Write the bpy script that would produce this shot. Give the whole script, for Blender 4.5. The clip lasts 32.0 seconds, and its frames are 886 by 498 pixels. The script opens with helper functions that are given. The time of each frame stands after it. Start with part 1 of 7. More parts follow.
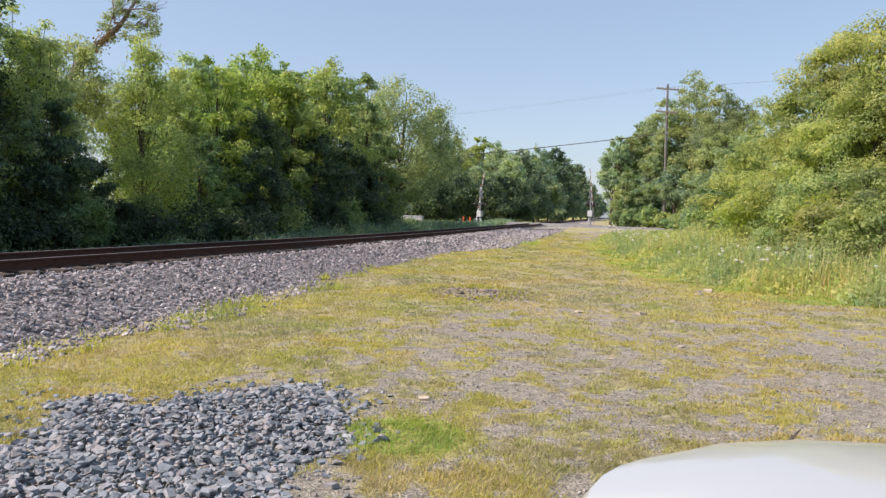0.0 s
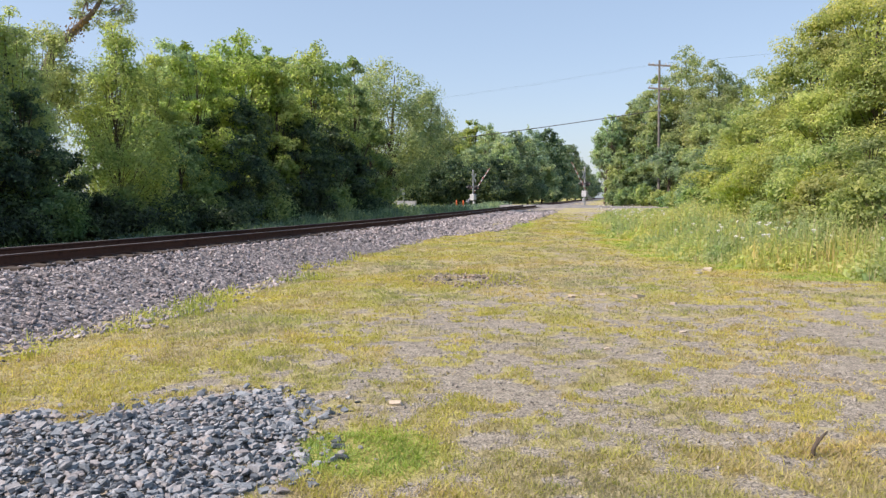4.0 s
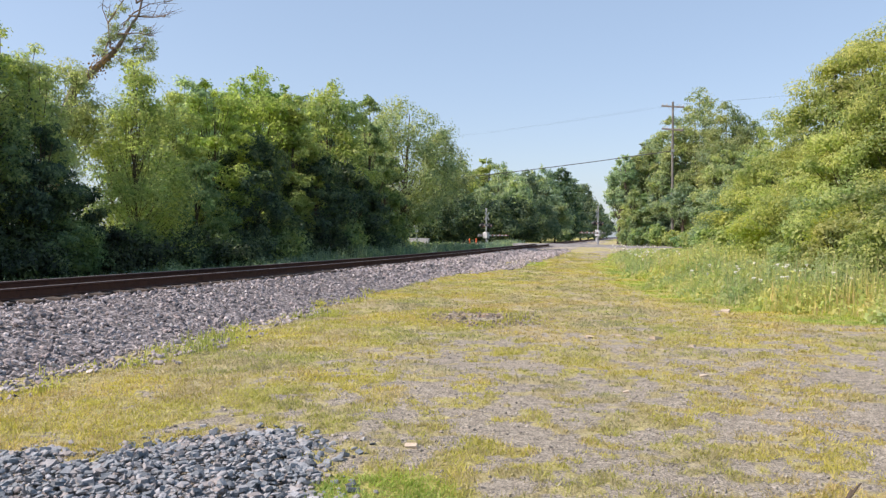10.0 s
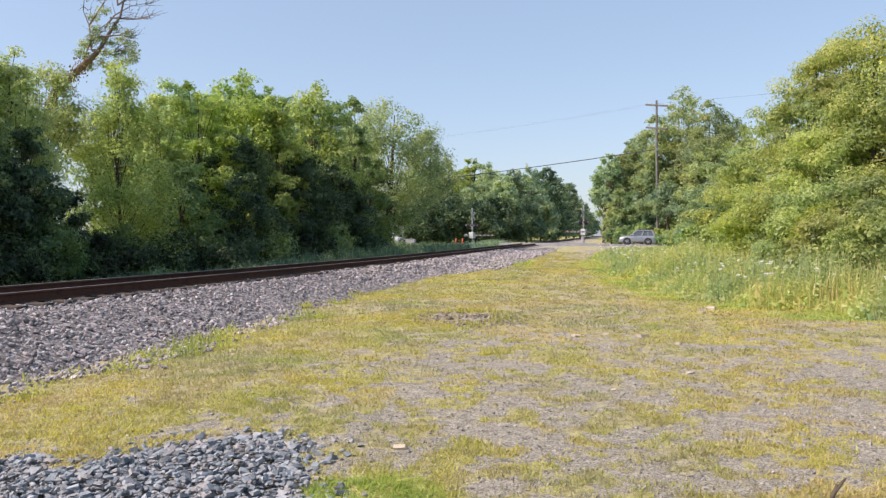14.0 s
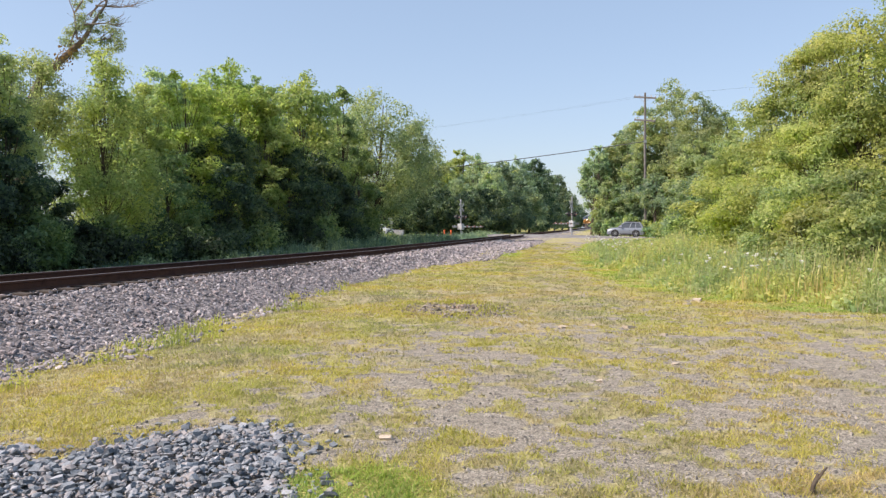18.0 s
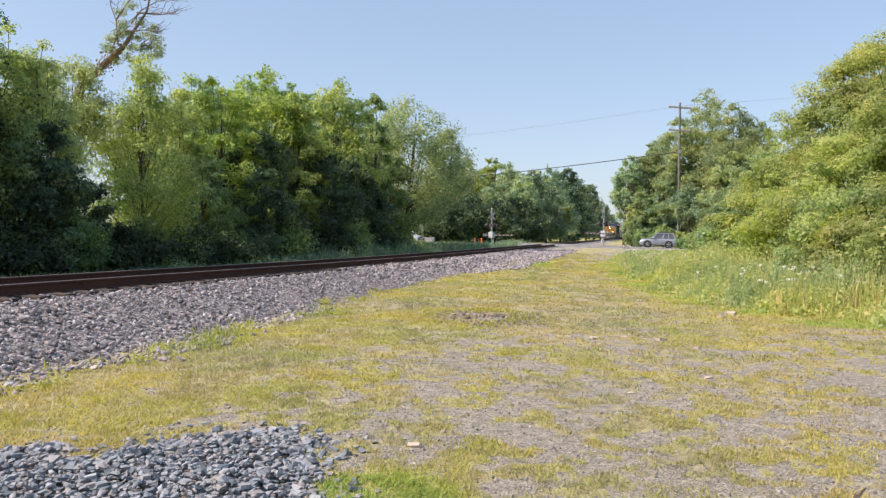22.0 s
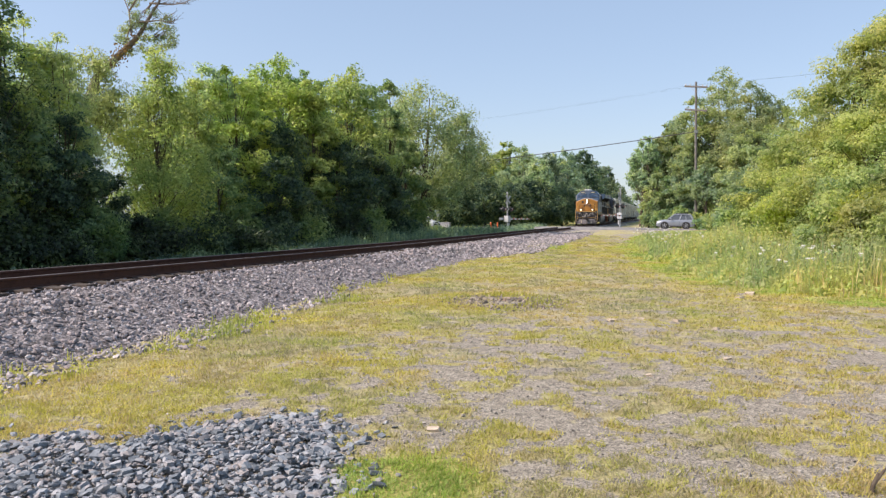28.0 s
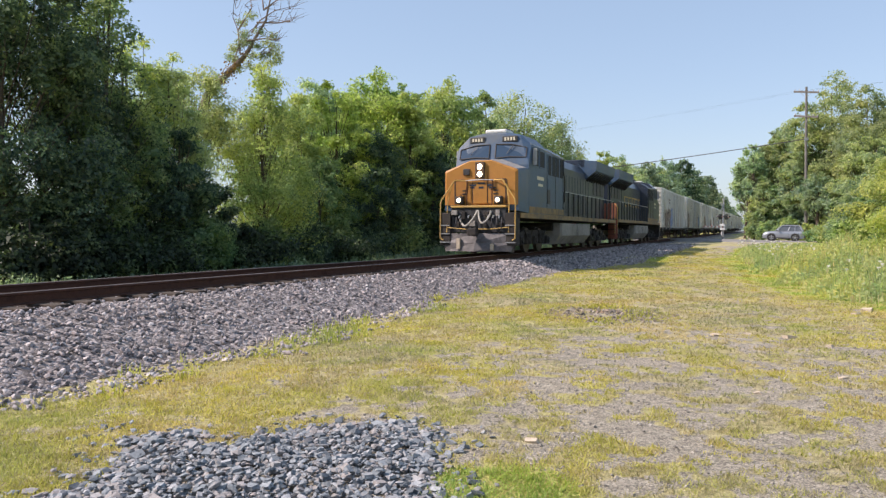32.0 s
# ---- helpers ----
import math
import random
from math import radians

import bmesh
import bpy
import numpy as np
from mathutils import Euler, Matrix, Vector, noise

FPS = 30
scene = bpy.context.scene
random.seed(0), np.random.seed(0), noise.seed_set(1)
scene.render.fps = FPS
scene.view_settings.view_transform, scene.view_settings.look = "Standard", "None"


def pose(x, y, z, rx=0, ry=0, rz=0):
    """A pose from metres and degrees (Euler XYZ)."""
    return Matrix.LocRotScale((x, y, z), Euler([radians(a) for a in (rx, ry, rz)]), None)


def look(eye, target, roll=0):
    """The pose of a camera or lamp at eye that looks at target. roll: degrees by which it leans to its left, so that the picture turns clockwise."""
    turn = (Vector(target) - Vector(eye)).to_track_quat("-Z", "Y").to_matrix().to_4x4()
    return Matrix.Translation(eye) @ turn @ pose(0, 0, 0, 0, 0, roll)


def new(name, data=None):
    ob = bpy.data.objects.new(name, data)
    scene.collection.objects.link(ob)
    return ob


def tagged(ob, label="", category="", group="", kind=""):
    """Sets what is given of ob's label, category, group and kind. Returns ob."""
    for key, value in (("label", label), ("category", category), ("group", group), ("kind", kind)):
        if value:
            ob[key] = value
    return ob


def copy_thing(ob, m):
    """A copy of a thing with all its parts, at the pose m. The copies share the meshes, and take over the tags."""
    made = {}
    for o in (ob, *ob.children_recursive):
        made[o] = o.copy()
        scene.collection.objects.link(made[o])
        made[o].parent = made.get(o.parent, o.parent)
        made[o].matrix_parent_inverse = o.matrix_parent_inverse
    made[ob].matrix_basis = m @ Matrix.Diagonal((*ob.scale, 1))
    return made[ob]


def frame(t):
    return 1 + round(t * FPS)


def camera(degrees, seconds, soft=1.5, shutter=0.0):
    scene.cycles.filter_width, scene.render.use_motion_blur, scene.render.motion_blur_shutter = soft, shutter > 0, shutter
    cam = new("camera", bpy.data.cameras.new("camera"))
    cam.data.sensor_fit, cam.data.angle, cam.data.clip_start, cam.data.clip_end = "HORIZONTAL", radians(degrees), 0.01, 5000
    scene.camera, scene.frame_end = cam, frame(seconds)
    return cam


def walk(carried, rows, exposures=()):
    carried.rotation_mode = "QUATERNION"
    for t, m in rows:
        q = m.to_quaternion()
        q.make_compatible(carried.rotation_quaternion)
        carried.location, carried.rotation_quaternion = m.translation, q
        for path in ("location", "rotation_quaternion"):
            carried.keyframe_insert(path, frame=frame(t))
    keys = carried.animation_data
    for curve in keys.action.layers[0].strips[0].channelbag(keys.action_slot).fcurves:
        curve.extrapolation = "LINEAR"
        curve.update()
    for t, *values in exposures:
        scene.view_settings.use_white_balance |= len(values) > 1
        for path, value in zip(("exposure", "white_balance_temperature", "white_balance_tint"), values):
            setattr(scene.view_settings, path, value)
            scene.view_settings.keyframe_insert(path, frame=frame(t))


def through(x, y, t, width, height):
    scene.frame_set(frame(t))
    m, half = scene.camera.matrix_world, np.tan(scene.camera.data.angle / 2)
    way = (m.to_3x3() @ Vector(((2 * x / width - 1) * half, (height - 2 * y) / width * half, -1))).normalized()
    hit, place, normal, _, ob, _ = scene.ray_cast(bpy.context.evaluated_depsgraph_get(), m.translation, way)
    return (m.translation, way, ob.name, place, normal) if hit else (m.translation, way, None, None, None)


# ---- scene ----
cam = camera(60.6, 32.0, 1.35)
PATH = [
    (0, (-0.107, -0.571, 1.656), (-0.11, 1.426, 1.564), 1.4),
    (0.5, (-0.082, -0.54, 1.648), (-0.081, 1.459, 1.596), 1.1),
    (1, (0.012, -0.497, 1.651), (0.019, 1.502, 1.602), 1.1),
    (1.5, (0.052, -0.399, 1.622), (0.073, 1.6, 1.554), 1.2),
    (2, (-0.004, -0.214, 1.615), (0.051, 1.783, 1.528), 1.2),
    (2.5, (0.045, -0.094, 1.603), (0.103, 1.901, 1.47), 0.6),
    (4.5, (0.1, 0.284, 1.616), (0.098, 2.28, 1.486), -0.2),
    (5, (0.098, 0.274, 1.622), (0.101, 2.272, 1.523), 0.2),
    (5.5, (0.1, 0.279, 1.632), (0.124, 2.278, 1.587), 0.4),
    (6, (0.074, 0.289, 1.621), (0.117, 2.287, 1.567), 0.4),
    (6.5, (0.095, 0.372, 1.624), (0.103, 2.372, 1.59), 1.2),
    (7, (0.058, 0.333, 1.611), (0.055, 2.332, 1.559), 1.2),
    (7.5, (0.053, 0.342, 1.62), (0.074, 2.341, 1.578), 0.6),
    (8, (0.058, 0.321, 1.618), (0.082, 2.321, 1.58), 0.3),
    (8.5, (0.056, 0.329, 1.621), (0.069, 2.328, 1.583), 0.1),
    (9, (0.05, 0.321, 1.619), (0.049, 2.32, 1.58), 0.2),
    (9.5, (0.051, 0.314, 1.62), (0.031, 2.314, 1.584), 0.2),
    (10, (0.048, 0.321, 1.619), (0.024, 2.321, 1.586), 0.4),
    (10.5, (0.049, 0.324, 1.625), (0.039, 2.324, 1.603), 0.5),
    (11, (0.051, 0.323, 1.623), (0.065, 2.323, 1.619), 0.4),
    (11.5, (0.05, 0.319, 1.624), (0.071, 2.319, 1.619), 0.1),
    (12, (0.053, 0.317, 1.627), (0.076, 2.317, 1.619), -0.0),
    (12.5, (0.054, 0.315, 1.624), (0.079, 2.315, 1.606), -0.1),
    (13, (0.045, 0.32, 1.619), (0.067, 2.32, 1.592), -0.0),
    (13.5, (0.048, 0.32, 1.623), (0.065, 2.32, 1.594), -0.0),
    (14, (0.048, 0.328, 1.622), (0.06, 2.328, 1.59), -0.2),
    (14.5, (0.054, 0.317, 1.627), (0.068, 2.316, 1.592), -0.2),
    (16.5, (0.06, 0.328, 1.621), (0.099, 2.327, 1.571), -0.3),
    (17, (0.058, 0.33, 1.614), (0.102, 2.329, 1.563), -0.3),
    (17.5, (0.06, 0.323, 1.618), (0.103, 2.322, 1.564), -0.1),
    (18, (0.064, 0.326, 1.619), (0.106, 2.325, 1.564), 0.0),
    (18.5, (0.059, 0.338, 1.623), (0.132, 2.335, 1.558), 1.2),
    (19, (0.036, 0.346, 1.625), (0.094, 2.343, 1.546), 2.6),
    (19.5, (0.034, 0.355, 1.629), (0.05, 2.353, 1.55), 2.2),
    (20, (0.043, 0.329, 1.62), (0.045, 2.327, 1.542), 2.7),
    (20.5, (0.042, 0.33, 1.624), (0.035, 2.329, 1.55), 2.2),
    (21, (0.043, 0.317, 1.625), (0.026, 2.317, 1.582), 1.4),
    (21.5, (0.053, 0.316, 1.627), (0.014, 2.316, 1.604), 1.0),
    (22, (0.053, 0.334, 1.619), (0.015, 2.333, 1.584), 0.9),
    (22.5, (0.049, 0.342, 1.618), (0.003, 2.34, 1.546), 0.5),
    (23, (0.053, 0.337, 1.621), (0.002, 2.335, 1.544), 0.3),
    (23.5, (0.056, 0.337, 1.62), (0.014, 2.335, 1.545), 0.1),
    (24, (0.058, 0.334, 1.619), (0.02, 2.332, 1.545), -0.0),
    (24.5, (0.053, 0.337, 1.62), (0.01, 2.335, 1.544), 0.0),
    (25, (0.061, 0.335, 1.621), (0.008, 2.333, 1.544), 0.1),
    (25.5, (0.058, 0.336, 1.617), (0.001, 2.333, 1.54), -0.0),
    (27.5, (0.056, 0.324, 1.617), (-0.022, 2.321, 1.54), 0.0),
    (28, (0.054, 0.331, 1.619), (-0.026, 2.328, 1.544), -0.1),
    (28.5, (0.053, 0.338, 1.607), (-0.033, 2.335, 1.523), -0.0),
    (29, (0.054, 0.32, 1.603), (-0.082, 2.312, 1.492), -0.1),
    (29.5, (0.056, 0.301, 1.603), (-0.102, 2.292, 1.486), -0.1),
    (30, (0.056, 0.308, 1.603), (-0.124, 2.297, 1.492), -0.2),
    (30.5, (0.056, 0.3, 1.601), (-0.157, 2.286, 1.499), -0.3),
    (31, (0.045, 0.301, 1.601), (-0.204, 2.283, 1.505), -0.1),
    (31.5, (0.046, 0.301, 1.61), (-0.25, 2.277, 1.542), -0.1),
    (32, (0.019, 0.308, 1.614), (-0.308, 2.281, 1.567), 0.1),
]
walk(cam, [(t, look(eye, target, roll)) for t, eye, target, roll in PATH], [(0, 0.36, 6720, 22), (2.5, 0.40, 6720, 22), (5, 0.45, 6720, 22), (32, 0.45, 6720, 22)])

# ---- world and sun ----
SUN_BEARING, SUN_HEIGHT = -104.0, 43.5      # degrees clockwise from +y, degrees above the horizon
world = bpy.data.worlds.new("sky")
scene.world = world
world.use_nodes = True
wn = world.node_tree
sky = wn.nodes.new("ShaderNodeTexSky")
sky.sky_type = "NISHITA"
sky.sun_disc = False
sky.sun_elevation = radians(SUN_HEIGHT)
sky.sun_rotation = radians(SUN_BEARING)
sky.air_density, sky.dust_density, sky.ozone_density = 1.0, 1.1, 1.4
wn.nodes["Background"].inputs["Strength"].default_value = 0.136
haze = wn.nodes.new("ShaderNodeMix")       # summer haze evens out the sky
haze.data_type = "RGBA"
haze.inputs[0].default_value, haze.inputs[7].default_value = 0.45, (2.33, 3.54, 4.41, 1)
wn.links.new(sky.outputs[0], haze.inputs[6])
wn.links.new(haze.outputs[2], wn.nodes["Background"].inputs["Color"])
sun_data = bpy.data.lights.new("sun", "SUN")
sun_data.energy, sun_data.angle, sun_data.color = 4.5, radians(0.6), (1.0, 0.93, 0.82)
sun = new("sun", sun_data)
b, h = radians(SUN_BEARING), radians(SUN_HEIGHT)
sun_from = Vector((math.sin(b) * math.cos(h), math.cos(b) * math.cos(h), math.sin(h)))
sun.matrix_basis = look(sun_from * 60, (0, 0, 0))

# ---- plan ----
TRACK_X0, TRACK_SLOPE = -10.78, 0.247      # centre line: x = X0 + SLOPE * y
TC = math.cos(math.atan(TRACK_SLOPE))
TDIR = Vector((TRACK_SLOPE * TC, TC, 0))   # along the track, away from the viewer
TNOR = Vector((TC, -TRACK_SLOPE * TC, 0))  # to the viewer's side of the track
ROAD_BENDS = [(-60, 138), (-28, 116), (0, 95.6), (10.8, 87.8), (16.4, 84.0), (22.5, 81.8), (30, 79.9), (45, 76.4), (70, 70), (110, 60)]
rng = np.random.RandomState(7)


def rail_z(y):
    return np.interp(y, [-60, 12, 22, 32, 48, 69, 88, 109, 180, 264, 420, 1500], [0.78, 0.75, 0.715, 0.70, 0.735, 0.82, 0.89, 0.97, 1.25, 1.65, 1.9, 1.9])


def track_x(y):
    return TRACK_X0 + TRACK_SLOPE * y


def smooth(v):
    v = np.clip(v, 0, 1)
    return v * v * (3 - 2 * v)


TABLE = np.random.RandomState(3).rand(64, 64)


def fuzz(x, y, size):
    """Smooth noise from 0 to 1 with bumps about size metres wide."""
    x, y = np.asarray(x, float) / size + 171.3, np.asarray(y, float) / size + 93.7
    i, j = np.floor(x).astype(int), np.floor(y).astype(int)
    u, v = smooth(x - i), smooth(y - j)
    t = lambda a, c: TABLE[a % 64, c % 64]
    return (t(i, j) * (1 - u) + t(i + 1, j) * u) * (1 - v) + (t(i, j + 1) * (1 - u) + t(i + 1, j + 1) * u) * v


def off_track(x, y):
    """Metres from the track's centre line, to the viewer's side."""
    return (np.asarray(x, float) - track_x(np.asarray(y, float))) * TC


def ground_z(x, y):
    x, y = np.asarray(x, float), np.asarray(y, float)
    q = off_track(x, y)
    near = 0.62 * smooth((y - 16) / 68)
    near = np.where(y > 84, np.maximum(near, rail_z(y) - 0.30), near)
    left = rail_z(y) - 0.62
    side = smooth((q + 2.5) / 4.0)
    z = left * (1 - side) + near * side
    rough = (fuzz(x, y, 0.9) - 0.5) * 0.05 + (fuzz(x + 40, y, 4.0) - 0.5) * 0.10
    z = z + rough * smooth((np.hypot(x, y) - 2) / 6) * (np.hypot(x, y) < 300)
    z = np.where(np.abs(q) < 1.9, np.minimum(z, rail_z(y) - 0.55), z)
    return z


def road_line():
    """The road's middle, evenly stepped, with its length measured from the track."""
    p = [Vector((*q, 0)) for q in ROAD_BENDS]
    out = []
    for k in range(1, len(p) - 2):
        for u in np.linspace(0, 1, 24, endpoint=False):
            a, c, d, e = p[k - 1 : k + 3]
            out.append(0.5 * ((2 * c) + (d - a) * u + (2 * a - 5 * c + 4 * d - e) * u * u + (3 * c - a - 3 * d + e) * u ** 3))
    out = np.array([(v.x, v.y) for v in out])
    length = np.concatenate([[0], np.cumsum(np.hypot(*np.diff(out, axis=0).T))])
    zero = np.argmin(np.hypot(out[:, 0] - 10.8, out[:, 1] - 87.5))
    return out, length[zero] - length


ROAD, ROAD_S = road_line()       # s grows from the viewer's side across the track


def road_at(s):
    """Middle and forward direction of the road at s metres past the track."""
    x, y = (np.interp(s, ROAD_S[::-1], ROAD[::-1, k]) for k in (0, 1))
    x2, y2 = (np.interp(s + 0.5, ROAD_S[::-1], ROAD[::-1, k]) for k in (0, 1))
    d = Vector((float(x2 - x), float(y2 - y), 0)).normalized()
    return Vector((float(x), float(y), 0)), d, Vector((d.y, -d.x, 0))


def in_road(x, y):
    """Nearest s and the distance from the road's middle."""
    x, y = np.atleast_1d(np.asarray(x, float)), np.atleast_1d(np.asarray(y, float))
    d = np.hypot(x[:, None] - ROAD[None, ::3, 0], y[:, None] - ROAD[None, ::3, 1])
    k = d.argmin(1)
    return ROAD_S[::3][k], d[np.arange(len(x)), k]


def road_z(s):
    return np.interp(s, [-70, -30, -12, -5, 5, 14, 40, 90], [0.60, 0.62, 0.66, 0.87, 0.89, 0.72, 0.60, 0.6])


# ---- mesh tools ----
class Mesher:
    """Collects simple solids into one mesh."""

    def __init__(self):
        self.v, self.f = [], []

    def add(self, verts, faces):
        n = len(self.v)
        self.v += [tuple(p) for p in verts]
        self.f += [tuple(i + n for i in f) for f in faces]
        return self

    def box(self, x0, x1, y0, y1, z0, z1, bev=0.0):
        x0, x1, y0, y1, z0, z1 = min(x0, x1), max(x0, x1), min(y0, y1), max(y0, y1), min(z0, z1), max(z0, z1)
        if bev <= 0:
            p = [(x, y, z) for x in (x0, x1) for y in (y0, y1) for z in (z0, z1)]
            return self.add(p, [(0, 1, 3, 2), (4, 6, 7, 5), (0, 4, 5, 1), (2, 3, 7, 6), (0, 2, 6, 4), (1, 5, 7, 3)])
        bm = bmesh.new()
        bmesh.ops.create_cube(bm, size=1.0)
        for v in bm.verts:
            v.co = Vector(((x0 + x1) / 2 + v.co.x * (x1 - x0), (y0 + y1) / 2 + v.co.y * (y1 - y0), (z0 + z1) / 2 + v.co.z * (z1 - z0)))
        bmesh.ops.bevel(bm, geom=bm.edges[:], offset=bev, segments=2, affect="EDGES", profile=0.5)
        bm.verts.index_update()
        self.add([v.co.copy() for v in bm.verts], [[v.index for v in f.verts] for f in bm.faces])
        bm.free()
        return self

    def cyl(self, p0, p1, r0, r1=None, n=12, caps=True):
        r1 = r0 if r1 is None else r1
        p0, p1 = Vector(p0), Vector(p1)
        d = (p1 - p0).normalized()
        a = d.orthogonal().normalized()
        c = d.cross(a)
        v = []
        for p, r in ((p0, r0), (p1, r1)):
            v += [p + (a * math.cos(k * 2 * math.pi / n) + c * math.sin(k * 2 * math.pi / n)) * r for k in range(n)]
        f = [(k, (k + 1) % n, n + (k + 1) % n, n + k) for k in range(n)]
        if caps:
            f += [tuple(range(n - 1, -1, -1)), tuple(range(n, 2 * n))]
        return self.add(v, f)

    def tube(self, pts, r, n=8):
        """A bent pipe through the points; r is one radius or one for each point."""
        pts = [Vector(p) for p in pts]
        rs = r if isinstance(r, (list, tuple)) else [r] * len(pts)
        v, f = [], []
        a = None
        for i, p in enumerate(pts):
            d = (pts[min(i + 1, len(pts) - 1)] - pts[max(i - 1, 0)]).normalized()
            a = d.orthogonal().normalized() if a is None else (a - d * a.dot(d)).normalized()
            c = d.cross(a)
            v += [p + (a * math.cos(k * 2 * math.pi / n) + c * math.sin(k * 2 * math.pi / n)) * rs[i] for k in range(n)]
        for i in range(len(pts) - 1):
            f += [(i * n + k, i * n + (k + 1) % n, (i + 1) * n + (k + 1) % n, (i + 1) * n + k) for k in range(n)]
        f += [tuple(range(n - 1, -1, -1)), tuple(range((len(pts) - 1) * n, len(pts) * n))]
        return self.add(v, f)

    def loft(self, rings, caps=True):
        """Skins closed rings of equally many points."""
        n = len(rings[0])
        v = [p for r in rings for p in r]
        f = [(i * n + k, i * n + (k + 1) % n, (i + 1) * n + (k + 1) % n, (i + 1) * n + k) for i in range(len(rings) - 1) for k in range(n)]
        if caps:
            f += [tuple(range(n - 1, -1, -1)), tuple(range((len(rings) - 1) * n, len(rings) * n))]
        return self.add(v, f)

    def prism(self, outline, a, c, axis="y"):
        """A flat outline pulled out along an axis from a to c. The outline is in the other two axes, in their order."""
        put = {"x": lambda p, q, s: (s, p, q), "y": lambda p, q, s: (p, s, q), "z": lambda p, q, s: (p, q, s)}[axis]
        return self.loft([[put(p, q, s) for p, q in outline] for s in (a, c)])

    def moved(self, m):
        self.v = [tuple(m @ Vector(p)) for p in self.v]
        return self

    def mesh(self, name, mats, soft=False):
        me = bpy.data.meshes.new(name)
        me.from_pydata(self.v, [], self.f)
        bm = bmesh.new()
        bm.from_mesh(me)
        bmesh.ops.recalc_face_normals(bm, faces=bm.faces[:])
        bm.to_mesh(me)
        bm.free()
        for m in mats if isinstance(mats, (list, tuple)) else [mats]:
            me.materials.append(m)
        if soft:
            me.polygons.foreach_set("use_smooth", [True] * len(me.polygons))
            me.set_sharp_from_angle(angle=radians(40))
        return me


def part(name, mesher, material, parent, label="", soft=False, at=None):
    ob = new(name, mesher.mesh(name, material, soft))
    ob.parent = parent
    if at is not None:
        ob.matrix_basis = at
    return tagged(ob, label) if label else ob


def thing(name, label, category, group="", at=None, kind=""):
    ob = new(name)
    ob.empty_display_size = 0.2
    if at is not None:
        ob.matrix_basis = at
    return tagged(ob, label, category, group, kind)


def raw_mesh(name, verts, faces, material, smooth_shade=False):
    """A mesh from arrays: verts n x 3, faces n x 3 or n x 4."""
    verts, faces = np.asarray(verts, np.float32), np.asarray(faces, np.int32)
    me = bpy.data.meshes.new(name)
    me.vertices.add(len(verts))
    me.vertices.foreach_set("co", verts.ravel())
    me.loops.add(faces.size)
    me.loops.foreach_set("vertex_index", faces.ravel())
    me.polygons.add(len(faces))
    me.polygons.foreach_set("loop_start", np.arange(0, faces.size, faces.shape[1], dtype=np.int32))
    me.polygons.foreach_set("loop_total", np.full(len(faces), faces.shape[1], np.int32))
    me.update(calc_edges=True)
    me.materials.append(material)
    me.polygons.foreach_set("use_smooth", np.full(len(faces), smooth_shade))
    return me


# ---- materials ----
def material(name):
    m = bpy.data.materials.new(name)
    m.use_nodes = True
    t = m.node_tree
    return m, t, t.nodes["Principled BSDF"]


def node(t, kind, **inputs):
    n = t.nodes.new(kind)
    for k, v in inputs.items():
        n.inputs[k].default_value = v
    return n


def ramp(t, source, stops):
    n = t.nodes.new("ShaderNodeValToRGB")
    e = n.color_ramp.elements
    while len(e) < len(stops):
        e.new(0.5)
    for el, (at, c) in zip(e, stops):
        el.position, el.color = at, (*c, 1)
    t.links.new(source, n.inputs[0])
    return n


def mixed(t, fac, a, c, blend="MIX"):
    n = t.nodes.new("ShaderNodeMix")
    n.data_type, n.blend_type = "RGBA", blend
    for k, v in ((0, fac), (6, a), (7, c)):
        if isinstance(v, (int, float)):
            n.inputs[k].default_value = v
        elif isinstance(v, tuple):
            n.inputs[k].default_value = (*v, 1)
        else:
            t.links.new(v, n.inputs[k])
    return n.outputs[2]


def surface(name, colors, scale=6.0, rough=0.7, metal=0.0, bump=0.15, fine=60.0, spec=0.5, coat=0.0, vary=0.15, dirt=None):
    """Colour that wanders between the given ones at a large and a fine scale, with relief; each object differs a little."""
    m, t, p = material(name)
    co = t.nodes.new("ShaderNodeTexCoord").outputs["Object"]
    big = node(t, "ShaderNodeTexNoise", Scale=scale, Detail=5.0, Roughness=0.6)
    small = node(t, "ShaderNodeTexNoise", Scale=fine, Detail=3.0)
    for n in (big, small):
        t.links.new(co, n.inputs["Vector"])
    k = len(colors)
    base = ramp(t, big.outputs[0], [(0.3 + 0.4 * i / max(k - 1, 1), c) for i, c in enumerate(colors)])
    grain = ramp(t, small.outputs[0], [(0.25, (1 - vary,) * 3), (0.75, (1 + vary,) * 3)])
    col = mixed(t, 1.0, base.outputs[0], grain.outputs[0], "MULTIPLY")
    if dirt:
        spots = node(t, "ShaderNodeTexNoise", Scale=scale * 0.45, Detail=8.0, Roughness=0.7)
        t.links.new(co, spots.inputs["Vector"])
        mask = ramp(t, spots.outputs[0], [(0.48, (0, 0, 0)), (0.68, (1, 1, 1))])
        col = mixed(t, mask.outputs[0], col, dirt)
    t.links.new(col, p.inputs["Base Color"])
    p.inputs["Roughness"].default_value, p.inputs["Metallic"].default_value = rough, metal
    p.inputs["Specular IOR Level"].default_value, p.inputs["Coat Weight"].default_value = spec, coat
    if bump:
        bp = node(t, "ShaderNodeBump", Strength=bump, Distance=0.02)
        t.links.new(small.outputs[0], bp.inputs["Height"])
        t.links.new(bp.outputs[0], p.inputs["Normal"])
    return m


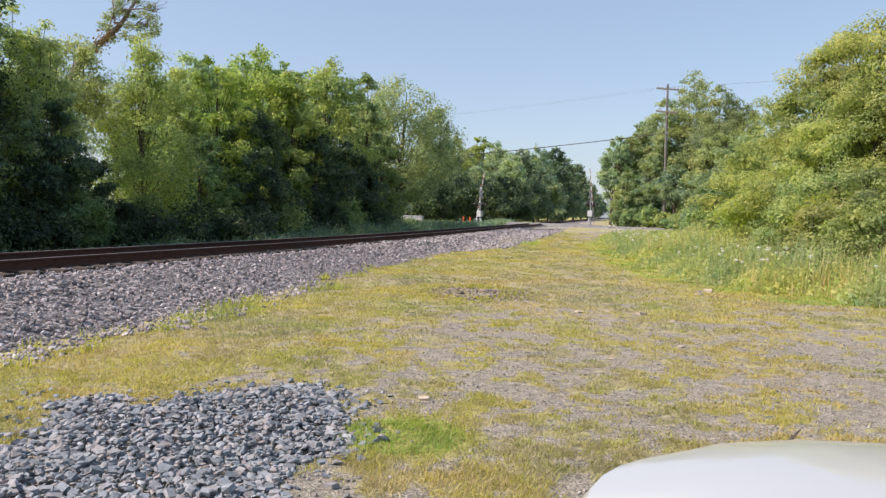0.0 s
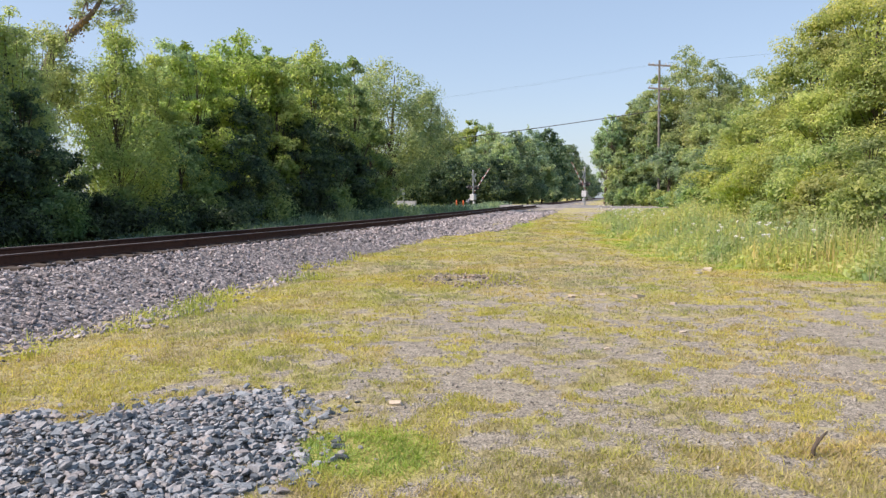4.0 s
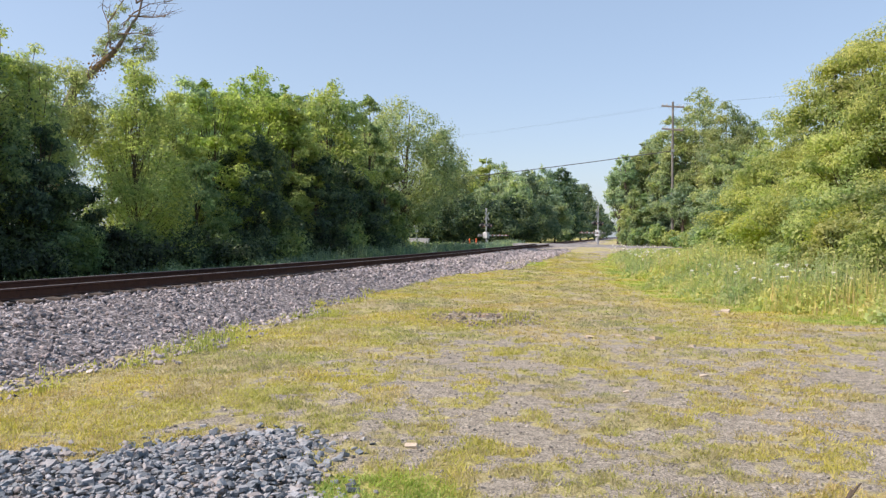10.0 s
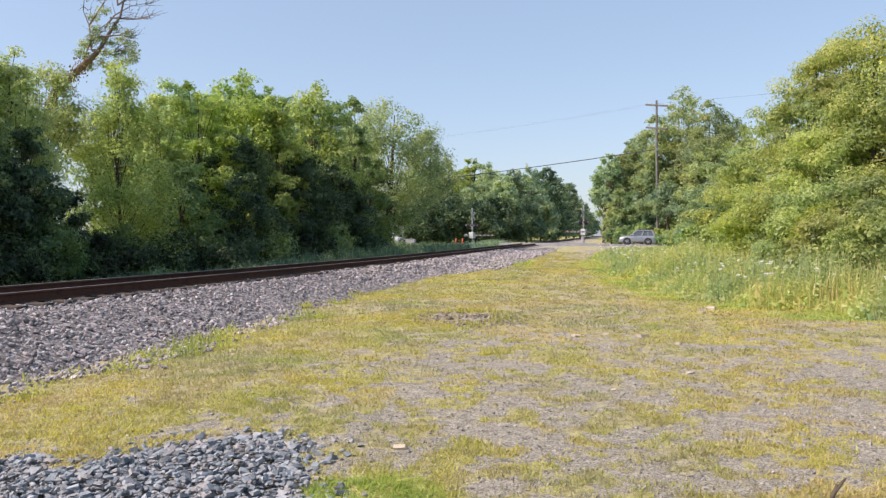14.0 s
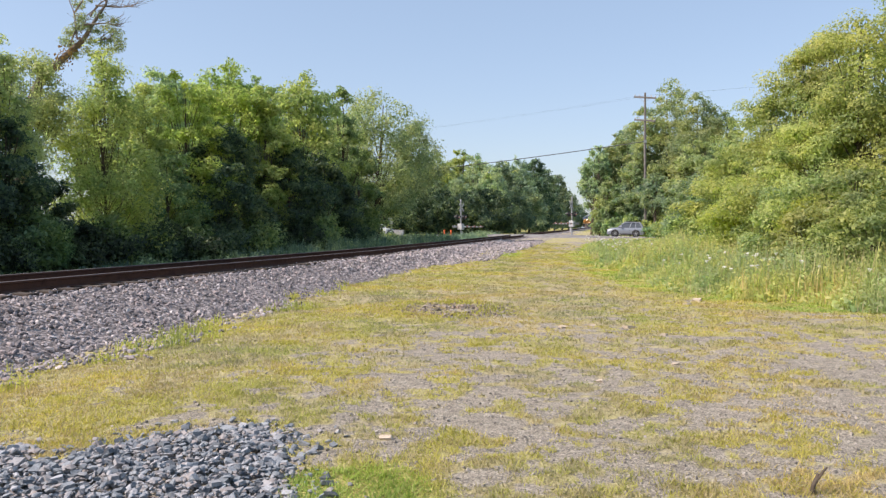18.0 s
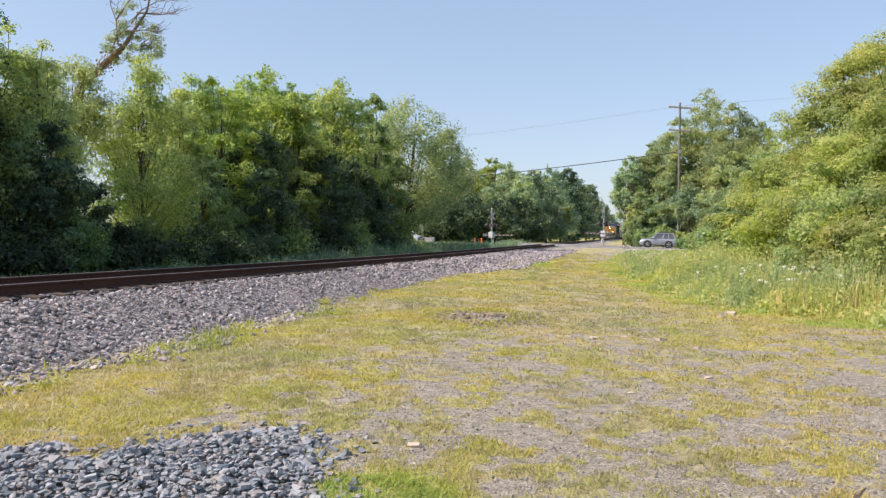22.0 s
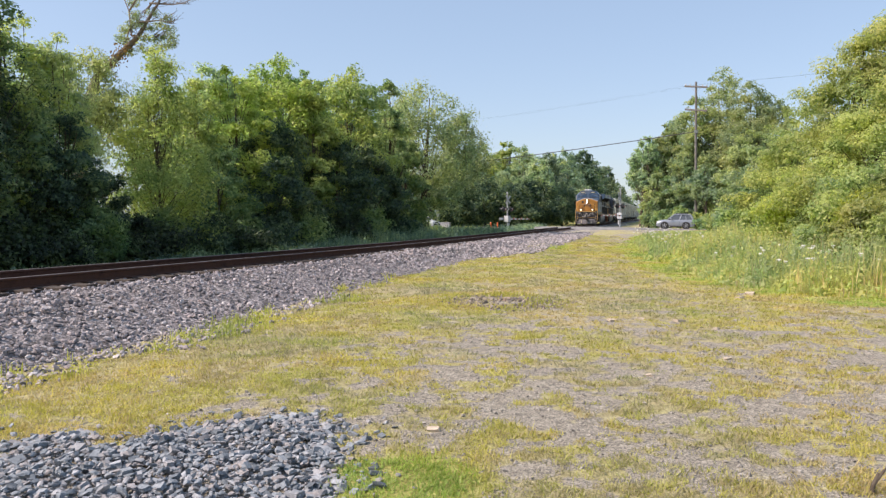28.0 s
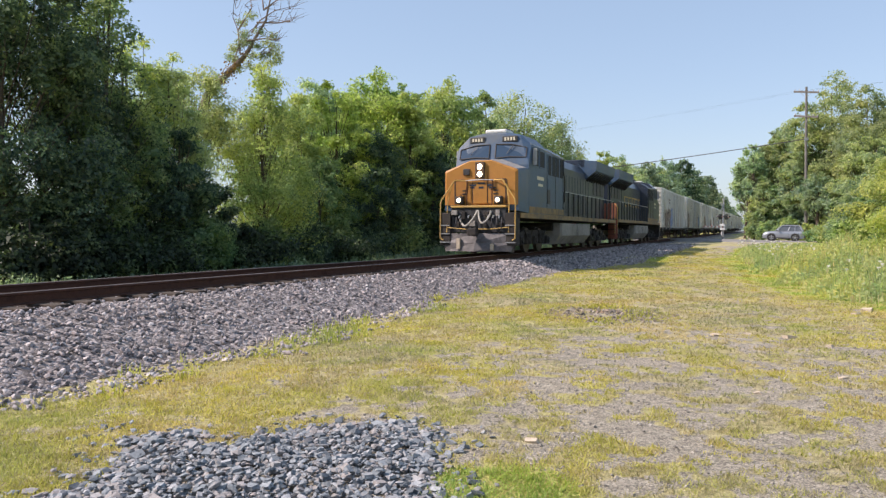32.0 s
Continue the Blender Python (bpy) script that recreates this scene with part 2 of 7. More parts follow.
def foliage(name, dark, light, warm, through=0.45, rough=0.5):
    """Leaves: a mix of reflecting and see-through green, varied leaf by leaf and bough by bough."""
    m, t, p = material(name)
    geo = t.nodes.new("ShaderNodeNewGeometry")
    info = t.nodes.new("ShaderNodeObjectInfo")
    co = t.nodes.new("ShaderNodeTexCoord").outputs["Object"]
    big = node(t, "ShaderNodeTexNoise", Scale=0.45, Detail=2.0)
    small = node(t, "ShaderNodeTexNoise", Scale=1.7, Detail=2.0)
    for n in (big, small):
        t.links.new(co, n.inputs["Vector"])
    add = t.nodes.new("ShaderNodeMath")
    add.operation, add.inputs[1].default_value = "MULTIPLY_ADD", 0.50
    t.links.new(geo.outputs["Random Per Island"], add.inputs[0])
    t.links.new(small.outputs[0], add.inputs[2])
    a = ramp(t, add.outputs[0], [(0.44, dark), (0.77, light), (1.0, warm)])
    patch = ramp(t, big.outputs[0], [(0.36, (0.78, 0.88, 0.95)), (0.62, (1.2, 1.12, 0.85))])
    col = mixed(t, 1.0, a.outputs[0], patch.outputs[0], "MULTIPLY")
    hue = t.nodes.new("ShaderNodeHueSaturation")
    mul = t.nodes.new("ShaderNodeMath")
    mul.operation, mul.inputs[1].default_value, mul.inputs[2].default_value = "MULTIPLY_ADD", 0.03, 0.485
    t.links.new(info.outputs["Random"], mul.inputs[0])
    t.links.new(mul.outputs[0], hue.inputs["Hue"])
    val = t.nodes.new("ShaderNodeMath")
    val.operation, val.inputs[1].default_value, val.inputs[2].default_value = "MULTIPLY_ADD", 0.36, 0.84
    turn = t.nodes.new("ShaderNodeMath")
    turn.operation, turn.inputs[1].default_value = "MULTIPLY", 7.31
    part_of = t.nodes.new("ShaderNodeMath")
    part_of.operation = "FRACT"
    t.links.new(info.outputs["Random"], turn.inputs[0])
    t.links.new(turn.outputs[0], part_of.inputs[0])
    t.links.new(part_of.outputs[0], val.inputs[0])
    t.links.new(val.outputs[0], hue.inputs["Value"])
    t.links.new(col, hue.inputs["Color"])
    t.links.new(hue.outputs[0], p.inputs["Base Color"])
    p.inputs["Roughness"].default_value, p.inputs["Specular IOR Level"].default_value = rough, 0.32
    tr = t.nodes.new("ShaderNodeBsdfTranslucent")
    glow = mixed(t, 1.0, hue.outputs[0], (1.05, 1.18, 0.80), "MULTIPLY")
    t.links.new(glow, tr.inputs["Color"])
    mix = node(t, "ShaderNodeMixShader", Fac=through)
    t.links.new(p.outputs[0], mix.inputs[1])
    t.links.new(tr.outputs[0], mix.inputs[2])
    t.links.new(mix.outputs[0], t.nodes["Material Output"].inputs["Surface"])
    return m


def stone_bed(name, stops, scale):
    """Packed broken stone: cells of differing grey with deep joints."""
    m, t, p = material(name)
    co = t.nodes.new("ShaderNodeTexCoord").outputs["Object"]
    cell = node(t, "ShaderNodeTexVoronoi", Scale=scale)
    rim = node(t, "ShaderNodeTexVoronoi", Scale=scale)
    rim.feature = "DISTANCE_TO_EDGE"
    for n in (cell, rim):
        t.links.new(co, n.inputs["Vector"])
    k = len(stops)
    a = ramp(t, cell.outputs["Color"], [(0.15 + 0.7 * i / (k - 1), c) for i, c in enumerate(stops)])
    joint = ramp(t, rim.outputs["Distance"], [(0.0, (0.25, 0.25, 0.25)), (0.10, (1, 1, 1))])
    t.links.new(mixed(t, 1.0, a.outputs[0], joint.outputs[0], "MULTIPLY"), p.inputs["Base Color"])
    p.inputs["Roughness"].default_value = 0.9
    bp = node(t, "ShaderNodeBump", Strength=1.0, Distance=0.03)
    t.links.new(rim.outputs["Distance"], bp.inputs["Height"])
    t.links.new(bp.outputs[0], p.inputs["Normal"])
    return m


def stones(name, stops, rough=0.85):
    """Loose stone, each piece its own grey, with fine speckle."""
    m, t, p = material(name)
    geo = t.nodes.new("ShaderNodeNewGeometry")
    info = t.nodes.new("ShaderNodeObjectInfo")
    add = t.nodes.new("ShaderNodeMath")
    add.operation = "ADD"
    t.links.new(geo.outputs["Random Per Island"], add.inputs[0])
    t.links.new(info.outputs["Random"], add.inputs[1])
    fr = t.nodes.new("ShaderNodeMath")
    fr.operation = "FRACT"
    t.links.new(add.outputs[0], fr.inputs[0])
    n = len(stops)
    a = ramp(t, fr.outputs[0], [(i / (n - 1), c) for i, c in enumerate(stops)])
    sp = node(t, "ShaderNodeTexNoise", Scale=70.0, Detail=4.0)
    t.links.new(t.nodes.new("ShaderNodeTexCoord").outputs["Object"], sp.inputs["Vector"])
    g = ramp(t, sp.outputs[0], [(0.3, (0.75, 0.75, 0.75)), (0.7, (1.2, 1.2, 1.2))])
    t.links.new(mixed(t, 1.0, a.outputs[0], g.outputs[0], "MULTIPLY"), p.inputs["Base Color"])
    p.inputs["Roughness"].default_value = rough
    bp = node(t, "ShaderNodeBump", Strength=0.4, Distance=0.01)
    t.links.new(sp.outputs[0], bp.inputs["Height"])
    t.links.new(bp.outputs[0], p.inputs["Normal"])
    return m


def glowing(name, color, strength):
    m, t, p = material(name)
    p.inputs["Base Color"].default_value = (*color, 1)
    p.inputs["Emission Color"].default_value, p.inputs["Emission Strength"].default_value = (*color, 1), strength
    p.inputs["Roughness"].default_value = 0.2
    return m


def pane(name, tint, rough=0.06):
    m, t, p = material(name)
    p.inputs["Base Color"].default_value, p.inputs["Roughness"].default_value = (*tint, 1), rough
    p.inputs["Specular IOR Level"].default_value = 0.5
    n = node(t, "ShaderNodeTexNoise", Scale=3.0, Detail=3.0)
    r = ramp(t, n.outputs[0], [(0.3, (rough,) * 3), (0.8, (rough + 0.12,) * 3)])
    t.links.new(r.outputs[0], p.inputs["Roughness"])
    return m


def ground_material():
    """Packed stony dirt under thin grass: the mesh's cover gives grass, its greenness and bare gravel."""
    m, t, p = material("stony_ground")
    co = t.nodes.new("ShaderNodeTexCoord").outputs["Object"]
    att = t.nodes.new("ShaderNodeAttribute")
    att.attribute_name = "cover"
    sep = t.nodes.new("ShaderNodeSeparateColor")
    t.links.new(att.outputs["Color"], sep.inputs[0])
    tex = [node(t, "ShaderNodeTexNoise", Scale=s, Detail=d, Roughness=0.65) for s, d in ((1.3, 6.0), (9.0, 6.0), (60.0, 6.0))]
    for n in tex:
        t.links.new(co, n.inputs["Vector"])
    peb = node(t, "ShaderNodeTexVoronoi", Scale=75.0)
    t.links.new(co, peb.inputs["Vector"])
    dirt = ramp(t, tex[1].outputs[0], [(0.3, (0.215, 0.195, 0.159)), (0.5, (0.312, 0.284, 0.233)), (0.72, (0.40, 0.365, 0.304))])
    pebble = ramp(t, peb.outputs["Color"], [(0.15, (0.55, 0.55, 0.56)), (0.5, (1.0, 1.0, 0.98)), (0.85, (1.45, 1.43, 1.40))])
    dirt = mixed(t, 1.0, dirt.outputs[0], pebble.outputs[0], "MULTIPLY")
    straw = ramp(t, tex[2].outputs[0], [(0.36, (0.24, 0.207, 0.110)), (0.5, (0.415, 0.360, 0.200)), (0.64, (0.56, 0.490, 0.285))])
    green = ramp(t, tex[2].outputs[0], [(0.36, (0.215, 0.207, 0.05)), (0.5, (0.385, 0.365, 0.09)), (0.64, (0.52, 0.485, 0.14))])
    grass = mixed(t, sep.outputs[1], straw.outputs[0], green.outputs[0])
    blotch = ramp(t, tex[1].outputs[0], [(0.36, (0.80, 0.78, 0.80)), (0.5, (1.0, 1.0, 1.0)), (0.66, (1.18, 1.2, 1.25))])
    grass = mixed(t, 1.0, grass, blotch.outputs[0], "MULTIPLY")
    broken = t.nodes.new("ShaderNodeMath")
    broken.operation = "ADD"
    t.links.new(sep.outputs[0], broken.inputs[0])
    t.links.new(tex[1].outputs[0], broken.inputs[1])
    mask = ramp(t, broken.outputs[0], [(0.75, (0, 0, 0)), (1.35, (0.85, 0.85, 0.85))])
    col = mixed(t, mask.outputs[0], dirt, grass)
    t.links.new(col, p.inputs["Base Color"])
    p.inputs["Roughness"].default_value, p.inputs["Specular IOR Level"].default_value = 0.95, 0.15
    bp = node(t, "ShaderNodeBump", Strength=0.8, Distance=0.03)
    t.links.new(tex[2].outputs[0], bp.inputs["Height"])
    t.links.new(bp.outputs[0], p.inputs["Normal"])
    return m


GROUND = ground_material()
BALLAST = stones("ballast_stone", [(0.098, 0.092, 0.097), (0.255, 0.237, 0.244), (0.39, 0.36, 0.364), (0.335, 0.28, 0.268), (0.585, 0.548, 0.54)])
BLUESTONE = stones("blue_grey_stone", [(0.105, 0.122, 0.138), (0.195, 0.222, 0.242), (0.285, 0.312, 0.333), (0.275, 0.252, 0.242), (0.36, 0.377, 0.395)])
BED = stone_bed("packed_ballast", [(0.075, 0.067, 0.067), (0.18, 0.162, 0.16), (0.28, 0.252, 0.247), (0.41, 0.372, 0.362)], 17.0)
PALE_STONE = surface("pale_stone", [(0.45, 0.37, 0.28), (0.57, 0.48, 0.37)], 9, 0.9)
RUST = surface("rusty_rail_steel", [(0.05, 0.024, 0.018), (0.085, 0.04, 0.028), (0.065, 0.034, 0.026)], 5, 0.9, 0.0, 0.3, 60, 0.2)
RAILHEAD = surface("worn_rail_steel", [(0.16, 0.12, 0.10), (0.26, 0.21, 0.19)], 3, 0.5, 0.5, 0.05)
TIE = surface("creosoted_wood", [(0.035, 0.026, 0.02), (0.085, 0.066, 0.052)], 5, 0.9, 0, 0.4)
ASPHALT = surface("old_asphalt", [(0.151, 0.147, 0.142), (0.214, 0.209, 0.200), (0.267, 0.258, 0.249)], 1.2, 0.92, 0, 0.4, 90, 0.2)
BARK = surface("bark", [(0.07, 0.055, 0.042), (0.14, 0.115, 0.09)], 7, 0.95, 0, 0.6, 40, 0.1)
BARE_BARK = surface("weathered_bare_wood", [(0.125, 0.108, 0.095), (0.21, 0.175, 0.15), (0.19, 0.125, 0.09)], 5, 0.9, 0, 0.4, 40, 0.1)
# LEAF_DEEP holds bluish shade and LEAF_SUN sunlight in the leaf colour itself
LEAF_DEEP = foliage("deep_green_shaded_leaves", (0.032, 0.060, 0.048), (0.094, 0.150, 0.104), (0.205, 0.27, 0.145), 0.45)
LEAF_MID = foliage("mid_green_leaves", (0.130, 0.198, 0.115), (0.26, 0.353, 0.188), (0.385, 0.455, 0.23), 0.56)
LEAF_LIGHT = foliage("yellow_green_leaves", (0.205, 0.245, 0.095), (0.36, 0.395, 0.15), (0.47, 0.475, 0.19), 0.50)
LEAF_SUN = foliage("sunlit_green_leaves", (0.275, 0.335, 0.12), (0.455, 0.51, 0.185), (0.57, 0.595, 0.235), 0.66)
LEAF_FRESH = foliage("fresh_green_leaves", (0.225, 0.31, 0.13), (0.375, 0.455, 0.195), (0.49, 0.545, 0.24), 0.60)
LEAF_PALE = foliage("pale_green_leaves", (0.20, 0.26, 0.105), (0.365, 0.42, 0.175), (0.48, 0.51, 0.225), 0.52)
LEAF_GOLD = foliage("yellowing_leaves", (0.27, 0.32, 0.08), (0.42, 0.455, 0.12), (0.51, 0.52, 0.155), 0.62)
LEAF_GREY = foliage("grey_green_leaves", (0.225, 0.28, 0.165), (0.38, 0.43, 0.25), (0.495, 0.525, 0.315), 0.54)
# shade under the tree row is put into this near-black leaf colour
LEAF_SHADE = foliage("shaded_undergrowth_leaves", (0.015, 0.028, 0.019), (0.042, 0.068, 0.040), (0.12, 0.165, 0.078), 0.36)
# distance haze is mixed into both greens; LEAF_BLUE also serves trackside weeds
LEAF_FAR = foliage("soft_green_haze_leaves", (0.195, 0.268, 0.195), (0.33, 0.415, 0.295), (0.445, 0.52, 0.365), 0.52)
LEAF_BLUE = foliage("blue_green_haze_leaves", (0.090, 0.145, 0.120), (0.205, 0.285, 0.22), (0.345, 0.42, 0.30), 0.48)
WEED = foliage("weed_leaves", (0.375, 0.405, 0.19), (0.51, 0.53, 0.26), (0.60, 0.59, 0.335), 0.62)
STRAW = foliage("dry_grass_blades", (0.36, 0.30, 0.18), (0.48, 0.41, 0.24), (0.56, 0.485, 0.295), 0.4)
TURF = foliage("green_grass_blades", (0.34, 0.325, 0.09), (0.465, 0.435, 0.13), (0.545, 0.50, 0.17), 0.45)
LUSH = foliage("lush_grass_blades", (0.25, 0.31, 0.07), (0.375, 0.44, 0.105), (0.47, 0.52, 0.145), 0.45)
BLOOM = surface("white_blossom", [(0.62, 0.62, 0.55), (0.78, 0.78, 0.72)], 20, 0.9, 0, 0)
CABLE = surface("dull_black_cable", [(0.03, 0.03, 0.032), (0.06, 0.06, 0.06)], 8, 0.7, 0, 0)
POLEWOOD = surface("weathered_pole_wood", [(0.105, 0.098, 0.092), (0.19, 0.178, 0.165)], 4, 0.9, 0, 0.4)
GALV = surface("galvanised_steel", [(0.28, 0.29, 0.30), (0.42, 0.43, 0.44)], 6, 0.5, 0.6, 0.1)
ALU = surface("painted_aluminium", [(0.38, 0.39, 0.40), (0.52, 0.53, 0.54)], 5, 0.5, 0.2, 0.05)
BLACKPAINT = surface("black_paint", [(0.018, 0.018, 0.02), (0.045, 0.045, 0.048)], 6, 0.55, 0, 0.1)
WHITEPAINT = surface("white_paint", [(0.66, 0.66, 0.64), (0.80, 0.80, 0.78)], 4, 0.45, 0, 0.05)
REDPAINT = surface("red_sheeting", [(0.34, 0.15, 0.135), (0.42, 0.20, 0.18)], 5, 0.5, 0, 0.05)
ORANGE = surface("orange_plastic", [(0.75, 0.12, 0.03), (0.85, 0.18, 0.05)], 6, 0.5, 0, 0.05)
CONCRETE = surface("pale_concrete", [(0.42, 0.41, 0.38), (0.58, 0.56, 0.53)], 5, 0.9, 0, 0.3)
REDLENS = glowing("red_lens", (0.62, 0.30, 0.27), 0.15)

# ---- ground ----
def spread(stops):
    out = []
    for (a, step), (c, _) in zip(stops[:-1], stops[1:]):
        out += list(np.arange(a, c - step * 0.4, step))
    return np.array(out + [stops[-1][0]])


def in_heap(x, y):
    """Above 0 inside the low spread of stone."""
    left, right = -3.2 + 0.15 * np.sin(y * 3), -0.82 + 0.10 * np.sin(y * 4 + 1) - 0.35 * smooth((4.6 - y) / 1.2)
    back = 6.15 + 0.22 * np.sin(x * 3.1) + 0.10 * np.sin(x * 8.0)
    front = 2.6
    return np.minimum(np.minimum(x - left, right - x), np.minimum(back - y - 0.35 * np.clip(-2.4 - x, 0, 1) * 2, y - front)) + 0.22 * (fuzz(x, y, 0.4) - 0.5) + 0.25 * (fuzz(x, y, 0.15) - 0.5)


def clumps(x, y):
    """Ragged patches a hand to an arm wide, 0 to 1."""
    u, w = 0.83 * x + 0.56 * y, 0.83 * y - 0.56 * x
    return 0.20 * fuzz(x + 1, y, 0.46) + 0.42 * fuzz(u, w, 0.20) + 0.38 * fuzz(x + 3, y + 7, 0.10)


def cover_at(x, y):
    """Grass, greenness and bareness of the open ground."""
    q = off_track(x, y)
    thick = 0.47 + 0.22 * (fuzz(x + 9, y + 5, 1.9) - 0.5)
    thick = thick + 0.62 * smooth((8.2 - q) / 2.4) + 0.42 * smooth((y - 10.5) / 6)
    track_mark = smooth(1.35 - np.abs(x - 0.55 + 0.10 * (y - 8.5)) / 0.85) * smooth((y - 4) / 2) * smooth((13.5 - y) / 3)
    bare = smooth(1.6 - np.hypot((x - 6.6) / 2.2, (y - 7.8) / 2.6))
    bare = np.maximum(bare, smooth(1.5 - np.hypot((x - 4.5) / 1.3, (y - 6.6) / 1.2)))
    hole = smooth(1.5 - np.hypot((x - 0.6) / 1.2, (y - 15.3) / 1.5))
    thick = thick - 0.26 * track_mark - 0.50 * bare - 0.50 * hole
    weeds = weed_depth(x, y)
    stony = smooth((y - 42) / 10) * smooth((17 - q) / 5.0) * smooth((fuzz(x, y, 3.0) - 0.12) / 0.3)
    thick = thick - 0.85 * stony
    thick = thick - 1.0 * smooth((5.0 + 1.2 * (fuzz(x, y, 1.4) - 0.5) - q) / 0.7) * smooth((y - 27) / 9) * (q > 2)
    g = smooth((clumps(x, y) - 0.5) * 3.0 + thick)
    g = np.where(weeds > 0, 1.0, g)
    band = smooth((7.8 - q) / 2.6) * smooth((30 - y) / 8)
    green = 0.30 + 0.9 * (fuzz(x + 3, y, 0.7) - 0.5) + 0.12 * band + 0.10 * smooth((y - 18) / 12) - 0.35 * smooth(1.4 - np.hypot((x - 1.5) / 4.0, (y - 17.5) / 3.5))
    tuft = smooth(1.5 - np.hypot((x + 0.35) / 0.55, (y - 4.95) / 0.5)) + smooth(1.4 - np.hypot((x - 4.2) / 1.2, (y - 43) / 5.0))
    rim = smooth((weeds + 1.0) / 1.2)
    green = np.clip(green + tuft + 0.7 * rim, 0, 1)
    g = np.maximum(g, np.minimum(tuft, 1))
    g = np.where(q < -2, 0.9, np.where(in_heap(x, y) > 0, 0.0, g))
    green = np.where(q < -2, 0.9, green)
    return np.clip(g, 0, 1), green, bare


WEED_Y, WEED_X = [6, 14.1, 14.7, 16, 17.2, 21.2, 29.6, 40.4, 56, 72, 90], [26, 8.3, 7.2, 6.7, 6.0, 5.8, 6.5, 8.0, 11.6, 18.8, 34]


def weed_depth(x, y):
    """Metres inside the tall weeds beside the open ground."""
    edge = np.interp(y, WEED_Y, WEED_X)
    return np.asarray(x) - edge


xs = spread([(-2500, 400), (-500, 60), (-80, 6), (-20, 0.9), (-4.6, 0.07), (6.5, 0.35), (14, 0.55), (26, 1.2), (40, 6), (100, 60), (500, 400), (2500, 1)])
ys = spread([(-2500, 400), (-400, 60), (-40, 5), (-7, 0.2), (3.5, 0.06), (9, 0.10), (15, 0.25), (32, 0.45), (84, 0.9), (110, 6), (300, 50), (800, 400), (3500, 1)])
gx, gy = np.meshgrid(xs, ys)
gz = ground_z(gx, gy)
verts = np.stack([gx, gy, gz], -1).reshape(-1, 3)
nx = len(xs)
i, j = np.meshgrid(np.arange(nx - 1), np.arange(len(ys) - 1))
k = (j * nx + i).ravel()
me = raw_mesh("ground", verts, np.stack([k, k + 1, k + nx + 1, k + nx], -1), GROUND, True)
cov = me.color_attributes.new("cover", "FLOAT_COLOR", "POINT")
cg, cgreen, cbare = cover_at(gx, gy)
cov.data.foreach_set("color", np.stack([cg, cgreen, cbare, np.ones_like(cg)], -1).ravel().astype(np.float32))
ground = tagged(new("ground", me), "stony ground with thin yellowing grass", "ground", kind="structure")

# ---- road and crossing ----
ss = np.arange(-60, 60, 1.5)
rows = []
for s in ss:
    z = float(road_z(s))
    mid, ahead, across = road_at(s)
    rows.append([tuple(mid + across * w + Vector((0, 0, z + dz))) for w, dz in ((-4.4, -0.35), (-3.4, -0.02), (0, 0.03), (3.4, -0.02), (4.4, -0.35))])
m = Mesher()
n = 5
m.add([p for r in rows for p in r], [(a * n + c, a * n + c + 1, (a + 1) * n + c + 1, (a + 1) * n + c) for a in range(len(rows) - 1) for c in range(n - 1)])
road = tagged(new("road", m.mesh("road", ASPHALT)), "worn grey asphalt road over the railway crossing", "road", kind="structure")

# ---- track ----
track = thing("railway_track", "single rusty railway track on grey ballast", "railway track", kind="structure")
tys = np.concatenate([np.arange(-40, 120, 3.0), np.arange(120, 900, 20.0)])
RAIL_SHAPE = [(-0.075, -0.18), (0.075, -0.18), (0.075, -0.168), (0.012, -0.15), (0.010, -0.05), (0.036, -0.04), (0.036, -0.008), (0.026, 0.0), (-0.026, 0.0), (-0.036, -0.008), (-0.036, -0.04), (-0.010, -0.05), (-0.012, -0.15), (-0.075, -0.168)]
for side in (-1, 1):
    rings = []
    for y in tys:
        c = Vector((track_x(y), y, float(rail_z(y)))) + TNOR * side * 0.7535
        rings.append([tuple(c + TNOR * a + Vector((0, 0, z))) for a, z in RAIL_SHAPE])
    me = Mesher().loft(rings).mesh("rail", [RUST, RAILHEAD])
    for poly in me.polygons:
        if poly.normal.z > 0.7 and poly.center.z > float(rail_z(poly.center.y)) - 0.02:
            poly.material_index = 1
    rail = new("rail", me)
    rail.parent = track
    tagged(rail, "rusty steel rail with a worn bright head")
tie_mesh = Mesher().box(-1.3, 1.3, -0.115, 0.115, -0.18, 0.0, 0.012).mesh("tie", TIE)
turn = -math.degrees(math.atan(TRACK_SLOPE))
for c in range(150):
    y = 2.0 + c * 0.55
    tie = new("tie", tie_mesh)
    tie.parent = track
    tie.matrix_basis = pose(track_x(y) + rng.normal(0, 0.02), y, float(rail_z(y)) - 0.178, 0, 0, turn + rng.normal(0, 0.6))

# ballast bed with sloping shoulders
bys = np.concatenate([np.arange(-40, 60, 1.0), np.arange(60, 900, 12.0)])
bqs = [-4.2, -3.2, -2.5, -1.75, -1.3, -0.9, -0.5, 0.5, 0.9, 1.3, 1.75, 2.3, 2.9, 3.5, 4.2]
bv, nq = [], len(bqs)
for y in bys:
    base = np.array([track_x(y), y])
    for q in bqs:
        p = base + np.array([TNOR.x, TNOR.y]) * q
        top = float(rail_z(y)) - 0.235
        edge = float(ground_z(p[0], p[1])) - 0.04
        if abs(q) <= 1.75:
            z = top - (0.03 if abs(q) > 1.5 else 0)
        else:
            z = top - (abs(q) - 1.75) * 0.30
            z = max(z, edge) if abs(q) < 4 else edge - 0.1
        bv.append((p[0], p[1], z + rng.normal(0, 0.012)))
i, j = np.meshgrid(np.arange(nq - 1), np.arange(len(bys) - 1))
k = (j * nq + i).ravel()
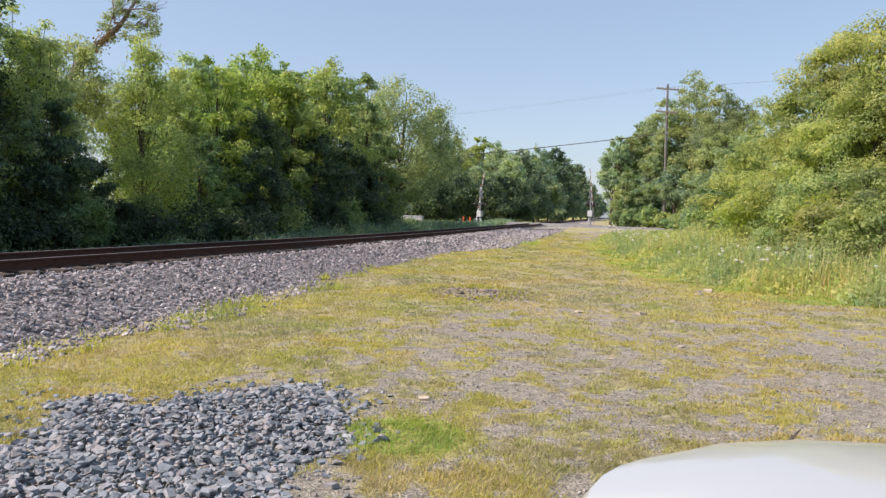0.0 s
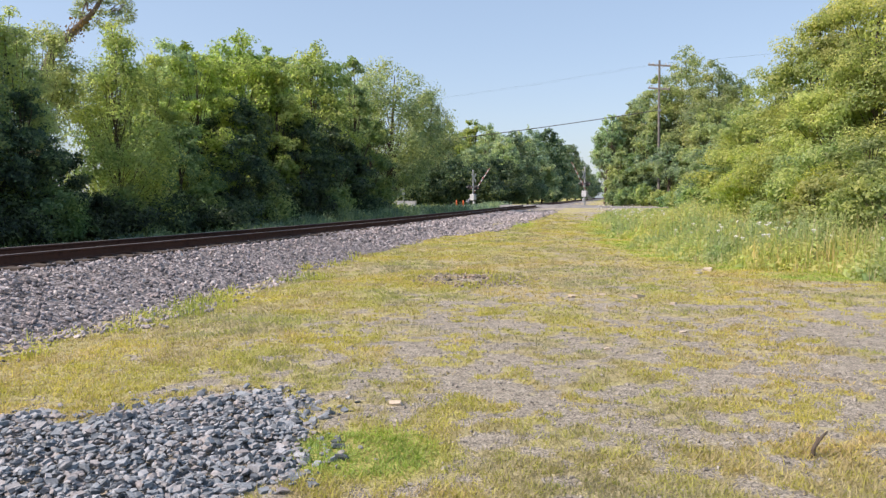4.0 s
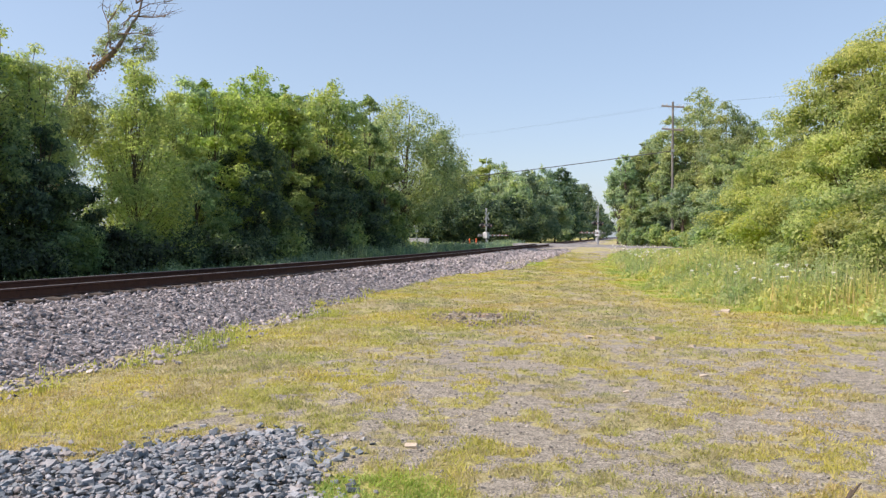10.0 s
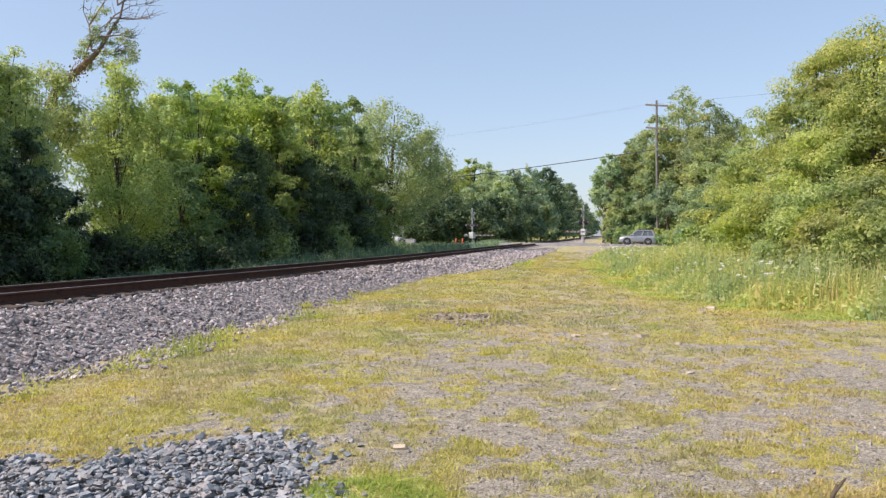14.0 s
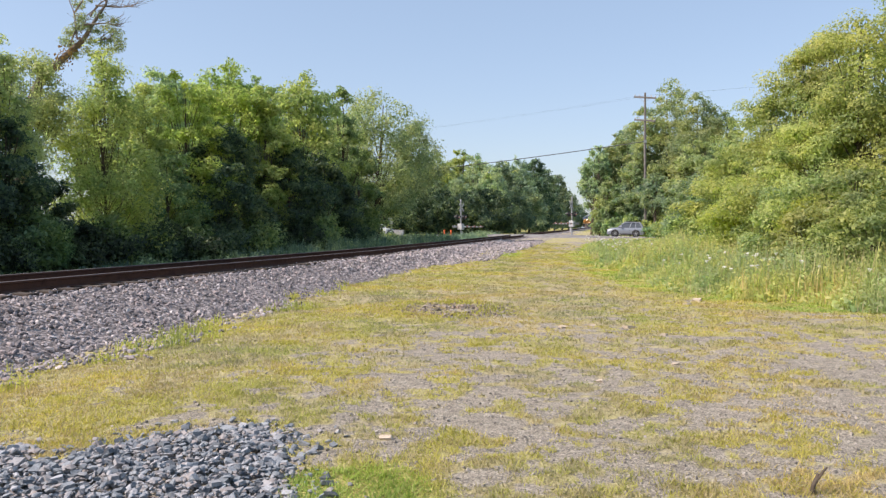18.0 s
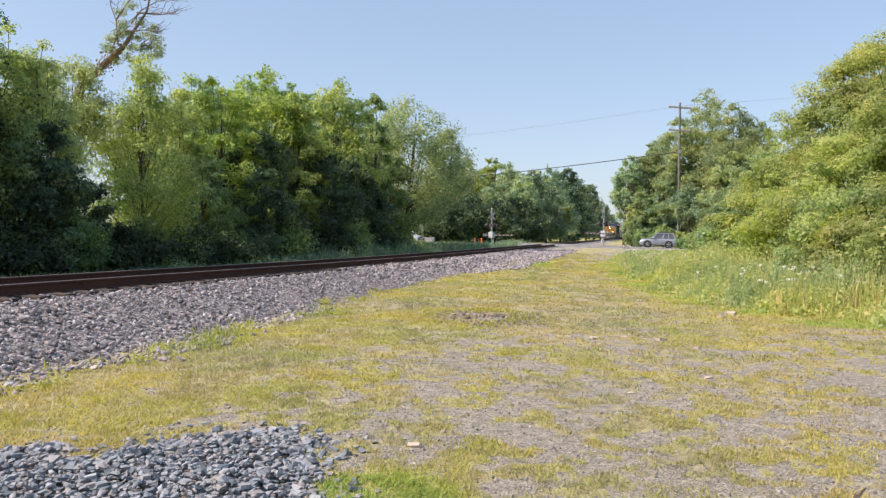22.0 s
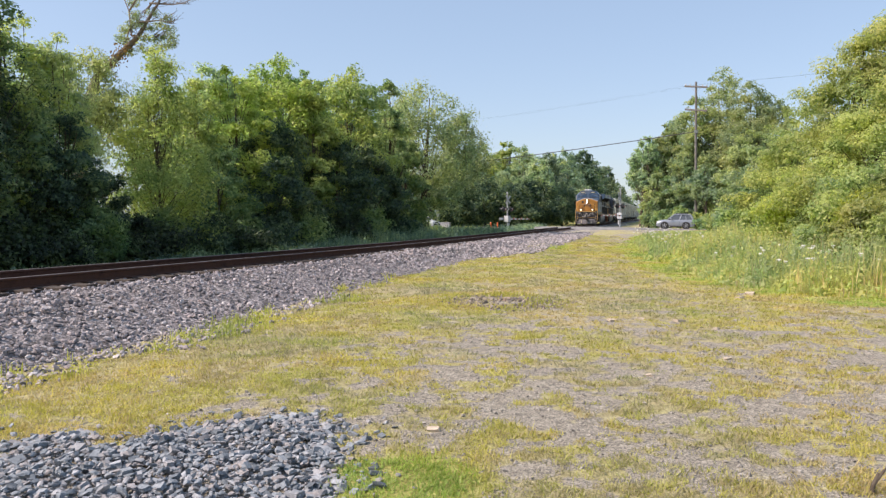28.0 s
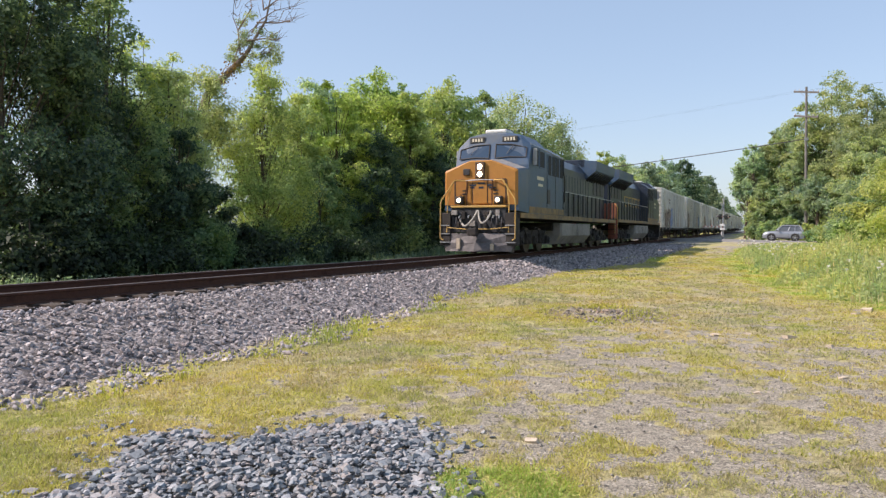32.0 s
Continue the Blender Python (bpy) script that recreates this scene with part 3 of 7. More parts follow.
bed = new("ballast_bed", raw_mesh("ballast_bed", bv, np.stack([k, k + 1, k + nq + 1, k + nq], -1), BED, True))
tagged(bed, "sloping bed of crushed grey stone ballast", "ballast", kind="structure")


def bed_z(x, y):
    q = np.abs(off_track(x, y))
    top = rail_z(y) - 0.235
    return np.where(q <= 1.75, top, np.maximum(top - (q - 1.75) * 0.30, ground_z(x, y) - 0.02))


STONE_FACES = np.array([(0, 1, 3), (0, 3, 2), (4, 6, 7), (4, 7, 5), (0, 4, 5), (0, 5, 1), (2, 3, 7), (2, 7, 6), (0, 2, 6), (0, 6, 4), (1, 5, 7), (1, 7, 3)])
STONE_BOX = np.array([(x, y, z) for x in (-1, 1) for y in (-1, 1) for z in (-1, 1)], float)


def random_turns(r, n):
    q = r.normal(size=(n, 4))
    q /= np.linalg.norm(q, axis=1)[:, None]
    w, x, y, z = q.T
    return np.stack([np.stack([1 - 2 * (y * y + z * z), 2 * (x * y - z * w), 2 * (x * z + y * w)], -1),
                     np.stack([2 * (x * y + z * w), 1 - 2 * (x * x + z * z), 2 * (y * z - x * w)], -1),
                     np.stack([2 * (x * z - y * w), 2 * (y * z + x * w), 1 - 2 * (x * x + y * y)], -1)], 1)


def level_turns(r, n, tilt):
    """Turns about the upright, then a random lean."""
    a = r.uniform(0, 2 * math.pi, n)
    lx, ly = r.normal(0, tilt, n), r.normal(0, tilt, n)
    o, l = np.zeros(n), np.ones(n)
    rz = np.stack([np.stack([np.cos(a), -np.sin(a), o], -1), np.stack([np.sin(a), np.cos(a), o], -1), np.stack([o, o, l], -1)], 1)
    rx = np.stack([np.stack([l, o, o], -1), np.stack([o, np.cos(lx), -np.sin(lx)], -1), np.stack([o, np.sin(lx), np.cos(lx)], -1)], 1)
    ry = np.stack([np.stack([np.cos(ly), o, np.sin(ly)], -1), np.stack([o, l, o], -1), np.stack([-np.sin(ly), o, np.cos(ly)], -1)], 1)
    return rx @ ry @ rz


def stone_field(r, pts, size, flat=0.6, tilt=0.55):
    """Angular broken stones at the points: vertices and faces of all."""
    n = len(pts)
    shape = STONE_BOX[None] * r.uniform(0.6, 1.0, (n, 8, 3)) * np.array([1.0, 0.74, flat])
    shape = np.einsum("nij,nvj->nvi", level_turns(r, n, tilt), shape) * size[:, None, None]
    v = shape + pts[:, None, :]
    f = STONE_FACES[None] + (np.arange(n) * 8)[:, None, None]
    return v.reshape(-1, 3), f.reshape(-1, 3)


def ico():
    bm = bmesh.new()
    bmesh.ops.create_icosphere(bm, subdivisions=1, radius=1.0)
    bm.verts.index_update()
    v, f = np.array([p.co[:] for p in bm.verts]), np.array([[p.index for p in q.verts] for q in bm.faces])
    bm.free()
    return v, f


PEBBLE_V, PEBBLE_F = ico()


def lump_field(r, pts, size, flat=0.6, tilt=0.5):
    """Blunt-edged broken stones with twenty faces, each knocked out of true."""
    n = len(pts)
    wide = np.stack([r.uniform(0.85, 1.3, n), r.uniform(0.6, 0.95, n), flat * r.uniform(0.7, 1.3, n)], -1)
    shape = np.einsum("nij,vj->nvi", random_turns(r, n), PEBBLE_V) * r.uniform(0.52, 1.18, (n, 12, 1)) * wide[:, None, :]
    shape = np.einsum("nij,nvj->nvi", level_turns(r, n, tilt), shape) * size[:, None, None]
    v = shape + pts[:, None, :]
    f = PEBBLE_F[None] + (np.arange(n) * 12)[:, None, None]
    return v.reshape(-1, 3), f.reshape(-1, 3)


def ballast_edge(x, y):
    """How far the loose ballast reaches from the track's middle."""
    return 3.1 + 1.0 * smooth((24 - y) / 10) + 0.30 * smooth((15 - y) / 5) + 1.7 * smooth((y - 27) / 9) + 0.8 * (fuzz(x, y, 1.2) - 0.5) + 0.9 * (fuzz(x, y, 0.4) - 0.5)


r = np.random.RandomState(21)
count = 25000
yy = 3 + 62 * r.rand(count) ** 1.7
qq = np.where(r.rand(count) < 0.88, r.uniform(0.85, 5.1, count), r.uniform(-2.4, 0.8, count))
xx = track_x(yy) + qq / TC
keep = (qq < ballast_edge(xx, yy)) & (np.abs(np.abs(qq) - 0.7535) > 0.12)
xx, yy, qq = xx[keep], yy[keep], qq[keep]
size = (0.022 + 0.030 * r.rand(len(xx)) ** 1.4) * (1 + 0.012 * np.clip(yy - 15, 0, 40))
zz = np.maximum(bed_z(xx, yy), ground_z(xx, yy)) + size * r.uniform(0.0, 0.75, len(xx))
pts = np.stack([xx, yy, zz], -1)
close = yy < 24
v1, f1 = lump_field(r, pts[close], size[close], 0.65)
v2, f2 = stone_field(r, pts[~close], size[~close], 0.65)
tagged(new("ballast_stones", raw_mesh("ballast_stones", np.concatenate([v1, v2]), np.concatenate([f1, f2 + len(v1)]), BALLAST)), "loose angular grey and pinkish ballast stones", "ballast", kind="stuff")

# ---- heap of blue-grey stone ----
r = np.random.RandomState(5)
xx, yy = r.uniform(-3.9, -0.2, 19000), r.uniform(2.5, 7.0, 19000)
d = in_heap(xx, yy) - 0.5 * smooth(1.5 - np.hypot((xx + 2.55) / 0.28, (yy - 4.25) / 0.22))
keep = (d > 0) | (r.rand(19000) < 0.16 * smooth((d + 0.45) / 0.45))
xx, yy, d = xx[keep], yy[keep], np.clip(d[keep], 0, 1)
size = (0.013 + 0.025 * r.rand(len(xx)) ** 1.5) * (1 + 0.35 * (r.rand(len(xx)) < 0.07))
zz = ground_z(xx, yy) + 0.075 * smooth(d / 0.5) * r.rand(len(xx)) + size * 0.30
pts = np.stack([xx, yy, zz], -1)
heap = thing("gravel_patch", "low spread of blue-grey crushed stone lying in dry grass", "gravel")
near = (yy > 4.2) & (size > 0.034)
near &= np.cumsum(near) <= 290
fill, fs = pts[~near], size[~near] * 1.05
half = len(fill) * 3 // 4
v1, f1 = lump_field(r, fill[:half], fs[:half], 0.42, 0.30)
v2, f2 = stone_field(r, fill[half:], fs[half:] * 1.12, 0.42, 0.28)
v, f = np.concatenate([v1, v2]), np.concatenate([f1, f2 + len(v1)])
ob = new("stone_fill", raw_mesh("stone_fill", v, f, BLUESTONE))
ob.parent = heap
tagged(ob, kind="stuff")
shapes = []
for c in range(14):
    v, f = lump_field(r, np.zeros((1, 3)), np.ones(1), 0.46, 0.1)
    shapes.append(raw_mesh("stone", v, f, BLUESTONE))
for c, (p, s) in enumerate(zip(pts[near], size[near])):
    ob = new("stone", shapes[c % 14])
    ob.parent = heap
    ob.matrix_basis = Matrix.LocRotScale(Vector(p) + Vector((0, 0, 0.012)), Euler((r.normal(0, 0.25), r.normal(0, 0.25), r.uniform(0, 6.3))), Vector((s, s, s)))

# loose pale stones on the open ground
for x, y, s in ((5.96, 16.77, 0.13), (5.45, 15.9, 0.085), (3.30, 12.38, 0.085), (3.62, 11.6, 0.06), (2.22, 12.24, 0.07), (2.75, 12.6, 0.06), (-0.25, 6.05, 0.05), (1.9, 8.3, 0.04), (4.3, 13.2, 0.05), (3.0, 9.2, 0.045)):
    v, f = stone_field(r, np.zeros((1, 3)), np.array([s * 0.9]), 0.5, 0.2)
    ob = new("loose_stone", raw_mesh("loose_stone", v * np.array([1.3, 1, 0.7]), f, PALE_STONE))
    ob.location = (x, y, float(ground_z(x, y)) + s * 0.22)
    tagged(ob, "pale angular stone lying on thin grass", "stone", "loose stones")

# small scattered pebbles
GRIT = stones("dusty_pebble", [(0.17, 0.155, 0.135), (0.27, 0.247, 0.21), (0.36, 0.33, 0.285), (0.43, 0.395, 0.34)])
xx, yy = r.uniform(-3.5, 9, 13000), 3 + 15 * r.rand(13000) ** 1.5
g, _, bare = cover_at(xx, yy)
keep = (r.rand(13000) > 0.15 + g) & (weed_depth(xx, yy) < 0) & (off_track(xx, yy) > 3.9)
xx, yy = xx[keep], yy[keep]
size = r.uniform(0.006, 0.018, len(xx))
v, f = stone_field(r, np.stack([xx, yy, ground_z(xx, yy) + size * 0.3], -1), size)
tagged(new("pebbles", raw_mesh("pebbles", v, f, GRIT)), "small grey pebbles scattered over bare dirt", "pebbles", kind="stuff")


RUBBLE = stones("brown_rubble", [(0.10, 0.085, 0.07), (0.22, 0.19, 0.155), (0.33, 0.29, 0.24), (0.26, 0.19, 0.14)])
# old dark stone and litter in a hollow
n = 620
a, d = r.uniform(0, 6.28, n), np.sqrt(r.rand(n))
xx, yy = 0.75 + 1.35 * d * np.cos(a), 15.3 + 1.7 * d * np.sin(a)
size = r.uniform(0.012, 0.050, n) * (1.2 - 0.6 * d)
v, f = stone_field(r, np.stack([xx, yy, ground_z(xx, yy) + size * 0.3], -1), size)
tagged(new("dark_rubble", raw_mesh("dark_rubble", v, f, RUBBLE)), "dark grey rubble lying in a shallow weedy hollow", "rubble", kind="stuff")


# ---- grass ----
def blades(r, x, y, z, length, width, lean=0.5):
    """Single blades, each a bent strip of two faces tapering to a point."""
    n = len(x)
    a = r.uniform(0, 2 * math.pi, n)
    out = np.stack([np.cos(a), np.sin(a), np.zeros(n)], -1)
    wide = np.stack([-np.sin(a), np.cos(a), np.zeros(n)], -1) * (width / 2)[:, None]
    base = np.stack([x, y, z], -1)
    bend = r.uniform(0.1, 1.0, n) * lean
    mid = base + out * (length * bend * 0.3)[:, None] + np.array([0, 0, 1]) * (length * 0.55)[:, None]
    tip = base + out * (length * bend)[:, None] + np.array([0, 0, 1]) * (length * (1 - 0.25 * bend))[:, None]
    v = np.stack([base - wide, base + wide, mid + wide * 0.7, mid - wide * 0.7, tip], 1)
    o = (np.arange(n) * 5)[:, None]
    f = np.concatenate([o + [0, 1, 2], o + [0, 2, 3], o + [3, 2, 4]])
    return v.reshape(-1, 3), f


def flat_blades(r, x, y, z, length, width, low, high):
    """Short single-faced blades sprawling in all directions."""
    n = len(x)
    a = r.uniform(0, 2 * math.pi, n)
    tilt = r.uniform(low, high, n)
    tip = np.stack([np.cos(a) * np.cos(tilt), np.sin(a) * np.cos(tilt), np.sin(tilt)], -1) * length[:, None]
    a2 = a + math.pi / 2 + r.normal(0, 0.5, n)
    wide = np.stack([np.cos(a2), np.sin(a2), r.normal(0, 0.3, n)], -1) * (width / 2)[:, None]
    base = np.stack([x, y, z], -1)
    v = np.stack([base - wide, base + wide, base + tip], 1).reshape(-1, 3)
    return v, np.arange(3 * n).reshape(-1, 3)


r = np.random.RandomState(11)
tufts = 68000
ty = 2.6 + 56 * r.rand(tufts) ** 2.0
tx = ty * r.uniform(-0.90, 0.74, tufts)
g, green, bare = cover_at(tx, ty)
keep = (g > 0.10 + 0.62 * r.rand(tufts)) & (off_track(tx, ty) > ballast_edge(tx, ty) - 0.15 - 0.5 * (r.rand(tufts) < 0.10)) & (weed_depth(tx, ty) < 1.5) & ((in_heap(tx, ty) < 0.02) | (r.rand(tufts) < 0.03))
tx, ty, g, green = tx[keep], ty[keep], g[keep], green[keep]
per = 15
big = (0.45 + 0.75 * g) * r.uniform(0.6, 1.3, len(tx)) * (1 + 0.8 * (r.rand(len(tx)) < 0.06))
spot = np.repeat(0.014 + 0.018 * big + 0.0022 * ty, per)
xx = np.repeat(tx, per) + r.normal(0, 1, len(tx) * per) * spot
yy = np.repeat(ty, per) + r.normal(0, 1, len(tx) * per) * spot
length = np.repeat((0.017 + 0.021 * big) * (1 + 0.014 * ty), per) * r.uniform(0.5, 1.25, len(xx))
width = 0.0040 + 0.0010 * yy
lush = np.repeat(r.rand(len(tx)) < green + 0.15, per)
rich = np.repeat(green > 0.85 + 0.15 * r.rand(len(tx)), per)
for mask, mat, name, label in ((rich, LUSH, "lush_grass", "lush bright green grass beside the crushed stone"), (~lush & ~rich, STRAW, "dry_grass", "short dry yellow grass on stony ground"), (lush & ~rich, TURF, "green_grass", "short yellow-green grass in patches on stony ground")):
    x, y = xx[mask], yy[mask]
    v, f = flat_blades(r, x, y, ground_z(x, y) + 0.002, length[mask] * (1.05 if name == "green_grass" else 1), width[mask], 0.15, 1.25)
    tagged(new(name, raw_mesh(name, v, f, mat)), label, "grass", kind="stuff")


# ---- trees ----
def leaf_quads(r, centres, size):
    """Small pointed leaves at the centres, each two faces folded along its middle."""
    n = len(centres)
    t = random_turns(r, n)
    a, c, nrm = t[:, 0], t[:, 1], t[:, 2]
    nrm = nrm * np.sign(nrm[:, 2:3] + 1e-6)
    long, wide = a * size[:, None], c * (size * 0.55)[:, None]
    fold = nrm * (size * 0.16)[:, None]
    v = np.stack([centres - long, centres + wide + fold, centres + long, centres - wide + fold], 1)
    o = (np.arange(n) * 4)[:, None]
    return v.reshape(-1, 3), np.concatenate([o + [0, 1, 2], o + [0, 2, 3]])


def limb_mesh(m, r, a, c, r0, r1, bends=4, wander=0.12):
    a, c = Vector(a), Vector(c)
    pts, length = [], (c - a).length
    for k in range(bends + 1):
        u = k / bends
        p = a.lerp(c, u) + Vector(r.normal(0, wander, 3)) * (length * 0.25 * math.sin(u * math.pi))
        pts.append(p)
    m.tube(pts, [r0 + (r1 - r0) * k / bends for k in range(bends + 1)], 5)
    return pts


def crown_leaves(r, centres, normals, size):
    """Single-faced leaves lying across the given directions."""
    n = len(centres)
    ref = r.normal(0, 1, (n, 3))
    a = np.cross(normals, ref)
    a /= np.maximum(np.linalg.norm(a, axis=1), 1e-6)[:, None]
    c = np.cross(normals, a)
    v = np.stack([centres - a * size[:, None], centres + a * (size * 0.55)[:, None] + c * (size * 0.62)[:, None], centres + a * (size * 0.75)[:, None] - c * (size * 0.55)[:, None]], 1)
    return v.reshape(-1, 3), np.arange(3 * n).reshape(-1, 3)


def unit(v):
    return v / np.maximum(np.linalg.norm(v, axis=1), 1e-6)[:, None]


def tree(seed, x, y, height, wide, leaf, label, category="tree", group="", low=0.05, boughs=26, shape=1.0, droop=0.0, cover=1.5, puff=0.15, stem=1.0, fine=1.0, most=30000, loose=0.08, layer=0.80, wild=1.0):
    """A tree with a tapered trunk, a limb to each bough and boughs of small clumps of single leaves. low: where the crown begins, as a share of the height."""
    r = np.random.RandomState(seed)
    t = thing("tree" if category != "shrub" else "shrub", label, category, group, pose(x, y, float(ground_z(x, y)) - 0.05))
    h0 = height * low
    dist = math.hypot(x, y)
    boughs = int(boughs * 1.6)
    # boughs sit on the crown's skin, spread evenly by turns
    k = np.arange(boughs)
    az = k * 2.399963 + r.normal(0, 0.35, boughs)
    zz = np.clip(-0.92 + 1.84 * (k + 0.5) / boughs + r.normal(0, 0.10, boughs), -0.95, 0.93)
    zz = zz[r.permutation(boughs)] if boughs < 8 else zz
    ring = np.sqrt(1 - zz * zz) ** 0.75 * r.uniform(0.45, 1.0, boughs) * (1.0 - 0.42 * np.clip(zz, -0.3, 1) * shape)
    rb = puff * wide * r.uniform(0.6, 1.4, boughs) * (1 - 0.35 * np.clip(zz, 0, 1))
    half = max(wide / 2 - puff * wide * 0.6, 0.1)
    cz = h0 + rb * 0.5 + (height - h0 - rb) * (0.5 + 0.5 * zz)
    bc = np.stack([np.cos(az) * ring * half, np.sin(az) * ring * half, cz], -1)
    bc[-1] = (r.normal(0, 0.05) * wide, r.normal(0, 0.05) * wide, height - rb[-1] * 0.8)
    m = Mesher()
    lean = Vector((r.normal(0, 0.03), r.normal(0, 0.03), 0)) * height
    trunk_r = (0.014 * height + 0.03) * stem
    spine = [Vector((0, 0, -0.1)), Vector((0.01, 0, height * 0.25)) + lean * 0.2, Vector((0, 0.02, height * 0.55)) + lean * 0.6, Vector((0, 0, height * 0.88)) + lean]
    m.tube(spine, [trunk_r * 1.25, trunk_r, trunk_r * 0.6, trunk_r * 0.12], 8)
    for c in bc[:: 1 if dist < 60 else 2]:
        u = min(max(c[2] / height * 0.66, 0.08), 0.84)
        j = min(int(u * 3), 2)
        a = spine[j].lerp(spine[j + 1], u * 3 - j)
        limb_mesh(m, r, a, c, trunk_r * 0.22 * (1 - u * 0.6), 0.010, 3)
    part("trunk", m, BARK, t, soft=True)
    # clumps on each bough, leaves on the skin of each clump and larger ones filling the bough
    per = 9
    cd = unit(r.normal(0, 1, (boughs * per, 3)) + np.array([0, 0, 0.30]))
    owner = np.repeat(k, per)
    flat = np.array([1.1, 1.1, layer])
    cc = bc[owner] + cd * flat * (rb[owner] * r.uniform(0.55, 1.15, boughs * per))[:, None]
    rc = rb[owner] * r.uniform(0.28, 0.50, boughs * per)
    size = fine * min(max(0.058, 0.0019 * dist - 0.0007 * max(dist - 60, 0)), 0.32)
    n = int(min(cover * math.pi * wide * (height - h0) / (1.1 * size * size), most))
    which = r.choice(len(cc), n, p=rc ** 2 / (rc ** 2).sum())
    d = unit(r.normal(0, 1, (n, 3)) + np.array([0, 0, 0.35]))
    stray = r.rand(n) < loose
    reach = rc[which] * (0.70 + 0.35 * r.rand(n)) * np.where(stray, r.uniform(1.2, 2.0, n), 1.0)
    pts = cc[which] + d * flat * reach[:, None]
    deep = r.rand(n) < 0.22
    pts = np.where(deep[:, None], bc[owner[which]] + d * flat * (rb[owner[which]] * r.rand(n) ** 0.5 * 0.68)[:, None], pts)
    pts[:, 2] -= droop * r.rand(n) ** 2 * wide * 0.25
    nrm = unit(0.8 * d + 0.6 * cd[which] + np.array([0, 0, 0.35]) + r.normal(0, wild * min(0.45 + 0.004 * dist, 0.85), (n, 3)))
    pts[:, 2] = np.maximum(pts[:, 2], 0.04)
    v, f = crown_leaves(r, pts, nrm, size * r.uniform(0.4, 1.3, n) * np.where(deep, 1.65, 1.0))
    crown = new("crown", raw_mesh("crown", v, f, leaf))
    crown.parent = t
    return t


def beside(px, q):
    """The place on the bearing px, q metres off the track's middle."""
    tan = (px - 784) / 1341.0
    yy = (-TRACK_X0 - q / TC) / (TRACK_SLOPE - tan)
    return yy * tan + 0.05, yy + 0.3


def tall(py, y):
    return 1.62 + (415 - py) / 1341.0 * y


LINE = "trees along the track"
DARK, GREEN, SUNNY = "dark green leafy tree beside the track", "leafy green tree in the row beside the track", "yellow-green tree with a sunlit top"
# low front trees get shade-dark leaves, the sunlit tops behind brighter ones
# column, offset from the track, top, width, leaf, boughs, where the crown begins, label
rows = [
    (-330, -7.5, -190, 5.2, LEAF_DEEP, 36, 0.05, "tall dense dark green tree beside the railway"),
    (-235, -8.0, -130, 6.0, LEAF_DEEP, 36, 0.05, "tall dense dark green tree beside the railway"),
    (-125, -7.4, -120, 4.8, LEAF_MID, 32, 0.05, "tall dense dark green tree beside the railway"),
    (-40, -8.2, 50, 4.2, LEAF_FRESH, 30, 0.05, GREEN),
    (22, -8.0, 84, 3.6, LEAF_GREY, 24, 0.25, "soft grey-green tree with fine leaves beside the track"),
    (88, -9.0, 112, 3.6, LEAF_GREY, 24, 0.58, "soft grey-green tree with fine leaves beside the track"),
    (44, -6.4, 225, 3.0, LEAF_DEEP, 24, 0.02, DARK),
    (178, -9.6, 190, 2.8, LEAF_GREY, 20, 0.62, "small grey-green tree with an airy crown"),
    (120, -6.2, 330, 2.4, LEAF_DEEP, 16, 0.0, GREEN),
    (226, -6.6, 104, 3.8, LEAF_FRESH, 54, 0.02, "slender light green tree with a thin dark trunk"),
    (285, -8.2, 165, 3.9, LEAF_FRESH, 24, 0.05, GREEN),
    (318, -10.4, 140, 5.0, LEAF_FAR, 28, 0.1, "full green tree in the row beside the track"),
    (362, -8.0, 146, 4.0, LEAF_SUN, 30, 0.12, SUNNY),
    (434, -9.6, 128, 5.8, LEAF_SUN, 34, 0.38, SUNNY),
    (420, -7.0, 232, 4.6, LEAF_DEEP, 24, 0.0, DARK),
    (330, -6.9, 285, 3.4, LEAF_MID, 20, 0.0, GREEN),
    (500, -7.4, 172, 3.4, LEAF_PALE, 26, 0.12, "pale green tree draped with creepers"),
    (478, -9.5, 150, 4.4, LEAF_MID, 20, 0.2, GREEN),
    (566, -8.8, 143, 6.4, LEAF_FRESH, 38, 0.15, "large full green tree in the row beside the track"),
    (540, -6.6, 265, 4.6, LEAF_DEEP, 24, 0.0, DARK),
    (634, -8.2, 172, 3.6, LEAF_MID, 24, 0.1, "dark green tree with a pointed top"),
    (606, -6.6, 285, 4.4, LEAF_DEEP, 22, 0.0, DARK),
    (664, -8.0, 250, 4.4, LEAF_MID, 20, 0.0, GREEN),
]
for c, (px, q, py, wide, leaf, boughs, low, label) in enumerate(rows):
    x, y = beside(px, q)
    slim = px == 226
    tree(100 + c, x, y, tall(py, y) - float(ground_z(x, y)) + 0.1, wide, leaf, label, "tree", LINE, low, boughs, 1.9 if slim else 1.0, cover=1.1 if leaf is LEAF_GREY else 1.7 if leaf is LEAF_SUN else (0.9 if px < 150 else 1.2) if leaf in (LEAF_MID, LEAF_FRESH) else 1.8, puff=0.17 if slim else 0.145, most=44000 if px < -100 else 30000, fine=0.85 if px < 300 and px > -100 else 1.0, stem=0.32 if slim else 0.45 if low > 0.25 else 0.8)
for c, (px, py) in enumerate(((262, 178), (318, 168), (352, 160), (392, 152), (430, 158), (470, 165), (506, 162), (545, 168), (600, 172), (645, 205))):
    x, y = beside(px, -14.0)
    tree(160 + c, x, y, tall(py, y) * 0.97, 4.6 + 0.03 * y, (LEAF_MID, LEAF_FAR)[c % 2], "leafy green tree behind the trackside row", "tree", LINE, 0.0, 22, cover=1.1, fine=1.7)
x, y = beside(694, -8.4)
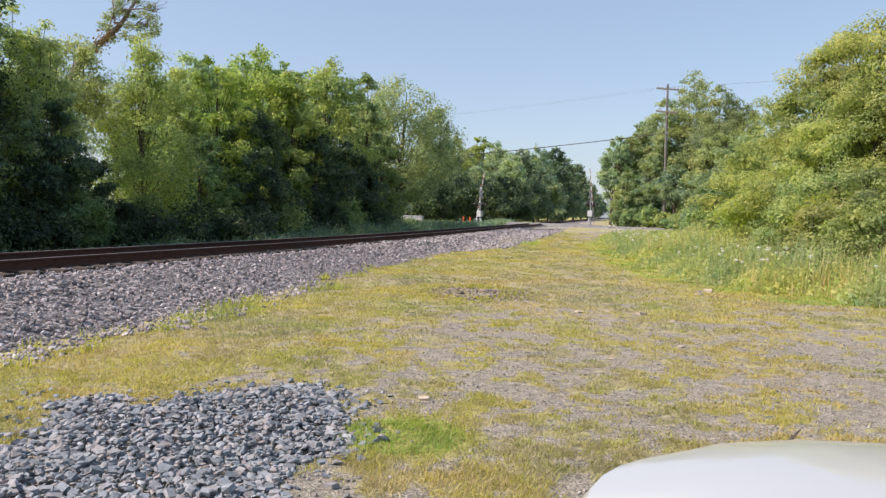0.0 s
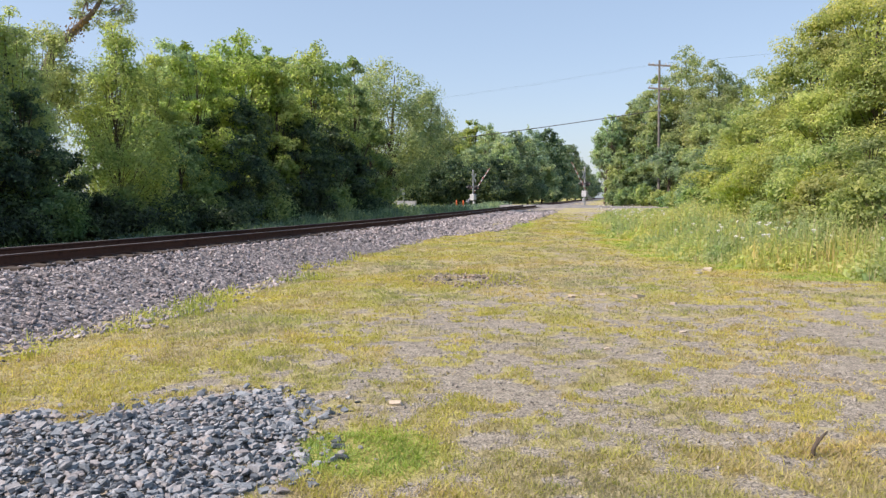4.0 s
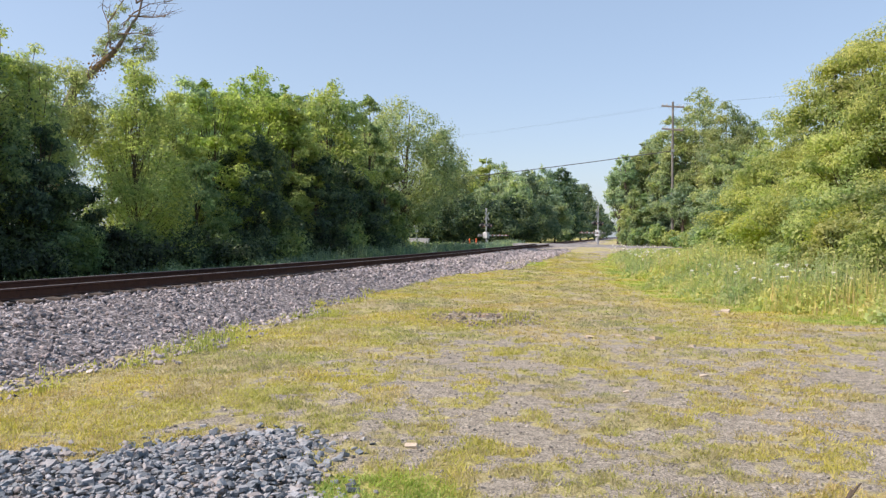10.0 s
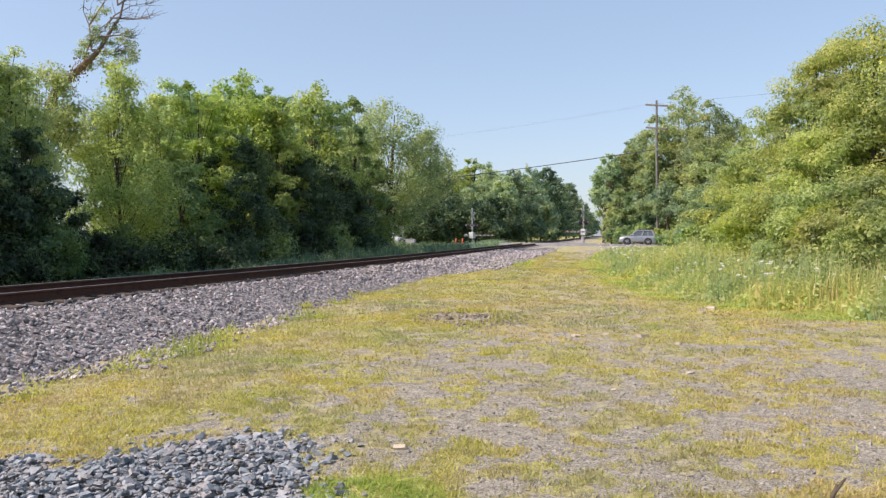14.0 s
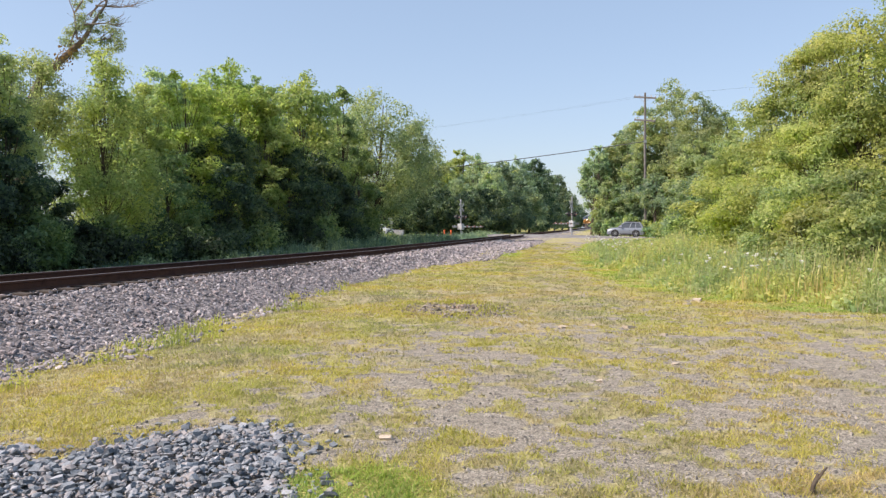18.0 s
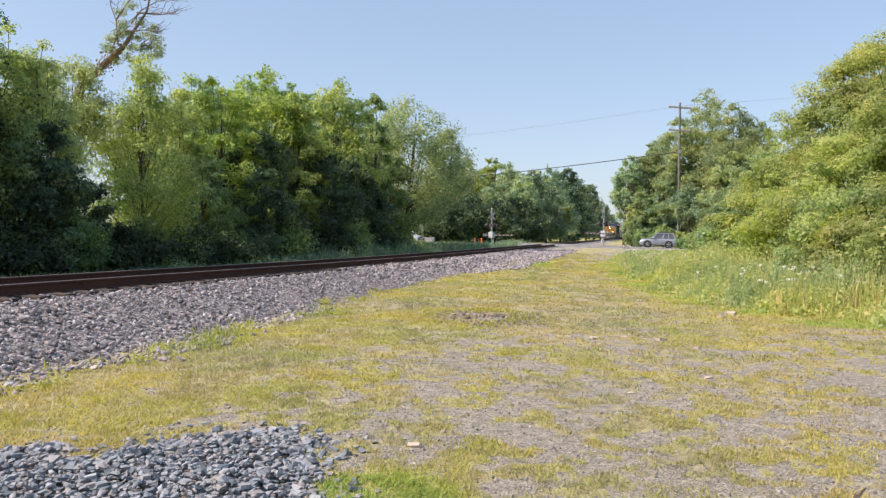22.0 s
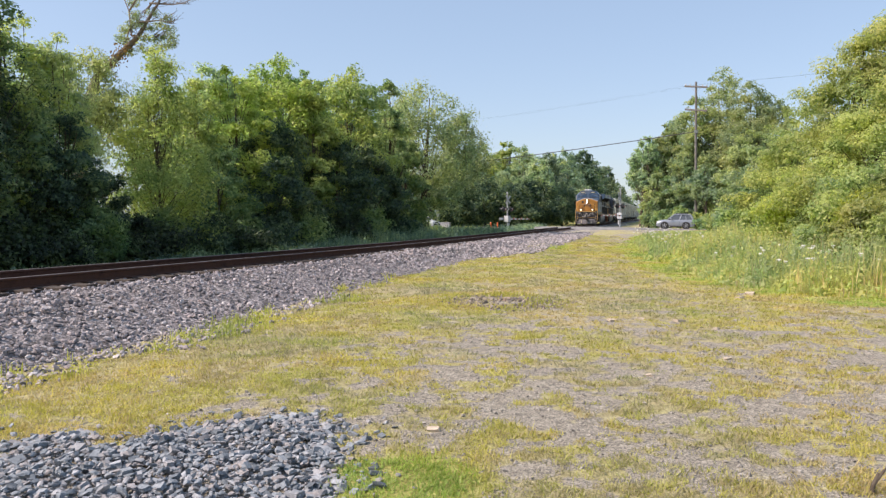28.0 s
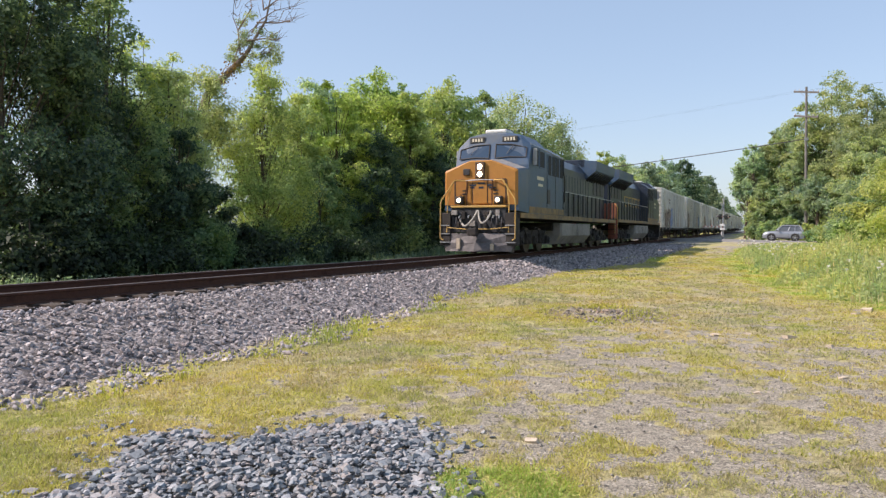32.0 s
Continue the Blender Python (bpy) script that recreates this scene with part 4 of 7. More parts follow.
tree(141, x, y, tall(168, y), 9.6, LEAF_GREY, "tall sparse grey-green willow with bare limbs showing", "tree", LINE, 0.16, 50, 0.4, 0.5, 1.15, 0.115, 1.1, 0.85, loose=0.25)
x, y = -1.6, 114.0
tree(142, x, y, tall(222, y) - 0.3, 9.0, LEAF_GREY, "grey-green willow standing behind the hedge", "tree", LINE, 0.05, 30, 0.6, 0.5, 1.3, 0.15, 1.2, 0.8)

# undergrowth along the foot of the row; the shade there is painted into its leaves
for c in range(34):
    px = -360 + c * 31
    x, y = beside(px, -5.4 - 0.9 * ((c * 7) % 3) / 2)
    tree(200 + c, x, y, 1.1 + 0.8 * ((c * 5) % 4) / 3 + 0.012 * y, 2.0 + 0.02 * y, LEAF_SHADE if c < 13 else (LEAF_SHADE, LEAF_DEEP, LEAF_SHADE, LEAF_MID)[c % 4], "dense shaded green shrub beside the track", "shrub", "undergrowth by the track", 0.0, 10, 0.6, cover=1.6, puff=0.20, most=6000)

# the woods beyond the crossing, on both sides of the track; distance haze tints their leaf colour
FARL = "far trees beyond the crossing"
# front hedge takes shade-dark leaves, the trees behind it haze-tinted ones
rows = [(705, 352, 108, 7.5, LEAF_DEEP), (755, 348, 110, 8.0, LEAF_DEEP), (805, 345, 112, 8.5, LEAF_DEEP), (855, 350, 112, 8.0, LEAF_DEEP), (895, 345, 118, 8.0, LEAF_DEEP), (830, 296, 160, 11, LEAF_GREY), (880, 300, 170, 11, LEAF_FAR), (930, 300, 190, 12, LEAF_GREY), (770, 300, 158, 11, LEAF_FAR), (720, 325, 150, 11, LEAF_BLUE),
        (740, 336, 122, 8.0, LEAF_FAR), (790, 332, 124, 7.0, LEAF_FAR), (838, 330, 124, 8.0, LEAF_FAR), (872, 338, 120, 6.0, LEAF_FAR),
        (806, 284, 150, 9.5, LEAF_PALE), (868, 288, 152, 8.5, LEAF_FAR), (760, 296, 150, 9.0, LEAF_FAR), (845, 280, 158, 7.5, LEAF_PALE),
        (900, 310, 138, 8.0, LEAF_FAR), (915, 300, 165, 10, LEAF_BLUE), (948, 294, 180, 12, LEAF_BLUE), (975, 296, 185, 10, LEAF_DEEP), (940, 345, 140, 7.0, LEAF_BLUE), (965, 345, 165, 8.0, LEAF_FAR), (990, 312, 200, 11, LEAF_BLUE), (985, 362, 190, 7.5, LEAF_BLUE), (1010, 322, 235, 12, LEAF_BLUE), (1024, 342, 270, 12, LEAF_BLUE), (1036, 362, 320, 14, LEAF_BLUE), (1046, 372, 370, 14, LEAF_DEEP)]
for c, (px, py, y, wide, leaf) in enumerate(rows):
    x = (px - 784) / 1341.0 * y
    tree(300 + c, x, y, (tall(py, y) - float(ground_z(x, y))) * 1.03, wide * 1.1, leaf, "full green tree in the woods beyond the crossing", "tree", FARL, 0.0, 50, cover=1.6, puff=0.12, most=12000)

RIGHT = "trees on the weedy side"
FULL = "full green tree behind the road and the weeds"
rows = [(1192, 322, 99.2, 4.8, LEAF_PALE, 0.0), (1098, 272, 110, 5.8, LEAF_FAR, 0.0), (1120, 246, 107, 6.4, LEAF_GREY, 0.0), (1142, 236, 109, 6.8, LEAF_FAR, 0.1), (1104, 330, 100, 4.5, LEAF_GREY, 0.0),
        (1176, 282, 98.6, 6.0, LEAF_FAR, 0.0), (1128, 335, 99.8, 5.0, LEAF_MID, 0.0), (1215, 300, 98, 5.4, LEAF_PALE, 0.0), (1166, 272, 98.6, 4.8, LEAF_FAR, 0.05), (1150, 300, 98, 5.0, LEAF_FAR, 0.0), (1262, 256, 89, 7.4, LEAF_GREY, 0.0), (1160, 345, 98, 4.5, LEAF_FAR, 0.0),
        (1205, 330, 98, 4.4, LEAF_FAR, 0.0), (1256, 318, 64, 5.0, LEAF_FAR, 0.0), (1126, 255, 150, 9, LEAF_FAR, 0.0), (1138, 258, 210, 12, LEAF_FAR, 0.0), (1084, 268, 104, 4.6, LEAF_FAR, 0.42), (1076, 305, 106, 4.0, LEAF_FAR, 0.52), (1196, 232, 104, 6.5, LEAF_FAR, 0.0), (1240, 300, 98, 5.6, LEAF_FAR, 0.0), (1188, 316, 91, 4.2, LEAF_FAR, 0.40)]
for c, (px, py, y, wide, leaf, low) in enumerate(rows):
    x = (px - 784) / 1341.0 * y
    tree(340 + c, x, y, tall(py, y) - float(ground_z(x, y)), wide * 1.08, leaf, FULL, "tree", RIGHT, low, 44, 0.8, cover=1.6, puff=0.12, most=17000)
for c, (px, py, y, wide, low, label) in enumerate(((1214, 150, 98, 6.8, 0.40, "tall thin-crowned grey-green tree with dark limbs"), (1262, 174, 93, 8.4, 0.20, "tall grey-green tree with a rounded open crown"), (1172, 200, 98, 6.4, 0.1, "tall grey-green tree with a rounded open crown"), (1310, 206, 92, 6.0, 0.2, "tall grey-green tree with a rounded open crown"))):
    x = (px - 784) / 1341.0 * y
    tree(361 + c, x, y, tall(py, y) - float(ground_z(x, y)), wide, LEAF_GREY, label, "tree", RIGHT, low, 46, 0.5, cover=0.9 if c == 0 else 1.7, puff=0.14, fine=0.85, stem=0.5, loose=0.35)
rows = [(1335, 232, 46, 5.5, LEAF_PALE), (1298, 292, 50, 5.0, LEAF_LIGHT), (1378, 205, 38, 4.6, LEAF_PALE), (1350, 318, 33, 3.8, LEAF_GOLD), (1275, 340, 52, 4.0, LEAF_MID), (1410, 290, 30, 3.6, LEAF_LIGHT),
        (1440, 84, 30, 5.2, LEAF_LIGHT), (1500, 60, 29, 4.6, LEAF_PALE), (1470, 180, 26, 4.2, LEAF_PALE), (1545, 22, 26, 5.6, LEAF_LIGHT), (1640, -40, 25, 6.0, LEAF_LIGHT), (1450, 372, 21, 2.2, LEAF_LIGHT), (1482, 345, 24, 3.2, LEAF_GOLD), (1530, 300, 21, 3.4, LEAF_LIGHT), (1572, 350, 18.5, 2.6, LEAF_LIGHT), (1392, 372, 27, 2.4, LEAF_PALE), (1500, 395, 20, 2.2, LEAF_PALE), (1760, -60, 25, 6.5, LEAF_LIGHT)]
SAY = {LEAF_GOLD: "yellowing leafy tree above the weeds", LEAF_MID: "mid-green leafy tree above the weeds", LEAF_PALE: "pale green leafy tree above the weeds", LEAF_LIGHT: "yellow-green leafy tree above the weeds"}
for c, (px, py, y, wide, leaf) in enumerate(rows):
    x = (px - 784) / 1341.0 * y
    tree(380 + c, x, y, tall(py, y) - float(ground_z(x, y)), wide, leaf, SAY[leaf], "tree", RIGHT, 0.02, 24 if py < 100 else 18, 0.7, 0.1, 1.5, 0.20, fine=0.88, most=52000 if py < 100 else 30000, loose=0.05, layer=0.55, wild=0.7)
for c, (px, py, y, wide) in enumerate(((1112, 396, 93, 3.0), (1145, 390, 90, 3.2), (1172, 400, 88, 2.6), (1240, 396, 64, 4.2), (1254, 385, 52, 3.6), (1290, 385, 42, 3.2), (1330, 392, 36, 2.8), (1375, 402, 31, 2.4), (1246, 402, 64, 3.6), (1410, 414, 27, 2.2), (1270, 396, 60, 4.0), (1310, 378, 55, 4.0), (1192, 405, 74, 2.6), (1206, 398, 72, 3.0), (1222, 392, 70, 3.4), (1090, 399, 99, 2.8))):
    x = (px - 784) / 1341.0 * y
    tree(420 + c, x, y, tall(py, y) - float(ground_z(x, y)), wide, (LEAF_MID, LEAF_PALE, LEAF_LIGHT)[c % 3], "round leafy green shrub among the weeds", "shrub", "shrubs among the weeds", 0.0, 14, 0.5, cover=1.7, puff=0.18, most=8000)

# the leaning half-bare tree
t = thing("leaning_tree", "leaning half-dead tree with bare branches and tufts of leaves", "tree", at=pose(-18.3, 33.5, 0.0))
m = Mesher()
r = np.random.RandomState(77)


def dead(px, py, d=0.0):
    yv = 33.4 + d
    return Vector(((px - 784) / 1341.0 * yv + 0.05 + 18.3, d - 0.1, 1.62 + (415 - py) / 1341.0 * yv))


main = [Vector((0.6, 0, -0.1)), dead(85, 240), dead(118, 162), dead(150, 130), dead(193, 91), dead(212, 60), dead(232, 30), dead(246, -30)]
m.tube(main, [0.32, 0.25, 0.20, 0.165, 0.11, 0.075, 0.05, 0.025], 8)
twigs = []
for pts in ([(205, 50), (222, 28), (250, 12), (290, 5)], [(182, 88), (178, 45), (168, 20), (172, -20)], [(178, 45), (205, 5), (200, -30)], [(215, 32), (255, 35), (285, 32)], [(228, 10), (262, -12), (290, -18)], [(182, 88), (215, 92), (240, 88)], [(228, 10), (225, -20), (232, -50)], [(195, 65), (232, 62), (258, 68)], [(170, 100), (185, 60), (210, 40)]):
    p = [dead(a, c, r.normal(0, 0.5)) for a, c in pts]
    m.tube(p, [0.042 - 0.034 * k / (len(p) - 1) for k in range(len(p))], 6)
    twigs += p
    for k in range(18):
        a = p[r.randint(0, len(p) - 1)].lerp(p[-1], r.rand())
        limb_mesh(m, r, a, a + Vector((r.normal(0.35, 0.35), r.normal(0, 0.35), r.normal(0.22, 0.28))), 0.013, 0.004, 3)
part("trunk", m, BARE_BARK, t, "pale bare bark", soft=True)
cs = np.array([dead(a, c, r.normal(0, 0.4)) for a, c in ((170, 78), (182, 70), (196, 66), (208, 92), (225, 95), (240, 90), (235, 70), (250, 78), (190, 52), (176, 100), (215, 75), (255, 92), (163, 92), (245, 58), (222, 50), (200, 110), (218, 116), (238, 108), (252, 104), (186, 30), (204, 20), (178, 116))])
which = r.randint(0, len(cs), 4200)
d = unit(r.normal(0, 1, (4200, 3)))
pts = cs[which] + d * (0.33 * r.rand(4200) ** 0.5)[:, None] * np.array([1.1, 1.1, 0.7])
v, f = crown_leaves(r, pts, unit(d + r.normal(0, 0.5, (4200, 3)) + np.array([0, 0, 0.4])), 0.055 * r.uniform(0.6, 1.2, 4200))
ob = new("foliage", raw_mesh("foliage", v, f, LEAF_GREY))
ob.parent = t
pts = np.array([main[k].lerp(main[k + 1], u) for k, u in zip(r.randint(2, 4, 500), r.rand(500))]) + r.normal(0, 0.16, (500, 3))
v, f = leaf_quads(r, pts, 0.07 * r.uniform(0.6, 1.2, 500))
brown = foliage("dry_brown_leaves", (0.14, 0.07, 0.03), (0.24, 0.12, 0.05), (0.30, 0.17, 0.07), 0.3)
ob = new("dry_creeper", raw_mesh("dry_creeper", v, f, brown))
ob.parent = t


# ---- tall weeds ----
def weed_field(seed, n, inside, leaf, name, label, leaf_size):
    r = np.random.RandomState(seed)
    x, y, h = inside(r, n)
    k = 7
    z0 = ground_z(x, y)
    out, sizes = [], []
    lean = r.normal(0, 0.12, (len(x), 2))
    for c in range(k):
        u = (c + 0.5) / k
        hh = h * u
        a = r.uniform(0, 6.28, len(x))
        w = (0.05 + 0.10 * (1 - u)) * (0.6 + 0.8 * r.rand(len(x)))
        out.append(np.stack([x + lean[:, 0] * hh + np.cos(a) * w, y + lean[:, 1] * hh + np.sin(a) * w, z0 + hh], -1))
        sizes.append(leaf_size * (1.15 - 0.6 * u) * r.uniform(0.7, 1.3, len(x)) * (1 + 0.012 * y))
    at = np.concatenate(out)
    v1, f1 = crown_leaves(r, at, unit(r.normal(0, 1, (len(at), 3)) + np.array([-0.3, -0.3, 0.8])), np.concatenate(sizes) * 1.1)
    vs, fs, at0 = [v1], [f1], len(v1)
    for c in range(4):
        px, py = x + r.normal(0, 0.09, len(x)), y + r.normal(0, 0.09, len(x))
        v2, f2 = blades(r, px, py, z0, h * r.uniform(0.6, 1.2, len(x)), 0.009 + 0.0008 * y, 0.22 + 0.12 * c)
        vs.append(v2)
        fs.append(f2 + at0)
        at0 += len(v2)
    v, f = np.concatenate(vs), np.concatenate(fs)
    return tagged(new(name, raw_mesh(name, v, f, leaf)), label, "weeds", kind="stuff")


def right_side(r, n):
    y = 13.5 + 58 * r.rand(n) ** 1.6
    d = 12 * r.rand(n) ** 1.3
    x = np.interp(y, WEED_Y, WEED_X) + d + r.normal(0, 0.15, n)
    rs, rw = in_road(x, y)
    keep = rw > 4.4
    x, y, d = x[keep], y[keep], d[keep]
    h = (0.10 + 0.85 * smooth((d - 0.2) / 2.6) + 0.75 * (fuzz(x, y, 1.3) - 0.4) * smooth(d / 1.5)) * r.uniform(0.45, 1.25, len(x))
    open_view = smooth((0.345 - x / y) / 0.03)
    h = np.minimum(h, (1.62 - 0.0135 * y - ground_z(x, y)) * r.uniform(0.6, 1.0, len(x)) + 9 * (1 - open_view))
    keep = h > 0.2
    return x[keep], y[keep], np.clip(h[keep], 0.12, 1.6)


weed_field(31, 7500, right_side, WEED, "tall_weeds", "tall yellow-green weeds and grasses at the edge", 0.06)
weed_field(35, 3400, right_side, LEAF_PALE, "broad_weeds", "leafy pale green weeds at the edge of the grass", 0.068)
weed_field(34, 2300, right_side, STRAW, "dry_weed_stalks", "dry straw-coloured stalks among tall weeds", 0.012)


def left_side(r, n):
    y = 14 + 80 * r.rand(n) ** 1.3
    x = track_x(y) - (3.3 + 2.6 * r.rand(n)) / TC
    h = (0.55 + 0.6 * fuzz(x, y, 2.0)) * r.uniform(0.6, 1.2, n) * (0.6 + 0.4 * smooth((y - 25) / 20))
    return x, y, h


weed_field(32, 3400, left_side, LEAF_BLUE, "trackside_weeds", "green weeds along the far side of the track", 0.06)


def crossing_side(r, n):
    x, y = r.uniform(-14, 5, n), r.uniform(80, 104, n)
    rs, rw = in_road(x, y)
    keep = (off_track(x, y) < -4) & (rw > 4.5)
    x, y = x[keep], y[keep]
    return x, y, (0.5 + 0.7 * fuzz(x, y, 2.5)) * r.uniform(0.6, 1.2, len(x)) * (0.55 + 0.45 * smooth((-1 - x) / 5))


weed_field(33, 2000, crossing_side, LEAF_MID, "crossing_weeds", "tall green weeds beside the crossing", 0.10)

def hollow(r, n):
    a, d = r.uniform(0, 6.28, n), r.uniform(0.55, 1.15, n)
    x, y = 0.35 + 1.35 * d * np.cos(a), 15.4 + 1.7 * d * np.sin(a)
    return x, y, r.uniform(0.03, 0.09, n) * (1.25 - 0.5 * np.cos(a + 2.6))


weed_field(36, 170, hollow, TURF, "hollow_weeds", "low grey-green weeds round a stony hollow", 0.022)


def shoulder(r, n):
    y = 6.5 + 16 * r.rand(n) ** 1.2
    x = track_x(y) + 3.8 / TC
    q = ballast_edge(x, y) - 0.75 * r.rand(n) ** 1.6 + 0.1
    x = track_x(y) + q / TC
    keep = fuzz(x, y, 0.5) > 0.52
    return x[keep], y[keep], r.uniform(0.06, 0.20, int(keep.sum()))


weed_field(37, 520, shoulder, TURF, "shoulder_weeds", "small yellow-green weeds growing out of the ballast edge", 0.022)

# white flower heads standing in the weeds
r = np.random.RandomState(91)
for c in range(84):
    if c < 60:
        y = r.uniform(29, 45)
        x = float(np.interp(y, WEED_Y, WEED_X)) + r.uniform(0.3, 2.8)
    else:
        y = r.uniform(15.5, 22)
        x = float(np.interp(y, WEED_Y, WEED_X)) + r.uniform(0.6, 3.5)
    hgt = r.uniform(0.65, 1.05)
    fl = thing("wild_flower", "white flat-headed wild flower among the weeds", "flower", "white wild flowers", pose(x, y, float(ground_z(x, y)), r.normal(0, 6), r.normal(0, 6), 0))
    m = Mesher().tube([(0, 0, -0.03), (0.01, 0, hgt * 0.5), (0, 0, hgt)], [0.006, 0.005, 0.004], 5)
    part("stem", m, WEED, fl)
    m = Mesher()
    for k in range(9):
        a, rr = r.uniform(0, 6.28), 0.045 * math.sqrt(r.rand())
        p = Vector((rr * math.cos(a), rr * math.sin(a), hgt + r.uniform(-0.01, 0.012)))
        m.cyl(p, p + Vector((0, 0, 0.012)), 0.016, 0.012, 5)
        m.cyl((0, 0, hgt - 0.06), p, 0.002, 0.002, 3, False)
    part("flower_head", m, BLOOM, fl, "white flower head")


# ---- paints and glass of the vehicles ----
ORANGE_PAINT = surface("faded_golden_orange_paint", [(0.31, 0.14, 0.025), (0.39, 0.178, 0.034), (0.345, 0.158, 0.03)], 2.2, 0.5, 0, 0.06, 50, 0.4, 0.1, 0.10, (0.36, 0.15, 0.04))
BLUE_PAINT = surface("faded_blue_grey_paint", [(0.028, 0.062, 0.118), (0.046, 0.090, 0.155), (0.036, 0.074, 0.134)], 1.6, 0.45, 0, 0.06, 40, 0.4, 0.1, 0.10, (0.075, 0.095, 0.115))
NAVY_PAINT = surface("dark_navy_paint", [(0.010, 0.018, 0.036), (0.020, 0.031, 0.052)], 1.8, 0.4, 0, 0.06, 40, 0.5, 0.2, 0.10, (0.034, 0.036, 0.040))
STRIPE = surface("dusty_yellow_paint", [(0.46, 0.27, 0.06), (0.56, 0.35, 0.10)], 3, 0.6, 0, 0.06, 50, 0.4, 0, 0.12, (0.30, 0.22, 0.12))
GRIME = surface("grimy_underframe", [(0.016, 0.014, 0.013), (0.055, 0.047, 0.042)], 3, 0.85, 0.1, 0.3)
TANK = surface("dusty_grey_tank", [(0.23, 0.215, 0.20), (0.33, 0.31, 0.285)], 2, 0.75, 0, 0.15, 40, 0.3, 0, 0.1, (0.15, 0.135, 0.12))
PLOW = surface("scuffed_dark_plough", [(0.085, 0.08, 0.084), (0.145, 0.137, 0.14)], 3, 0.75, 0.1, 0.2, 40, 0.3, 0, 0.15, (0.27, 0.25, 0.245))
HOSE = surface("pale_rubber_hose", [(0.28, 0.26, 0.23), (0.40, 0.38, 0.34)], 8, 0.8, 0, 0.05)
CREAM = surface("weathered_cream_paint", [(0.43, 0.43, 0.395), (0.55, 0.545, 0.51), (0.48, 0.47, 0.42)], 0.9, 0.6, 0, 0.06, 25, 0.3, 0, 0.08, (0.29, 0.26, 0.19))
CREAM_ROOF = surface("bare_metal_roof", [(0.55, 0.55, 0.53), (0.70, 0.70, 0.68)], 1.5, 0.45, 0.4, 0.1)
SPRAY_BLUE = surface("blue_sprayed_paint", [(0.10, 0.17, 0.36), (0.22, 0.30, 0.48), (0.42, 0.42, 0.44)], 2.2, 0.6, 0, 0)
SPRAY_DARK = surface("dark_sprayed_paint", [(0.06, 0.055, 0.06), (0.22, 0.16, 0.12), (0.36, 0.30, 0.24)], 2.6, 0.6, 0, 0)
RUSTY = surface("rust_stained_paint", [(0.30, 0.20, 0.12), (0.46, 0.38, 0.28), (0.40, 0.29, 0.18)], 2.0, 0.8, 0, 0.1)
SILVER = surface("silver_car_paint", [(0.27, 0.295, 0.33), (0.31, 0.335, 0.37)], 0.8, 0.38, 0.45, 0, 30, 0.5, 0.8, 0.02)
CARWHITE = surface("white_car_paint", [(0.49, 0.50, 0.485), (0.53, 0.54, 0.52)], 0.7, 0.28, 0, 0, 200, 0.5, 0.7, 0.015)
# flat near-black for the cab's side windows and louvre panels
SLOT = surface("near_black_opening", [(0.006, 0.006, 0.007), (0.014, 0.014, 0.015)], 6, 0.7, 0, 0)
DARKPLASTIC = surface("dark_plastic_trim", [(0.025, 0.025, 0.027), (0.045, 0.045, 0.047)], 9, 0.6, 0, 0.05)
TYRE = surface("tyre_rubber", [(0.02, 0.02, 0.02), (0.045, 0.043, 0.04)], 9, 0.9, 0, 0.2)
WHEELSTEEL = surface("brown_wheel_steel", [(0.07, 0.05, 0.04), (0.13, 0.10, 0.08)], 5, 0.6, 0.5, 0.1)
DARKGLASS = pane("dark_window_glass", (0.09, 0.105, 0.12))
CABGLASS = pane("cab_window_glass", (0.035, 0.065, 0.11))
LAMP = glowing("lit_headlamp", (1.0, 0.83, 0.60), 8.0)
SILL = surface("dirty_tan_stripe", [(0.21, 0.145, 0.08), (0.30, 0.205, 0.10), (0.15, 0.12, 0.09)], 1.6, 0.7, 0, 0.06, 40, 0.3, 0, 0.12, (0.11, 0.095, 0.08))
RECESS = surface("dark_brown_recess", [(0.05, 0.028, 0.016), (0.085, 0.048, 0.026)], 6, 0.7, 0, 0)
TREAD = surface("grey_nonslip_tread", [(0.20, 0.195, 0.19), (0.29, 0.28, 0.27)], 8, 0.9, 0, 0.3)
LAMP_DIM = glowing("lit_ditch_lamp", (1.0, 0.78, 0.50), 2.6)
NUMBER_PANEL = surface("dark_number_panel", [(0.03, 0.03, 0.03), (0.06, 0.055, 0.045)], 6, 0.4, 0, 0)
NUMBER_BAR = surface("pale_number_marks", [(0.55, 0.50, 0.38), (0.65, 0.60, 0.47)], 6, 0.6, 0, 0)
RED_STEP = surface("red_brown_end_sheet", [(0.26, 0.07, 0.045), (0.34, 0.10, 0.06)], 4, 0.6, 0, 0.1)
CHROME = surface("bright_wheel_metal", [(0.45, 0.45, 0.46), (0.6, 0.6, 0.61)], 6, 0.3, 0.8, 0)
TAIL = surface("red_tail_lens", [(0.35, 0.02, 0.02), (0.45, 0.04, 0.03)], 6, 0.2, 0, 0)
CLEAR = pane("clear_lamp_lens", (0.5, 0.52, 0.53), 0.1)


